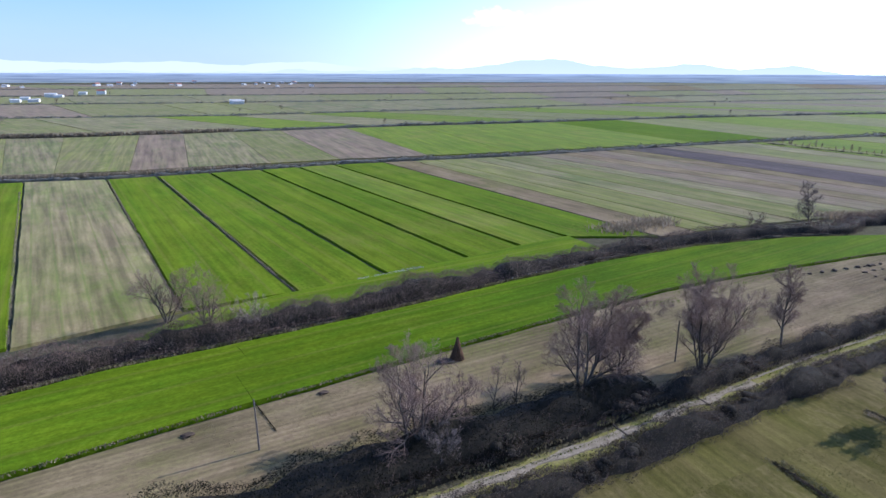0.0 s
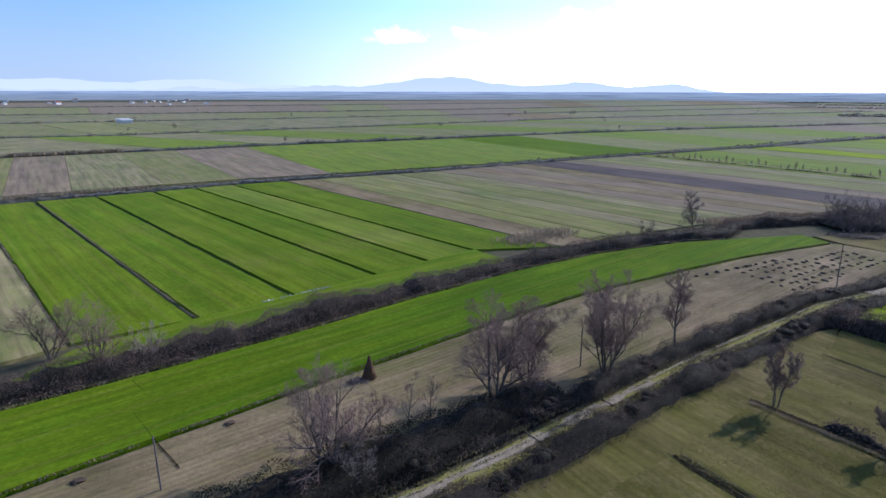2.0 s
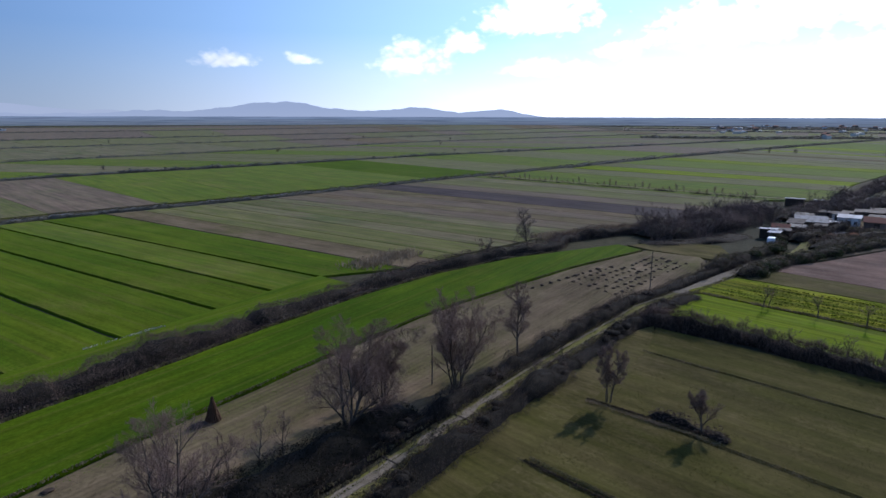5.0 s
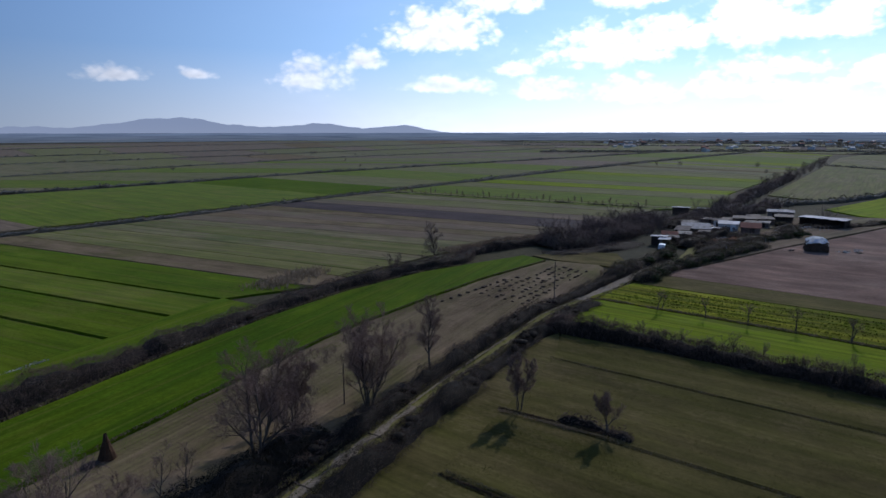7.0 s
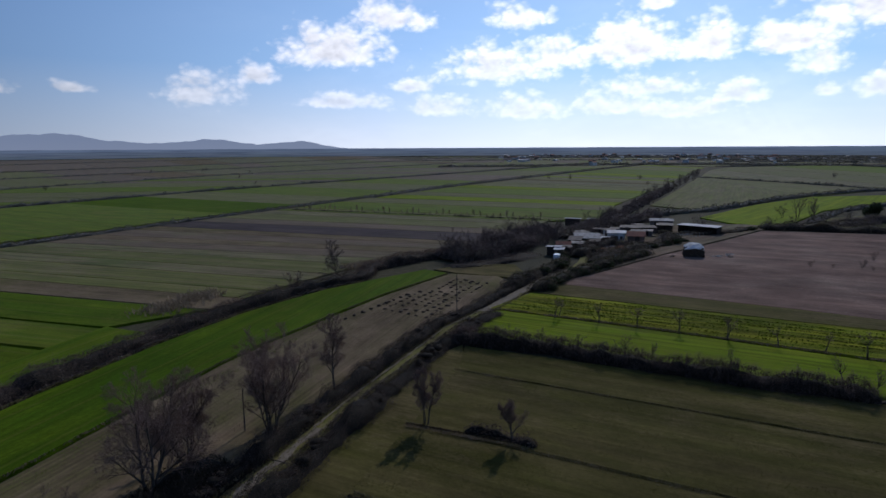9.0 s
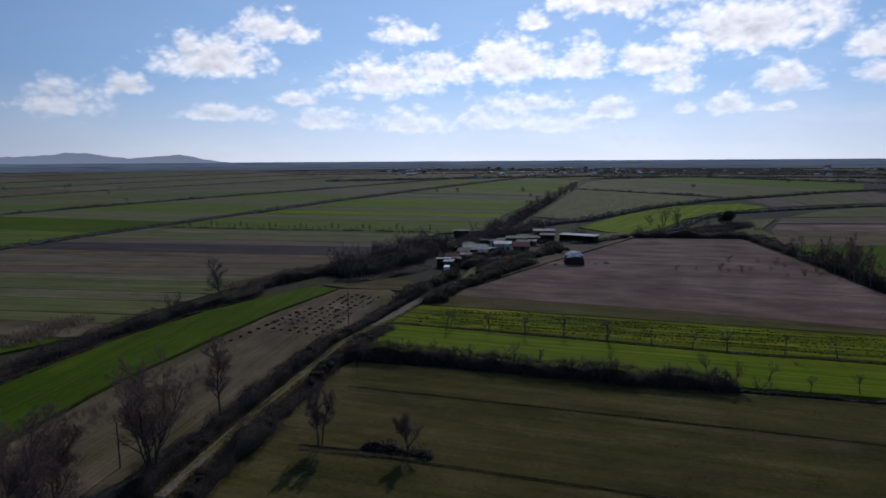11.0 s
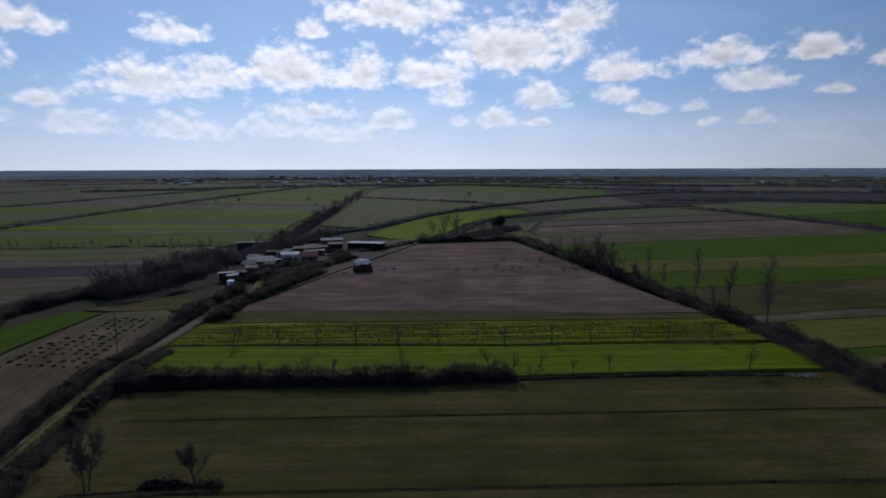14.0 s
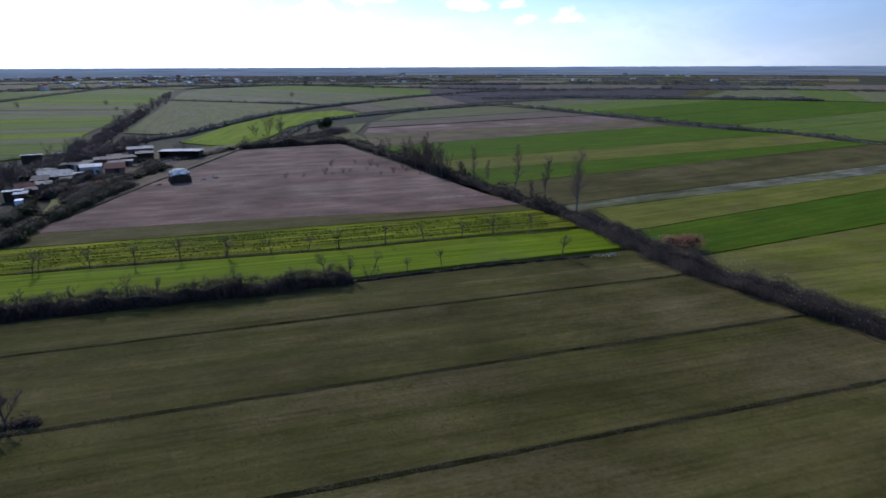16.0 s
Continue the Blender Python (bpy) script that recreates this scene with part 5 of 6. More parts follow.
def sward(name, corners, n, high, leaf, label, seed, base=0.06):
    """Tussocks all over a four-cornered piece of land, as one growth."""
    r = np.random.RandomState(seed)
    a, b, c, d = [np.array(q, float) for q in corners]
    u, v = r.rand(n, 1), r.rand(n, 1)
    p2 = a * (1 - u) * (1 - v) + b * u * (1 - v) + c * u * v + d * (1 - u) * v
    way = (b - a) / np.linalg.norm(b - a)
    side = np.array([-way[1], way[0]])
    keep = np.array([noise.noise(((q @ way) * 0.09, (q @ side) * 0.55, seed)) + 0.6 * noise.noise((q[0] * 0.4, q[1] * 0.4, seed + 4)) for q in p2]) + r.uniform(-0.5, 0.5, n) > 0.05
    p2 = p2[keep]
    p = np.concatenate([p2, np.full((len(p2), 1), base + high * 0.3)], 1)
    vv, ff = cards(p, high, seed, lean=(0, 0, 0.8), aspect=0.9)
    return tagged(new(name, mesh_of(name, vv, ff, M[leaf])), label, "grass", kind="stuff")


tufts("litter", [(-9.5, 104.5), (-4.5, 107.6), (2, 111)], 0.5, 160, "pale scraps and straw along the hedge", "trash", 634, 0.35, 0.05)
tufts("litter", [(17, 104.0), (30, 111.2), (41, 117.2)], 0.4, 70, "pale scraps on the canal bank", "trash", 635, 0.3, -0.1)
for a, b in (((-118, 192), (-53.5, 78.5)), ((-101, 212), (-36, 92)), ((-84.5, 215), (-19.6, 99))):
    tufts("ditch_grass", [a, b], 0.35, 3600, "pale dry grass along a field ditch", "reed", 290 + int(-a[0]), 0.3, 0.05)
sward("meadow_grass", [(33, 49), (64, -52), (84, -48), (49, 57)], 60000, 0.11, "blade", "tussocky winter grass of the meadow", 301)
sward("meadow_grass", [(49, 57), (84, -48), (103, -38.5), (67, 66.5)], 60000, 0.11, "blade", "tussocky winter grass of the meadow", 302)
sward("meadow_grass", [(67, 67), (103, -38.5), (115, -29), (76.5, 75)], 32000, 0.11, "blade", "tussocky winter grass of the meadow", 303)
sward("meadow_grass", [(2, 36), (24, -70), (64, -52), (33, 49)], 50000, 0.11, "blade", "tussocky winter grass of the meadow", 304)
sward("stubble_straw", [(-25, 57), (95, 114), (104, 100), (-8, 45)], 60000, 0.1, "straw", "short pale straw standing on the stubble", 305, 0.04)
sward("wheat_blades", [(-46, 60), (100, 129.5), (96, 117.5), (-37, 51)], 70000, 0.1, "wheat_leaf", "tufts of young green wheat", 306, 0.04)
sward("flower_rows", [(101, 87), (134.5, -23), (153.5, -18), (118, 91)], 30000, 0.2, "wheat_leaf", "uneven tufts among the flowering grass", 307, 0.05)
sward("soil_clods", [(131, 94), (158, -16), (200, 9), (190, 93)], 30000, 0.13, "clod", "pale clods on the ploughed field", 308, 0.03)
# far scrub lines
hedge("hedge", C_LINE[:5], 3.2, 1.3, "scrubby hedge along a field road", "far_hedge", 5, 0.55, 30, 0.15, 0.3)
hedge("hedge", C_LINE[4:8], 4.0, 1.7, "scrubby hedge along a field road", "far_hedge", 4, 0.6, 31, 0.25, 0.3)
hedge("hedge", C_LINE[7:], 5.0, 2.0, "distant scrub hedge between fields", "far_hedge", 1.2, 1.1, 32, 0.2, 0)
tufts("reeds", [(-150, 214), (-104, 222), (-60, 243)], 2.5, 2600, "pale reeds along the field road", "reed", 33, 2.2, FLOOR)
hedge("hedge", D_LINE[:5], 4.0, 1.4, "distant scrub hedge with reeds", "hazed_scrub", 2.2, 0.8, 34, 0.1, 0)
hedge("hedge", D_LINE[4:], 4.5, 1.7, "distant scrub hedge between fields", "hazed_scrub", 1.2, 1.1, 35, 0.1, 0)
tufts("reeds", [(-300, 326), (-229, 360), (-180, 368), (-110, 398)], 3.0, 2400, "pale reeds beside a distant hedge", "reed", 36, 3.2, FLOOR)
hedge("hedge", E_LINE, 5.0, 1.5, "distant scrub hedge between fields", "hazed_scrub", 0.8, 1.4, 37, 0.1, 0)
hedge("hedge", F_LINE, 6.0, 1.4, "distant scrub hedge between fields", "hazed_scrub", 0.5, 1.8, 38, 0.05, 0)
hedge("hedge", G_LINE, 7.0, 1.6, "distant scrub hedge between fields", "hazed_scrub", 0.35, 2.2, 39, 0.05, 0)
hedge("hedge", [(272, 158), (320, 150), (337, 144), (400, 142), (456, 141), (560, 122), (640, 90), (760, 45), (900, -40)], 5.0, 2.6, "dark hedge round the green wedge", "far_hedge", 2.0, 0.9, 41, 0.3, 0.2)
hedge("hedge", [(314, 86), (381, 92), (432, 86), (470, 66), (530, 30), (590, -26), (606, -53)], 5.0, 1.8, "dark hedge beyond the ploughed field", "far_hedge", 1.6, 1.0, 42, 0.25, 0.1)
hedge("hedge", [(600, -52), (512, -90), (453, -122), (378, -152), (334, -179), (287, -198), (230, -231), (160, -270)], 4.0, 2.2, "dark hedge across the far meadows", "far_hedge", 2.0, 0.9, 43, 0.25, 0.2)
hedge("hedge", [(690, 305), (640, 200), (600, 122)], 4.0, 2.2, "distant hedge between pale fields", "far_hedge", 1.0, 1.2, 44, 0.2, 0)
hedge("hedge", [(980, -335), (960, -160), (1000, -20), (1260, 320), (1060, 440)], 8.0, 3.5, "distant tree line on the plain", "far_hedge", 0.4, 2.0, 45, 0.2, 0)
hedge("hedge", [(700, -30), (740, -150), (700, -260), (660, -380)], 20.0, 2.8, "dark distant woodland belt", "hazed_scrub", 0.5, 2.2, 46, 0.6, 0)
hedge("hedge", [(900, -30), (960, -250), (960, -480), (700, -800)], 20.0, 2.4, "dark distant woodland belt", "hazed_scrub", 0.4, 2.6, 47, 0.3, 0)
hedge("hedge", [(1220, 340), (1290, 80), (1270, -220), (1120, -640)], 20.0, 3.0, "dark distant woodland belt", "hazed_scrub", 0.15, 4.0, 48, 0.3, 0)
hedge("hedge", [(760, 800), (900, 700), (1060, 620), (1180, 500), (1240, 330)], 22.0, 4.0, "trees round the distant village", "hazed_scrub", 0.2, 3.6, 49, 0.3, 0)

hedge("hedge", I_LINE[:4], 8.0, 1.8, "distant scrub hedge between fields", "hazed_scrub", 0.2, 3.0, 471, 0.05, 0)
hedge("hedge", J_LINE, 9.0, 2.0, "distant scrub hedge between fields", "hazed_scrub", 0.15, 3.4, 472, 0.05, 0)
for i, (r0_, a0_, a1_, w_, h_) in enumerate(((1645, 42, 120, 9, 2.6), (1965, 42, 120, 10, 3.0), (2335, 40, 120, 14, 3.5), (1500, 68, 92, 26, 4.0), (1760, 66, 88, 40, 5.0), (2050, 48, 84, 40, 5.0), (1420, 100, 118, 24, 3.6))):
    hedge("hedge", arc(r0_, a0_, a1_), w_, h_, "distant dark belt of trees on the plain", "hazed_scrub", 0.12, 4.0, 480 + i, 0.08, 0)

# ---- near trees ----
bare_tree("wide", 0.2, 53.0, 12.6, 101, "bare spreading willow above brambles by the lane", fine=0.0105)
bare_tree("sapling", 5.2, 57.0, 7.6, 102, "thin bare tree leaning over brambles", fine=0.013)
bare_tree("sapling", 8.4, 58.3, 7.2, 103, "thin bare tree leaning over brambles", fine=0.013, rz=60)
bare_tree("sapling", 11.2, 59.6, 6.8, 104, "slender bare tree at the field's edge", fine=0.013, rz=130)
bare_tree("willow", 19.4, 63.6, 14.0, 105, "tall bare willow with several limbs by the lane", rz=40, fine=0.0105)
bare_tree("willow", 24.6, 67.2, 10.8, 106, "bare willow with a forked trunk", rz=150, fine=0.0105)
bare_tree("vase", 35.4, 68.0, 13.4, 107, "bare many-stemmed tree beside a pole", fine=0.0105)
bare_tree("slim", 48.7, 73.6, 11.6, 108, "bare upright tree with one trunk by the lane", fine=0.015)
bare_tree("clump", 50.6, 55.8, 8.0, 109, "cluster of thin bare stems at the meadow ditch", fine=0.021)
bare_tree("mop", 54.7, 44.9, 5.8, 110, "small bare round-headed tree at the meadow ditch", fine=0.02)
bare_tree("shrub", 2.9, 50.6, 4.4, 118, "pale pinkish shrub before the dark brambles", twig="twig_pale", name="shrub", category="shrub")
bare_tree("wide_light", -36.0, 87.4, 9.0, 111, "bare tree rising from the canal hedge", twig="twig")
bare_tree("wide_light", -29.2, 84.2, 9.6, 112, "bare tree rising from the canal hedge", twig="twig", rz=80)
bare_tree("shrub", -23.0, 84.0, 5.6, 113, "pale bare shrub in the canal hedge", twig="twig_pale", name="shrub", category="shrub")
bare_tree("shrub", -48.0, 70.0, 3.6, 114, "pale bare shrub in the canal hedge", twig="twig_pale", name="shrub", category="shrub")
bare_tree("oval", 93.0, 138.0, 12.2, 115, "dark bare oval-crowned tree where the canal hedge bends", twig="twig_dark", fine=0.03)
bare_tree("shrub", 79.0, 136.0, 5.5, 116, "bare shrub in the canal hedge", name="shrub", category="shrub")
bare_tree("fork", 146.4, -29.8, 17.4, 117, "tall leaning bare poplar in the far hedge", fine=0.0135, bark="bark_pale", twig="twig")
bare_tree("poplar", 164.0, -24.6, 13.2, 118, "tall thin bare poplar in the hedge", twig="twig", fine=0.017, bark="bark_pale", rz=50)
bare_tree("poplar", 178.0, -17.5, 14.4, 119, "tall thin bare poplar in the hedge", rz=110, fine=0.017, bark="bark_pale", twig="twig")
bare_tree("poplar", 193.0, -7.0, 12.5, 120, "tall thin bare poplar in the hedge", rz=190, fine=0.017, bark="bark_pale", twig="twig")
TREES = [bare_tree("scrub", 206.0, 2.0, 9.0, 121, "bare scrub tree in the hedge", "hedge trees", fine=0.03),
         bare_tree("round", 216.0, 8.0, 10.0, 122, "bare scrub tree in the hedge", "hedge trees", fine=0.03),
         bare_tree("mop", 226.0, 12.5, 7.0, 123, "bare scrub tree in the hedge", "hedge trees", fine=0.02)]
for i, (x, y, h_) in enumerate([(205, 3.5, 11.5), (211, 7.5, 13.5), (217, 9.0, 14.0), (222, 13.0, 12.0), (231, 17.5, 10.0), (158, -20.5, 8.0), (184, -11.0, 9.0)]):
    bare_tree("poplar", x, y, h_, 170 + i, "slender bare poplar in the hedge", "hedge poplars", "twig", fine=0.019, rz=61 * i, sides=(5, 3), bark="bark_pale")
for i, (x, y, s_) in enumerate([(211, 5, 1.2), (221, 11, 1.1), (233, 17, 1.0), (240, 20, 0.8), (252, 26, 0.9), (199, -3, 0.9), (208, 6, 1.1), (213, 8.5, 1.15), (218, 9, 1.2), (224, 14, 1.0), (229, 15.5, 0.9)]):
    t = copy_thing(TREES[i % 3], pose(x, y, FLOOR, 0, 0, 67 * i) @ Matrix.Scale(s_, 4))
# orchard row on the ditch
ORCH = [bare_tree("pollard", 103.4, 74.2, 4.9, 130 + i, "small bare pollarded tree on the orchard ditch", "orchard trees", fine=0.014, base=-0.2) if i == 0 else
        bare_tree("pollard", *[(0, 0), (106.4, 65.5), (108.8, 58.5), (113.2, 43.0)][i], 4.4, 130 + i, "small bare pollarded tree on the orchard ditch", "orchard trees", fine=0.014, base=-0.2) for i in range(4)]
for i, s_ in enumerate([0.13, 0.33, 0.40, 0.47, 0.53, 0.58, 0.66, 0.73, 0.80, 0.86, 0.93]):
    p = along_line(ORCHARD, s_)
    copy_thing(ORCH[i % 4], pose(p.x + 0.7, p.y + 0.3, -0.2, 0, 0, 83 * i) @ Matrix.Scale(0.8 + 0.1 * ((i * 7) % 4), 4))
# a second row in the flowering grass and shrubs in the tall hedge
for i, (x, y) in enumerate([(80.5, 75.5), (84, 69), (87.5, 58), (90, 50), (92, 42), (95, 34), (98, 27), (101, 18), (88.5, 66), (92.5, 47), (97.5, 36), (103, 22), (105, 8), (109, 2), (107, 14)]):
    copy_thing(ORCH[(i + 1) % 4], pose(x, y, FLOOR, 0, 0, 51 * i) @ Matrix.Scale(0.75 + 0.08 * ((i * 5) % 4), 4))
copy_thing(ORCH[2], pose(114.0, -21.0, FLOOR, 0, 0, 20) @ Matrix.Scale(1.15, 4))
# saplings in the ploughed field
SAP = bare_tree("scrub_far", 226, 44, 3.0, 140, "young bare fruit tree in ploughed soil", "fruit trees", "twig", fine=0.02, base=0.0)
for i, (x, y, s_) in enumerate([(200, 54, 0.8), (203, 49, 0.5), (208, 43, 0.9), (206, 40, 0.5), (210, 37, 0.8), (213, 35, 0.6), (228, 30, 1.0), (224, 27, 0.6), (218, 30, 0.5), (211, 20, 0.9), (214, 16, 0.6), (207, 24, 0.5), (222, 18, 0.7), (231, 36, 0.6), (217, 44, 0.5), (209, 11, 0.5), (226, 11, 0.7)]):
    copy_thing(SAP, pose(x, y, 0, 0, 0, 71 * i) @ Matrix.Scale(s_, 4))
# row of small trees on the light green field's edge
ROW = bare_tree("sapling_far", 187, 300, 3.6, 141, "small bare tree in a row along a field", "field row trees", fine=0.045, base=0.0)
for i in range(44):
    p = Vector((184, 318)).lerp(Vector((243, 180)), i / 44)
    copy_thing(ROW, pose(p.x, p.y, 0, 0, 0, 47 * i) @ Matrix.Scale((0.55, 0.8, 1.0, 0.7, 1.2)[(i * 3) % 5], 4))
# thicket west of the farmstead and trees along the lane beyond it
COPSE = [bare_tree("scrub_far", 150, 138, 5.6, 150, "dense bare purple-brown thicket tree", "thicket trees", "twig_dark", fine=0.045, sides=(5, 3)),
         bare_tree("round", 158, 131, 6.4, 151, "dense bare purple-brown thicket tree", "thicket trees", "twig_dark", fine=0.028, sides=(5, 3)),
         bare_tree("scrub", 165, 137, 6.4, 152, "dense bare purple-brown thicket tree", "thicket trees", "twig_dark", fine=0.028, sides=(5, 3))]
FARTREE = bare_tree("scrub_far", 236, 150, 5.6, 153, "bare scrubby tree beside the far lane", "lane trees", "twig_dark", fine=0.06, sides=(5, 3))
r_ = random.Random(5)
for i in range(44):
    f = r_.random()
    p = Vector((136, 140)).lerp(Vector((205, 160)), f) + Vector((r_.uniform(-8, 10), r_.uniform(-14, 5)))
    copy_thing(COPSE[i % 3], pose(p.x, p.y, FLOOR, 0, 0, 77 * i) @ Matrix.Scale(r_.uniform(0.85, 1.4), 4))
for i in range(46):
    f = (i / 46) ** 1.3
    p = along_line(LANE[16:], f * 0.75) + Vector((r_.uniform(-9, 9), r_.uniform(-6, 6)))
    copy_thing(FARTREE, pose(p.x, p.y, FLOOR, 0, 0, 77 * i) @ Matrix.Scale(r_.uniform(0.75, 1.5), 4))
for x, y, h_, sd_ in ((335, 98, 13.0, 160), (343, 93, 11.0, 161), (329, 103, 8.0, 162), (322, 88, 8.5, 163)):
    bare_tree("round", x, y, h_, sd_, "tall bare tree beside the green wedge", "wedge trees", "twig_dark", fine=0.03, sides=(5, 3))
for i, (x, y, s_) in enumerate([(300, 98, 0.7), (306, 84, 0.8), (312, 70, 0.8), (304, 60, 0.7), (318, 62, 0.9), (330, 75, 0.8), (338, 66, 0.8), (297, 75, 0.6), (325, 52, 0.7), (350, 80, 0.9), (358, 74, 0.8), (342, 58, 0.7), (365, 62, 0.6), (310, 92, 0.8), (318, 82, 0.9), (290, 84, 0.6)]):
    copy_thing(COPSE[(i + 2) % 3], pose(x, y, FLOOR, 0, 0, 31 * i) @ Matrix.Scale(s_, 4))
bush(347, 70, 3.8, 12.5, "dark evergreen tree above the bare scrub", "evergreen", 60, 2600, 0.7, "tree")
# overgrown banks round the farmstead
hedge("hedge", [(281, 97), (288, 86), (294, 74), (298, 62), (301, 50)], 9.0, 3.6, "dark tangled scrub at the ploughed field's far end", "yard_leaf", 8, 0.42, 411, 0.4, 5.0, "twig_dark", 2.0)
hedge("hedge", [(312, 76), (326, 70), (342, 66), (356, 62)], 13.0, 2.6, "dark tangled scrub round an evergreen tree", "yard_leaf", 6, 0.45, 412, 0.4, 5.0, "twig_dark", 2.2)
hedge("hedge", [(126, 129), (138, 125), (152, 125), (164, 128)], 9.0, 1.1, "low brown scrub beside the thicket", "bramble", 8, 0.3, 409, 0.15, 3.0, "twig_dark")
hedge("hedge", [(184.5, 317), (214, 249), (243, 181)], 1.4, 0.9, "low weedy hedge under a row of small trees", "far_hedge", 6, 0.4, 410, 0.3, 0.5)
hedge("hedge", [(119, 91.5), (130, 94), (144, 96.3), (158, 97.3), (174, 98.3), (190, 99.5)], 5.4, 2.6, "dark overgrown hedge between lane and ploughed field", "yard_leaf", 14, 0.36, 401, 0.6, 2.5, "twig_dark")
hedge("hedge", [(117, 98.5), (128, 102), (140, 105), (150, 107.5), (160, 112)], 5.0, 2.3, "dark overgrown hedge beside the farm lane", "yard_leaf", 14, 0.36, 402, 0.5, 2.5, "twig_dark")
hedge("hedge", [(164, 104), (178, 106.5), (192, 107), (206, 105), (222, 105.5)], 7.0, 2.8, "tangled scrub in front of the farmyard", "yard_leaf", 11, 0.38, 403, 0.45, 4.0, "twig_dark", 1.6)
hedge("hedge", [(168, 113), (178, 115.5), (188, 118), (198, 118), (204, 114)], 6.0, 2.7, "brown scrub between the farm buildings", "bramble_g", 11, 0.36, 404, 0.4, 4.0, "twig_dark", 1.6)
hedge("hedge", [(222, 112), (232, 116), (238, 114), (246, 104), (262, 100), (278, 98)], 5.0, 1.6, "low weeds and scrub behind the yard", "bramble_g", 9, 0.36, 405, 0.2, 2.0, "twig_dark")
hedge("hedge", [(134, 138), (150, 137), (166, 140), (186, 146), (206, 157)], 17.0, 4.0, "dense purple-brown bare thicket beside the farm", "bramble_g", 3, 0.4, 406, 0.55, 16.0, "twig_dark", 2.4)
hedge("hedge", [(200, 140), (222, 145), (246, 148), (270, 146), (296, 152)], 8.0, 3.2, "dark scrub behind the farm buildings", "yard_leaf", 7, 0.45, 407, 0.45, 5.0, "twig_dark", 2.0)
hedge("hedge", LANE[17:20], 5.5, 3.0, "dense dark tree belt along the lane", "bramble_g", 3.0, 0.7, 408, 0.15, 4.0, "twig_dark", 2.6)
for i, (x, y, s_) in enumerate([(78.6, 77, 0.8), (82, 70, 0.9), (86.2, 61, 0.7), (88, 52, 0.85), (91, 41, 0.7), (93, 35, 0.8), (97, 25, 0.8), (101, 14, 0.6)]):
    bare_tree("scrub", x, y, 5.2 * s_, 420 + i, "bare upright shrub in the dark meadow hedge", "hedge shrubs", "twig_dark", "shrub", fine=0.013, category="shrub")
# rounded evergreens along the lane near the farmstead
for i, (x, y, r0, h0) in enumerate([(124, 90.5, 2.0, 2.2), (130, 93.5, 2.4, 2.6), (137, 95.5, 2.2, 2.4), (144, 96.0, 2.6, 2.8), (151, 96.5, 2.3, 2.5), (158, 97.0, 2.6, 2.9), (166, 97.5, 2.4, 2.7), (174, 98.0, 2.6, 2.8), (183, 98.5, 2.3, 2.4), (128, 101.5, 2.2, 2.4), (140, 104.5, 2.0, 2.2), (150, 106.0, 2.4, 2.7), (160, 111.5, 2.2, 2.4)]):
    bush(x, y, r0 * 1.25, h0, "rounded dark evergreen bush beside the lane", "evergreen", 70 + i, 1300, 0.36, group="lane bushes")


# ---- poles, stack and heaps ----
def pole(x, y, h, label, tilt=0.0, rz=0.0):
    top = new("utility_pole")
    top.matrix_basis = pose(x, y, -0.3, tilt, 0, rz)
    v, f = tubes([(Vector((0, 0, 0)), Vector((0, 0, h + 0.3)), 0.1, 0.07, 0)], 9)
    me = mesh_of("shaft", v, f, M["pole"], True)
    part("shaft", me, top)
    bm = bmesh.new()
    bmesh.ops.create_cone(bm, cap_ends=True, segments=9, radius1=0.09, radius2=0.03, depth=0.1, matrix=Matrix.Translation((0, 0, h + 0.34)))
    part("cap", bm_mesh("cap", bm, M["pole"]), top)
    return tagged(top, label, "pole", "poles")


pole(-14.9, 53.4, 5.3, "weathered wooden pole in a stubble field", -2, 60)
pole(33.0, 70.3, 5.5, "weathered wooden pole beside a bare tree", 0, 10)
pole(93.2, 92.6, 8.0, "tall weathered wooden pole by the lane")

def nest(x, y, z):
    """A round nest of crossed sticks in a fork of branches."""
    r0 = np.random.RandomState(12)
    a_, h_ = r0.uniform(0, 6.28, 160), r0.uniform(-0.2, 0.2, 160)
    c_ = np.stack([np.cos(a_) * 0.27, np.sin(a_) * 0.27, h_], 1)
    d_ = np.stack([-np.sin(a_), np.cos(a_), r0.uniform(-0.5, 0.5, 160)], 1) * 0.28
    v, f = tubes([(Vector(p - d), Vector(p + d), 0.018, 0.012, 0) for p, d in zip(c_, d_)], 3)
    ob = new("nest", mesh_of("nest", v, f, M["stalk"]))
    ob.matrix_basis = pose(x, y, z)
    return tagged(ob, "dark round bird nest of sticks in a bare tree", "nest")


nest(35.0, 68.1, 8.3)

top = new("corn_stack")
top.matrix_basis = pose(5.6, 72.3, 0.1)
r_ = np.random.RandomState(31)
ang = r_.uniform(0, 6.28, 420)
foot = np.stack([np.cos(ang), np.sin(ang), np.zeros(420)], 1) * (r_.uniform(0.5, 0.95, (420, 1)))
tip = np.stack([np.cos(ang), np.sin(ang), np.zeros(420)], 1) * r_.uniform(0.0, 0.14, (420, 1)) + np.array([0, 0, 1]) * r_.uniform(2.0, 2.9, (420, 1))
v, f = tubes([(Vector(a), Vector(b), 0.045, 0.03, 0) for a, b in zip(foot, tip)], 4)
tagged(part("straw", mesh_of("straw", v, f, M["stalk"]), top), kind="stuff")
bm = bmesh.new()
bmesh.ops.create_cone(bm, cap_ends=True, segments=14, radius1=0.72, radius2=0.04, depth=2.3, matrix=Matrix.Translation((0, 0, 1.15)))
part("bundle", bm_mesh("bundle", bm, M["stalk"]), top)
tagged(top, "dark upright stack of dry maize stalks on stubble", "stack")


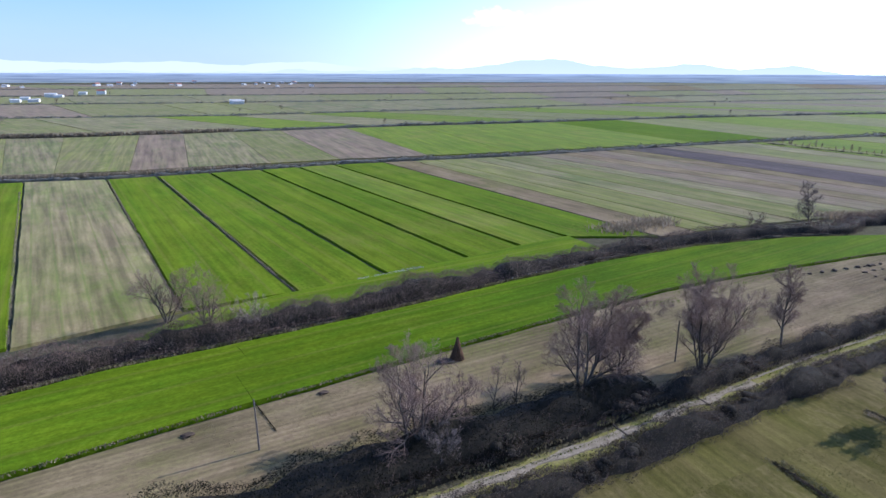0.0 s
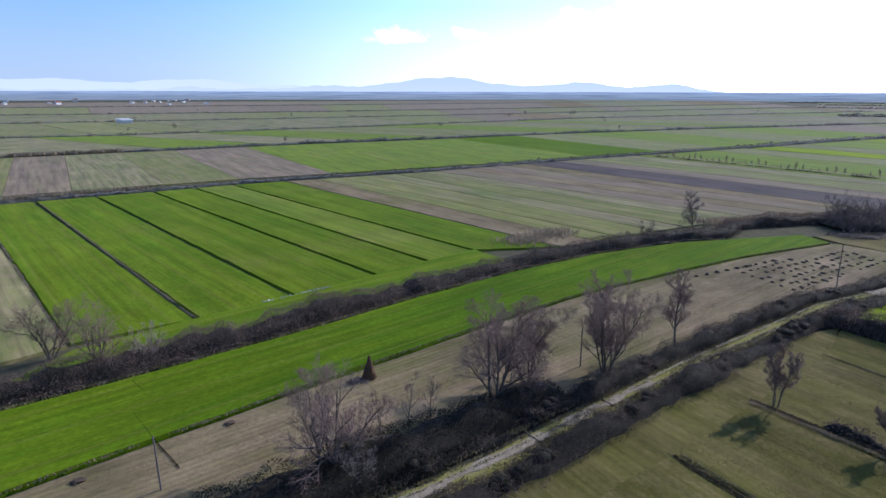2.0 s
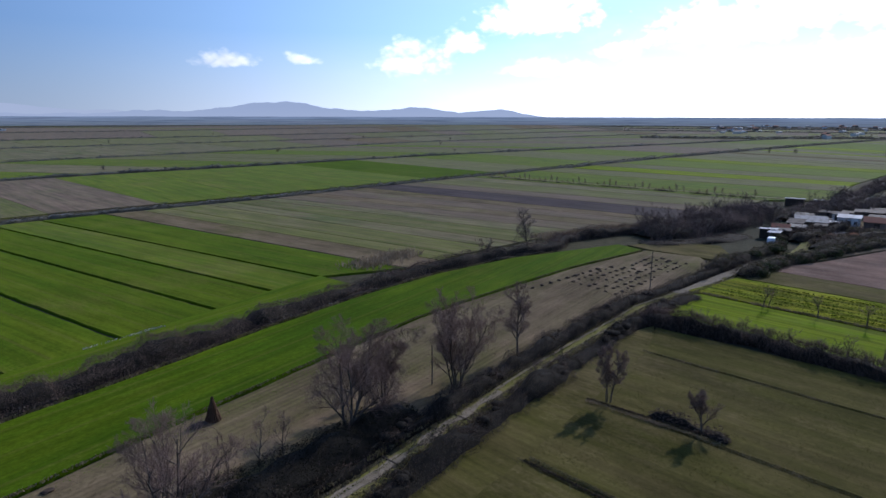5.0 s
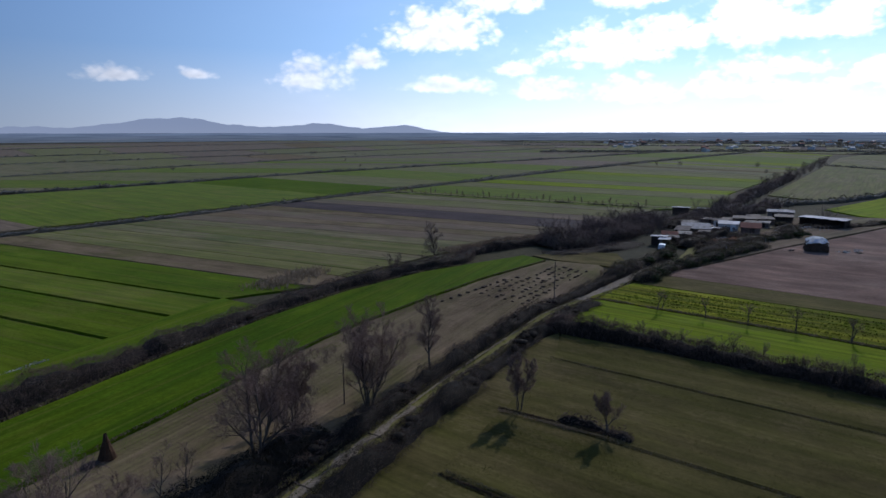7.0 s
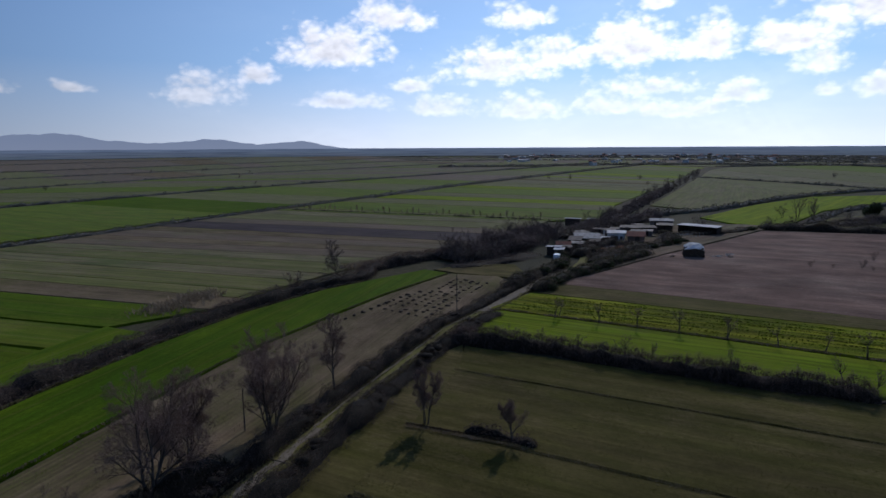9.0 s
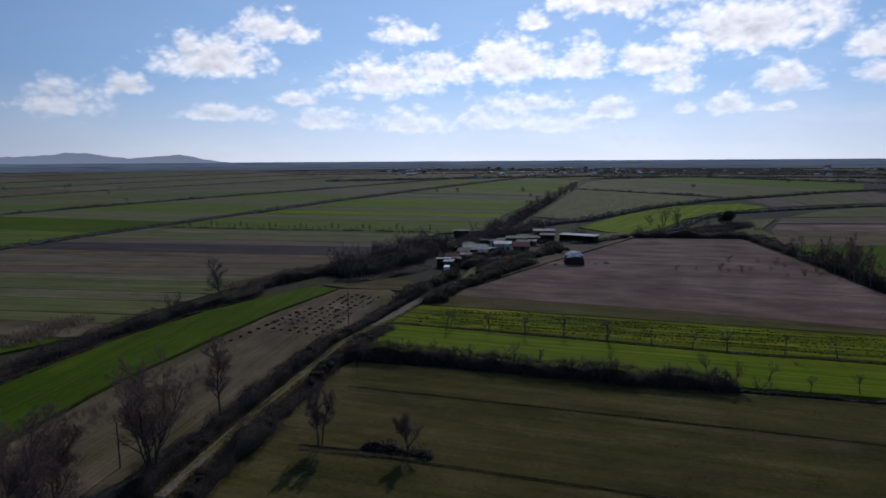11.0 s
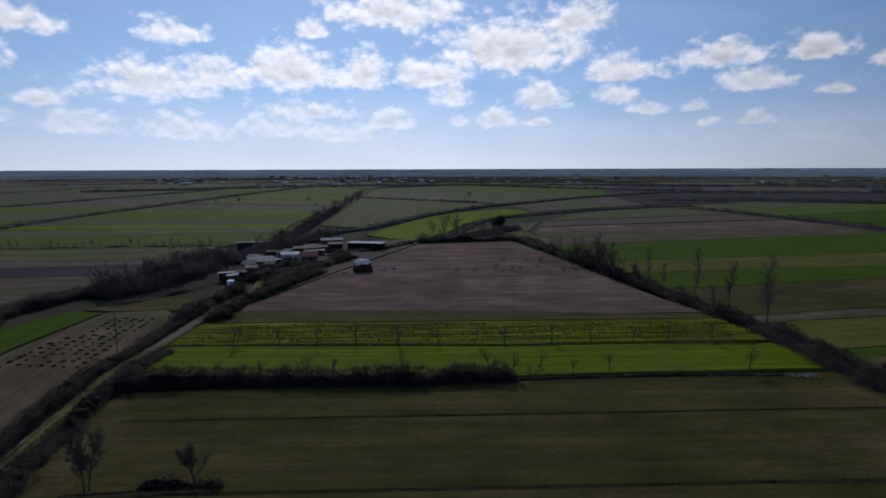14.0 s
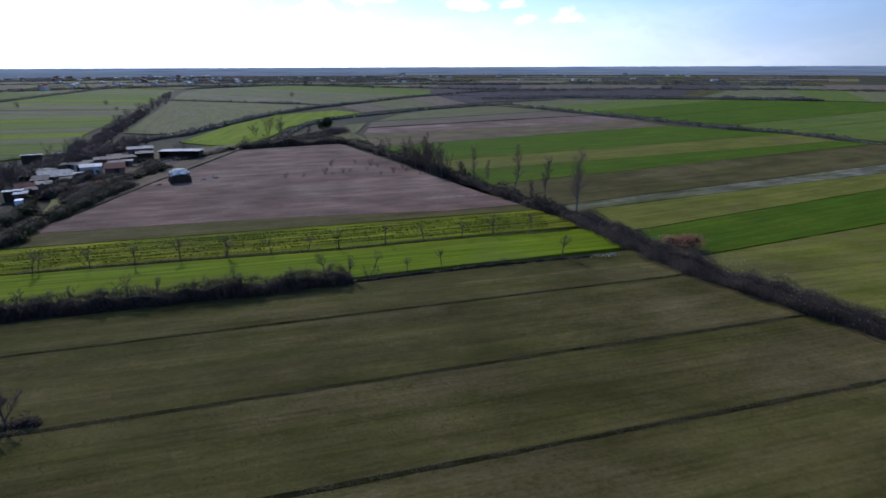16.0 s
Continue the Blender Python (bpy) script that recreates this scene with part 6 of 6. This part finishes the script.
def heap_mesh(seed):
    bm = bmesh.new()
    bmesh.ops.create_icosphere(bm, subdivisions=2, radius=1.0)
    for v_ in bm.verts:
        n_ = noise.noise(v_.co * 1.7 + Vector((seed, 0, 0))) * 0.35 + noise.noise(v_.co * 5 + Vector((0, seed, 0))) * 0.16
        v_.co = Vector((v_.co.x * (0.75 + n_), v_.co.y * (0.55 + n_), max(-0.12, v_.co.z * (0.42 + 0.5 * n_))))
    return bm_mesh("dung_mound", bm, M["dung"])


HEAPS = [heap_mesh(i * 3.3) for i in range(5)]
e1, e2 = Vector((0.93, 0.36)), Vector((-0.36, 0.93))
r_ = random.Random(9)
for i in range(8):
    for j in range(15):
        p = Vector((84.5, 93.0)) + e1 * (j * 2.55 + r_.uniform(-0.6, 0.6)) + e2 * (i * 2.3 + r_.uniform(-0.25, 0.25)) + e1 * i * 0.5
        if p.x > 122 or p.y > 108 + (p.x - 84) * 0.24 or r_.random() < 0.12:
            continue
        ob = new("dung_mound", HEAPS[r_.randrange(5)])
        s_ = r_.uniform(0.42, 0.76)
        ob.matrix_basis = pose(p.x, p.y, 0.1, 0, 0, r_.uniform(0, 360)) @ Matrix.LocRotScale(None, None, (s_ * 1.1, s_ * 1.1, s_ * 0.8))
        tagged(ob, "small dark mound of manure in a row", "mound", "manure mounds")
for i in range(9):
    p = Vector((72, 104.0)).lerp(Vector((95, 111.0)), i / 8.0)
    ob = new("dung_mound", HEAPS[i % 5])
    ob.matrix_basis = pose(p.x, p.y, 0.12, 0, 0, 40 * i) @ Matrix.Scale(0.55 + 0.1 * (i % 3), 4)
    tagged(ob, "small dark mound of manure beside wheat", "mound", "manure mounds")
# flattened dark mounds, the last at the corn stack's foot
for x, y, s_ in ((-22.6, 56.2, 0.9), (-10.2, 64.2, 0.8), (3.9, 71.7, 1.5)):
    ob = new("dung_mound", HEAPS[2])
    ob.matrix_basis = pose(x, y, 0.12, 0, 0, 25) @ Matrix.LocRotScale(None, None, (s_, s_, 0.4))
    tagged(ob, "flat dark mound lying on stubble", "mound")




def culvert(x, y, rz):
    """A dark timber bar across the lane, with a low block at each end."""
    top = new("culvert")
    top.matrix_basis = pose(x, y, 0.0, 0, 0, rz)
    bm = bmesh.new()
    box(bm, -1.05, -0.09, -0.4, 1.05, 0.09, 0.07, 0.02)
    part("slab", bm_mesh("slab", bm, M["dark_wood"]), top)
    for x0 in (-1.15, 1.0):
        bm = bmesh.new()
        box(bm, x0, -0.13, -0.4, x0 + 0.15, 0.13, 0.14, 0.02)
        part("kerb", bm_mesh("kerb", bm, M["dark_wood"]), top)
    return tagged(top, "narrow dark timber bar across the lane", "culvert", "culverts")


culvert(21.0, 55.1, 112)
culvert(32.0, 60.6, 112)


# ---- farmstead ----
def house(x, y, rz, w, d, h, roof, wall, label, kind="shed", pitch=0.12, name="shed", category="shed", over=0.35, windows=(), doors=(), open_front=False):
    """A low farm building: walls with real openings' frames, a roof with eaves; kind: shed (one slope) or gable."""
    top = new(name)
    top.matrix_basis = pose(x, y, 0.1, 0, 0, rz)
    t = 0.22
    for nm, (x0, y0, x1, y1) in (("wall", (-w / 2, d / 2 - t, w / 2, d / 2)), ("wall", (-w / 2, -d / 2 + t, -w / 2 + t, d / 2 - t)), ("wall", (w / 2 - t, -d / 2 + t, w / 2, d / 2 - t))):
        bm = bmesh.new()
        box(bm, x0, y0, -0.6, x1, y1, h)
        part(nm, bm_mesh(nm, bm, M[wall]), top)
    if open_front:
        n = max(2, int(w / 4))
        for i in range(n + 1):
            px_ = -w / 2 + 0.15 + (w - 0.3) * i / n
            bm = bmesh.new()
            box(bm, px_ - 0.12, -d / 2, -0.6, px_ + 0.12, -d / 2 + 0.24, h)
            part("post", bm_mesh("post", bm, M["dark_wood"]), top)
    else:
        cuts = sorted([(c, ww, 0.9, 2.0) for c, ww in windows] + [(c, ww, -0.6, 2.05) for c, ww in doors])
        cur = -w / 2
        pieces = []
        for c, ww, z0, z1 in cuts:
            pieces.append((cur, -0.6, c - ww / 2, h))
            if z0 > 0:
                pieces.append((c - ww / 2, -0.6, c + ww / 2, z0))
            pieces.append((c - ww / 2, z1, c + ww / 2, h))
            cur = c + ww / 2
        pieces.append((cur, -0.6, w / 2, h))
        for x0, z0, x1, z1 in pieces:
            bm = bmesh.new()
            box(bm, x0, -d / 2, z0, x1, -d / 2 + t, z1)
            part("wall", bm_mesh("wall", bm, M[wall]), top)
        for c, ww in windows:
            bm = bmesh.new()
            for a, b, c0, e in ((-ww / 2, -ww / 2 + 0.07, 0.9, 2.0), (ww / 2 - 0.07, ww / 2, 0.9, 2.0), (-0.03, 0.03, 0.97, 1.93)):
                box(bm, c + a, -d / 2 + 0.06, c0, c + b, -d / 2 + 0.12, e)
            box(bm, c - ww / 2 + 0.07, -d / 2 + 0.06, 0.9, c + ww / 2 - 0.07, -d / 2 + 0.12, 0.97)
            box(bm, c - ww / 2 + 0.07, -d / 2 + 0.06, 1.93, c + ww / 2 - 0.07, -d / 2 + 0.12, 2.0)
            win = part("window", bm_mesh("window", bm, M["white_paint"]), top)
            bm = bmesh.new()
            box(bm, c - ww / 2 + 0.07, -d / 2 + 0.13, 0.97, c + ww / 2 - 0.07, -d / 2 + 0.14, 1.93)
            part("pane", bm_mesh("pane", bm, M["glass"]), win)
        for c, ww in doors:
            bm = bmesh.new()
            box(bm, c - ww / 2 + 0.02, -d / 2 + 0.08, -0.1, c + ww / 2 - 0.02, -d / 2 + 0.14, 2.02, 0.01)
            part("door", bm_mesh("door", bm, M["dark_wood"]), top)
    bm = bmesh.new()
    o = over
    if kind == "gable":
        rise = d / 2 * pitch
        ridge = [(-w / 2 - o, 0, h + rise), (w / 2 + o, 0, h + rise)]
        for s_ in (-1, 1):
            eave = [(-w / 2 - o, s_ * (d / 2 + o), h - o * pitch), (w / 2 + o, s_ * (d / 2 + o), h - o * pitch)]
            vs = [bm.verts.new(q) for q in (eave[0], eave[1], ridge[1], ridge[0])]
            bm.faces.new(vs if s_ < 0 else vs[::-1])
        bmesh.ops.remove_doubles(bm, verts=bm.verts[:], dist=0.01)
        bmesh.ops.solidify(bm, geom=bm.faces[:], thickness=0.12)
        part("roof", bm_mesh("roof", bm, M[roof]), top)
        for sx_ in (-w / 2, w / 2 - t):
            bm = bmesh.new()
            vs = [bm.verts.new(q) for q in ((sx_, -d / 2 + t, h), (sx_, d / 2 - t, h), (sx_, 0, h + rise - 0.12), (sx_ + t, -d / 2 + t, h), (sx_ + t, d / 2 - t, h), (sx_ + t, 0, h + rise - 0.12))]
            for q in ((0, 2, 1), (3, 4, 5), (0, 3, 5, 2), (2, 5, 4, 1)):
                bm.faces.new([vs[k__] for k__ in q])
            part("gable", bm_mesh("gable", bm, M[wall]), top)
    else:
        rise = -d * pitch * 0.5
        n = max(2, int((w + 2 * o) / 1.8))
        for i in range(n):
            bm = bmesh.new()
            x0, x1 = -w / 2 - o + (w + 2 * o) * i / n, -w / 2 - o + (w + 2 * o) * (i + 1) / n + 0.06
            lift = 0.05 * (i % 2) + rnd.uniform(0, 0.04)
            y0, y1 = -d / 2 - o - rnd.uniform(0, 0.25), d / 2 + o + rnd.uniform(0, 0.25)
            vs = [(x0, y0, h + 0.12 + lift), (x1, y0, h + 0.12 + lift), (x1, y1, h + 0.12 + rise + lift), (x0, y1, h + 0.12 + rise + lift)]
            vs = [bm.verts.new(q) for q in vs] + [bm.verts.new((q[0], q[1], q[2] - 0.07)) for q in vs]
            for q in ((0, 1, 2, 3), (4, 7, 6, 5), (0, 4, 5, 1), (1, 5, 6, 2), (2, 6, 7, 3), (3, 7, 4, 0)):
                bm.faces.new([vs[k__] for k__ in q])
            part("roof_sheet", bm_mesh("roof_sheet", bm, M[roof]), top)
    return tagged(top, label, category, "farm buildings")


FACE = -62.0  # the yard's fronts look back towards the lane
house(207, 121.5, FACE, 6.2, 5.0, 3.0, "sheet", "plaster", "low white plastered farmhouse with a flat pale roof", pitch=-0.16, name="house", category="house", windows=((-1.9, 1.0), (1.9, 1.0)), doors=((0.2, 1.0),))
house(210, 115.0, FACE, 6.0, 6.0, 2.5, "tile", "mud", "brown shed with a red tiled roof", "gable", 0.42, doors=((0.5, 1.6),))
house(196, 127.0, FACE + 8, 9.0, 7.0, 1.8, "sheet_m", "block", "low shed under grey corrugated sheets", pitch=-0.3, open_front=True)
house(187, 126, FACE - 6, 4.2, 3.6, 2.0, "sheet_d", "dark_wood", "small dark lean-to under grey sheets", pitch=-0.5, doors=((0, 1.2),))
house(177, 124, FACE + 5, 4.6, 4.0, 1.9, "tile", "mud", "small brown shed with a red tiled roof", "gable", 0.42, doors=((-0.6, 1.2),))
house(168, 121.5, FACE, 4.2, 3.4, 2.3, "sheet", "dark_wood", "small grey shed with a white flat roof", doors=((0.6, 1.4),))
house(250, 109, -86, 15.5, 5.5, 2.7, "sheet", "dark_wood", "long dark livestock shed with a white sheet roof", pitch=-0.05, open_front=True)
house(259, 130, FACE, 9.5, 5.5, 2.5, "sheet_m", "block", "wide grey shed with pale sheet roof", pitch=-0.14, doors=((-2, 2.0),))
house(244, 121, FACE, 6, 5.0, 2.6, "sheet_d", "block", "grey barn with a pale sheet roof", pitch=-0.12, open_front=True)
house(229, 128, FACE, 8, 5.0, 2.4, "sheet_d", "mud", "low brown shed with a dark sheet roof", pitch=-0.15, doors=((0, 2.0),))
house(238, 162, FACE, 6.5, 4.0, 2.7, "sheet", "dark_wood", "dark shed with a white flat roof at the field's edge", doors=((0, 1.8),))
house(246, 157, FACE, 3.6, 3.2, 2.2, "sheet", "block", "small block shed with a white roof", doors=((0, 1.2),))
house(216, 130, FACE, 4.4, 3.6, 2.4, "sheet_d", "plaster", "small white outbuilding with a grey roof", pitch=-0.15, windows=((1.0, 0.9),), doors=((-1.0, 0.9),))

# small lean-tos and hutches crowded between the larger buildings
r_ = random.Random(63)
for i, (x, y, w_, d_) in enumerate([(182, 122, 4.0, 3.4), (191, 120.5, 3.0, 2.6), (203, 128, 4.4, 3.6), (213, 124, 4.0, 3.2), (222, 121, 5.0, 3.6), (228, 120, 3.4, 3.0), (236, 124, 5.5, 4.0), (173, 120, 3.2, 2.8), (166, 118, 2.8, 2.4), (218, 135, 6.0, 3.8), (206, 136, 5.0, 3.4), (250, 124, 5.0, 3.6), (240, 131, 4.6, 3.6), (200, 122, 2.8, 2.4), (226, 133, 4.0, 3.2)]):
    house(x, y, FACE + r_.uniform(-18, 18), w_, d_, r_.uniform(1.5, 2.1), ("sheet_g", "sheet_d", "sheet_d", "sheet", "sheet_d")[i % 5], ("mud", "dark_wood", "block")[i % 3], "small ramshackle lean-to with a rusty sheet roof", pitch=-r_.uniform(0.08, 0.25), doors=((0.0, 0.9),))
tufts("rubble", [(222, 110), (232, 112), (240, 108)], 2.2, 260, "pale rubble and plastic lying behind the yard", "trash", 631, 0.55, 0.2)
tufts("rubble", [(196, 81), (202, 78.5), (206, 79)], 1.4, 110, "pale scraps beside the hay stack", "trash", 632, 0.5, 0.15)
tufts("rubble", [(170, 1), (171.5, -4), (173, -9)], 1.6, 90, "pale rubble at the ploughed field's corner", "trash", 634, 0.4, 0.1)
tufts("rubble", [(114, -27), (115, -31)], 1.4, 70, "pale rubble beside the meadow hedge", "trash", 635, 0.4, 0.1)
tufts("rubble", [(178, 113), (190, 114), (200, 113)], 2.0, 110, "pale scraps lying among the scrub", "trash", 633, 0.5, 0.3)

# the great hay stack under its tarpaulin
top = new("hay_stack")
top.matrix_basis = pose(194.5, 86.2, 0.1, 0, 0, -62) @ Matrix.Scale(0.8, 4)


def hay_block():
    """A slumped block of hay with a rounded, uneven back."""
    bm = bmesh.new()
    bmesh.ops.create_cube(bm, size=1.0)
    bmesh.ops.subdivide_edges(bm, edges=bm.edges[:], cuts=9, use_grid_fill=True)
    for v_ in bm.verts:
        p = v_.co.copy()
        up = p.z + 0.5
        lump = noise.noise(p * 4) * 0.2 + noise.noise(p * 11) * 0.07
        round_ = 1 - 0.22 * up ** 2 * (abs(p.x) * 2) ** 3 - 0.10 * up ** 2 * (abs(p.y) * 2) ** 2 - 0.34 * up ** 2 * max(0.0, 0.3 - p.y)
        v_.co = Vector((p.x * 7.6 * (1 + lump) * (1 - 0.16 * up ** 2), p.y * 5.8 * (1 + lump), up * 5.3 * round_ + lump * up))
    bm.normal_update()
    return bm


part("hay", bm_mesh("hay", hay_block(), M["hay"]), top)
bm = hay_block()
off = [f for f in bm.faces if f.normal.z < 0.45 or f.calc_center_median().z + 1.4 * noise.noise(f.calc_center_median() * 0.6) < 3.1]
bmesh.ops.delete(bm, geom=off, context="FACES")
for v_ in bm.verts:
    v_.co += v_.normal * 0.06
bmesh.ops.solidify(bm, geom=bm.faces[:], thickness=0.04)
part("tarpaulin", bm_mesh("tarpaulin", bm, M["tarp"]), top, "torn white tarpaulin")
tagged(top, "great dark hay stack under a white tarpaulin", "haystack")


def sheet_pile(x, y, seed, label, material="sheet_d"):
    r0 = random.Random(seed)
    top = new("scrap_pile")
    top.matrix_basis = pose(x, y, 0.12, 0, 0, r0.uniform(0, 180)) @ Matrix.Scale(0.6, 4)
    for i in range(r0.randint(4, 7)):
        bm = bmesh.new()
        w, d = r0.uniform(0.8, 2.2), r0.uniform(0.5, 1.2)
        box(bm, -w / 2, -d / 2, 0, w / 2, d / 2, r0.uniform(0.08, 0.5), 0.02)
        part("board", bm_mesh("board", bm, M[r0.choice(["sheet_d", "dark_wood", material])]), top, m=pose(r0.uniform(-2, 2), r0.uniform(-1.2, 1.2), 0.0, r0.uniform(-4, 4), r0.uniform(-4, 4), r0.uniform(0, 180)))
    return tagged(top, label, "scrap", "yard clutter")


for i, (x, y) in enumerate([(199, 80), (201, 77.5), (189, 91), (222, 112), (228, 112), (233, 113), (226, 117), (184, 120), (190, 116), (172, 116), (216, 108), (205, 106)]):
    sheet_pile(x, y, 200 + i, "scattered boards and sheets lying in the farmyard", "sheet" if i % 3 == 0 else "sheet_d")


def fence(x0, y0, x1, y1, n, label):
    top = new("fence")
    top.matrix_basis = pose(x0, y0, 0.05)
    dx, dy = x1 - x0, y1 - y0
    for i in range(n + 1):
        bm = bmesh.new()
        box(bm, -0.06, -0.06, -0.5, 0.06, 0.06, 1.5, 0.01)
        part("post", bm_mesh("post", bm, M["concrete"]), top, m=pose(dx * i / n, dy * i / n, 0, rnd.uniform(-2, 2), rnd.uniform(-2, 2), 0))
    for z in (0.5, 0.95, 1.35):
        v, f = tubes([(Vector((0, 0, z)), Vector((dx, dy, z)), 0.015, 0.015, 0)], 3)
        part("rail", mesh_of("rail", v, f, M["pole"]), top)
    return tagged(top, label, "fence")


fence(226, 108, 240, 103, 8, "pale post fence at the farmyard's edge")
fence(172, 101, 200, 103, 10, "pale post fence beside the yard bushes")


def van(x, y, rz):
    top = new("van")
    top.matrix_basis = pose(x, y, 0.1, 0, 0, rz)
    bm = bmesh.new()
    prof = [(-2.3, 0.45), (2.3, 0.45), (2.35, 1.0), (1.5, 1.15), (1.0, 1.95), (-2.2, 2.0), (-2.35, 1.0)]
    l = [bm.verts.new((px_, -0.9, pz)) for px_, pz in prof]
    r0 = [bm.verts.new((px_, 0.9, pz)) for px_, pz in prof]
    bm.faces.new(l)
    bm.faces.new(r0[::-1])
    n = len(prof)
    for i in range(n):
        bm.faces.new((l[i], r0[i], r0[(i + 1) % n], l[(i + 1) % n]))
    bmesh.ops.recalc_face_normals(bm, faces=bm.faces)
    bmesh.ops.bevel(bm, geom=bm.edges[:], offset=0.08, segments=2, affect="EDGES")
    part("body", bm_mesh("body", bm, M["white_paint"]), top)
    for wx in (-1.45, 1.45):
        for wy in (-0.85, 0.85):
            bm = bmesh.new()
            bmesh.ops.create_cone(bm, cap_ends=True, segments=16, radius1=0.36, radius2=0.36, depth=0.22, matrix=Matrix.Translation((wx, wy, 0.36)) @ Matrix.Rotation(math.pi / 2, 4, "X"))
            part("wheel", bm_mesh("wheel", bm, M["tyre"]), top)
    for wy in (-0.915, 0.915):
        bm = bmesh.new()
        box(bm, -1.2, wy - 0.006, 1.25, 0.95, wy + 0.006, 1.75)
        part("side_window", bm_mesh("side_window", bm, M["glass"]), top)
    return tagged(top, "small white van parked beside the farm track", "van")


van(158, 113, 30)

# scrub and bare trees between the buildings
r_ = random.Random(41)
for i, (x, y) in enumerate([(172, 117), (178, 118), (184, 114), (190, 110), (196, 112), (202, 111), (206, 108), (213, 107), (219, 106), (182, 131), (192, 136), (203, 135), (212, 137), (222, 139), (233, 140), (243, 141), (255, 143), (266, 146), (276, 140), (270, 120), (264, 112), (236, 133), (250, 136), (226, 148), (234, 152), (252, 164), (262, 160), (285, 150), (295, 160), (300, 148), (212, 150), (200, 150)]):
    copy_thing(COPSE[i % 3], pose(x + r_.uniform(-1, 1), y + r_.uniform(-1, 1), FLOOR, 0, 0, 53 * i) @ Matrix.Scale(r_.uniform(0.45, 0.75) if i < 9 else r_.uniform(0.7, 1.2), 4))
for i, (x, y, r0, h0, lf) in enumerate([(181, 111, 2.0, 2.2, "rust"), (187, 108, 2.2, 2.4, "rust"), (195, 106, 2.0, 2.0, "rust"), (201, 104, 2.4, 2.2, "evergreen"), (209, 103, 2.4, 2.2, "evergreen"), (216, 102, 2.6, 2.4, "evergreen"), (223, 103, 2.2, 1.8, "evergreen"), (273, 97, 2.6, 2.2, "evergreen")]):
    bush(x, y, r0, h0, "unkempt farmyard bush with " + ("russet" if lf == "rust" else "dark green") + " leaves", lf, 90 + i, 1000, 0.36, group="yard bushes")

for i, (x, y, r0, h0) in enumerate([(176, 110, 2.6, 3.2), (184, 105.5, 2.4, 2.6), (193, 112, 2.6, 3.0), (200, 109, 2.4, 2.8), (213, 104, 2.8, 3.0), (228, 109, 2.6, 2.6), (170, 108, 2.4, 2.6), (164, 116, 2.4, 2.8), (190, 122, 2.2, 2.6), (202, 120, 2.0, 2.8), (219, 120, 2.4, 3.2), (236, 118, 2.4, 2.8), (222, 124, 2.2, 3.0)]):
    bush(x, y, r0, h0, "unkempt dark scrub bush between farm buildings", "yard_leaf", 130 + i, 900, 0.38, group="yard bushes")

# ---- distant village and farms ----
FAR = []
for i, (rf, wl) in enumerate([("tile", "plaster"), ("sheet", "plaster"), ("sheet", "plaster"), ("tile", "block")]):
    FAR.append(house(1000 + 30 * i, 640 + 20 * i, 20 * i, 13, 9, (5.8, 4.2, 3.6, 6.4)[i], rf, wl, "distant village house among trees", "gable", (0.45, 0.2, 0.2, 0.4)[i], "house", "house", 0.5))
    FAR[-1]["group"] = "distant houses"
r_ = random.Random(77)
for i in range(130):
    az_ = r_.uniform(49, 73) if r_.random() < 0.75 else r_.uniform(73, 112)
    dist = r_.uniform(1400, 1700) if i % 4 == 0 else r_.uniform(1700, 2560)
    copy_thing(FAR[(1, 1, 2, 0, 1, 3)[i % 6]], pose(dist * math.sin(radians(az_)), dist * math.cos(radians(az_)), 0, 0, 0, r_.uniform(0, 360)) @ Matrix.Scale(r_.uniform(0.7, 1.25), 4))
for x, y, k_, s_ in ((-471, 790, 1, 0.8), (-455, 800, 2, 0.9), (-500, 860, 1, 0.8), (-522, 962, 1, 1.1), (-505, 950, 2, 0.9), (-508, 1086, 0, 1.0), (-530, 1070, 1, 0.9), (-203, 756, 1, 1.0), (-198, 752, 2, 0.9)):
    copy_thing(FAR[k_], pose(x, y, 0, 0, 0, 15) @ Matrix.Scale(s_, 4))
for i in range(28):
    az_ = r_.uniform(-36, -8)
    dist = r_.uniform(1700, 2550)
    copy_thing(FAR[i % 2], pose(dist * math.sin(radians(az_)), dist * math.cos(radians(az_)), 0, 0, 0, r_.uniform(0, 360)) @ Matrix.Scale(r_.uniform(0.7, 1.1), 4))
for i in range(44):
    az_ = r_.uniform(-34, 100)
    dist = r_.uniform(420, 1350)
    if 20 < az_ < 75 and dist < 560:
        continue
    copy_thing(FARTREE, pose(dist * math.sin(radians(az_)), dist * math.cos(radians(az_)), FLOOR, 0, 0, 77 * i) @ Matrix.Scale(r_.uniform(0.6, 1.3), 4))
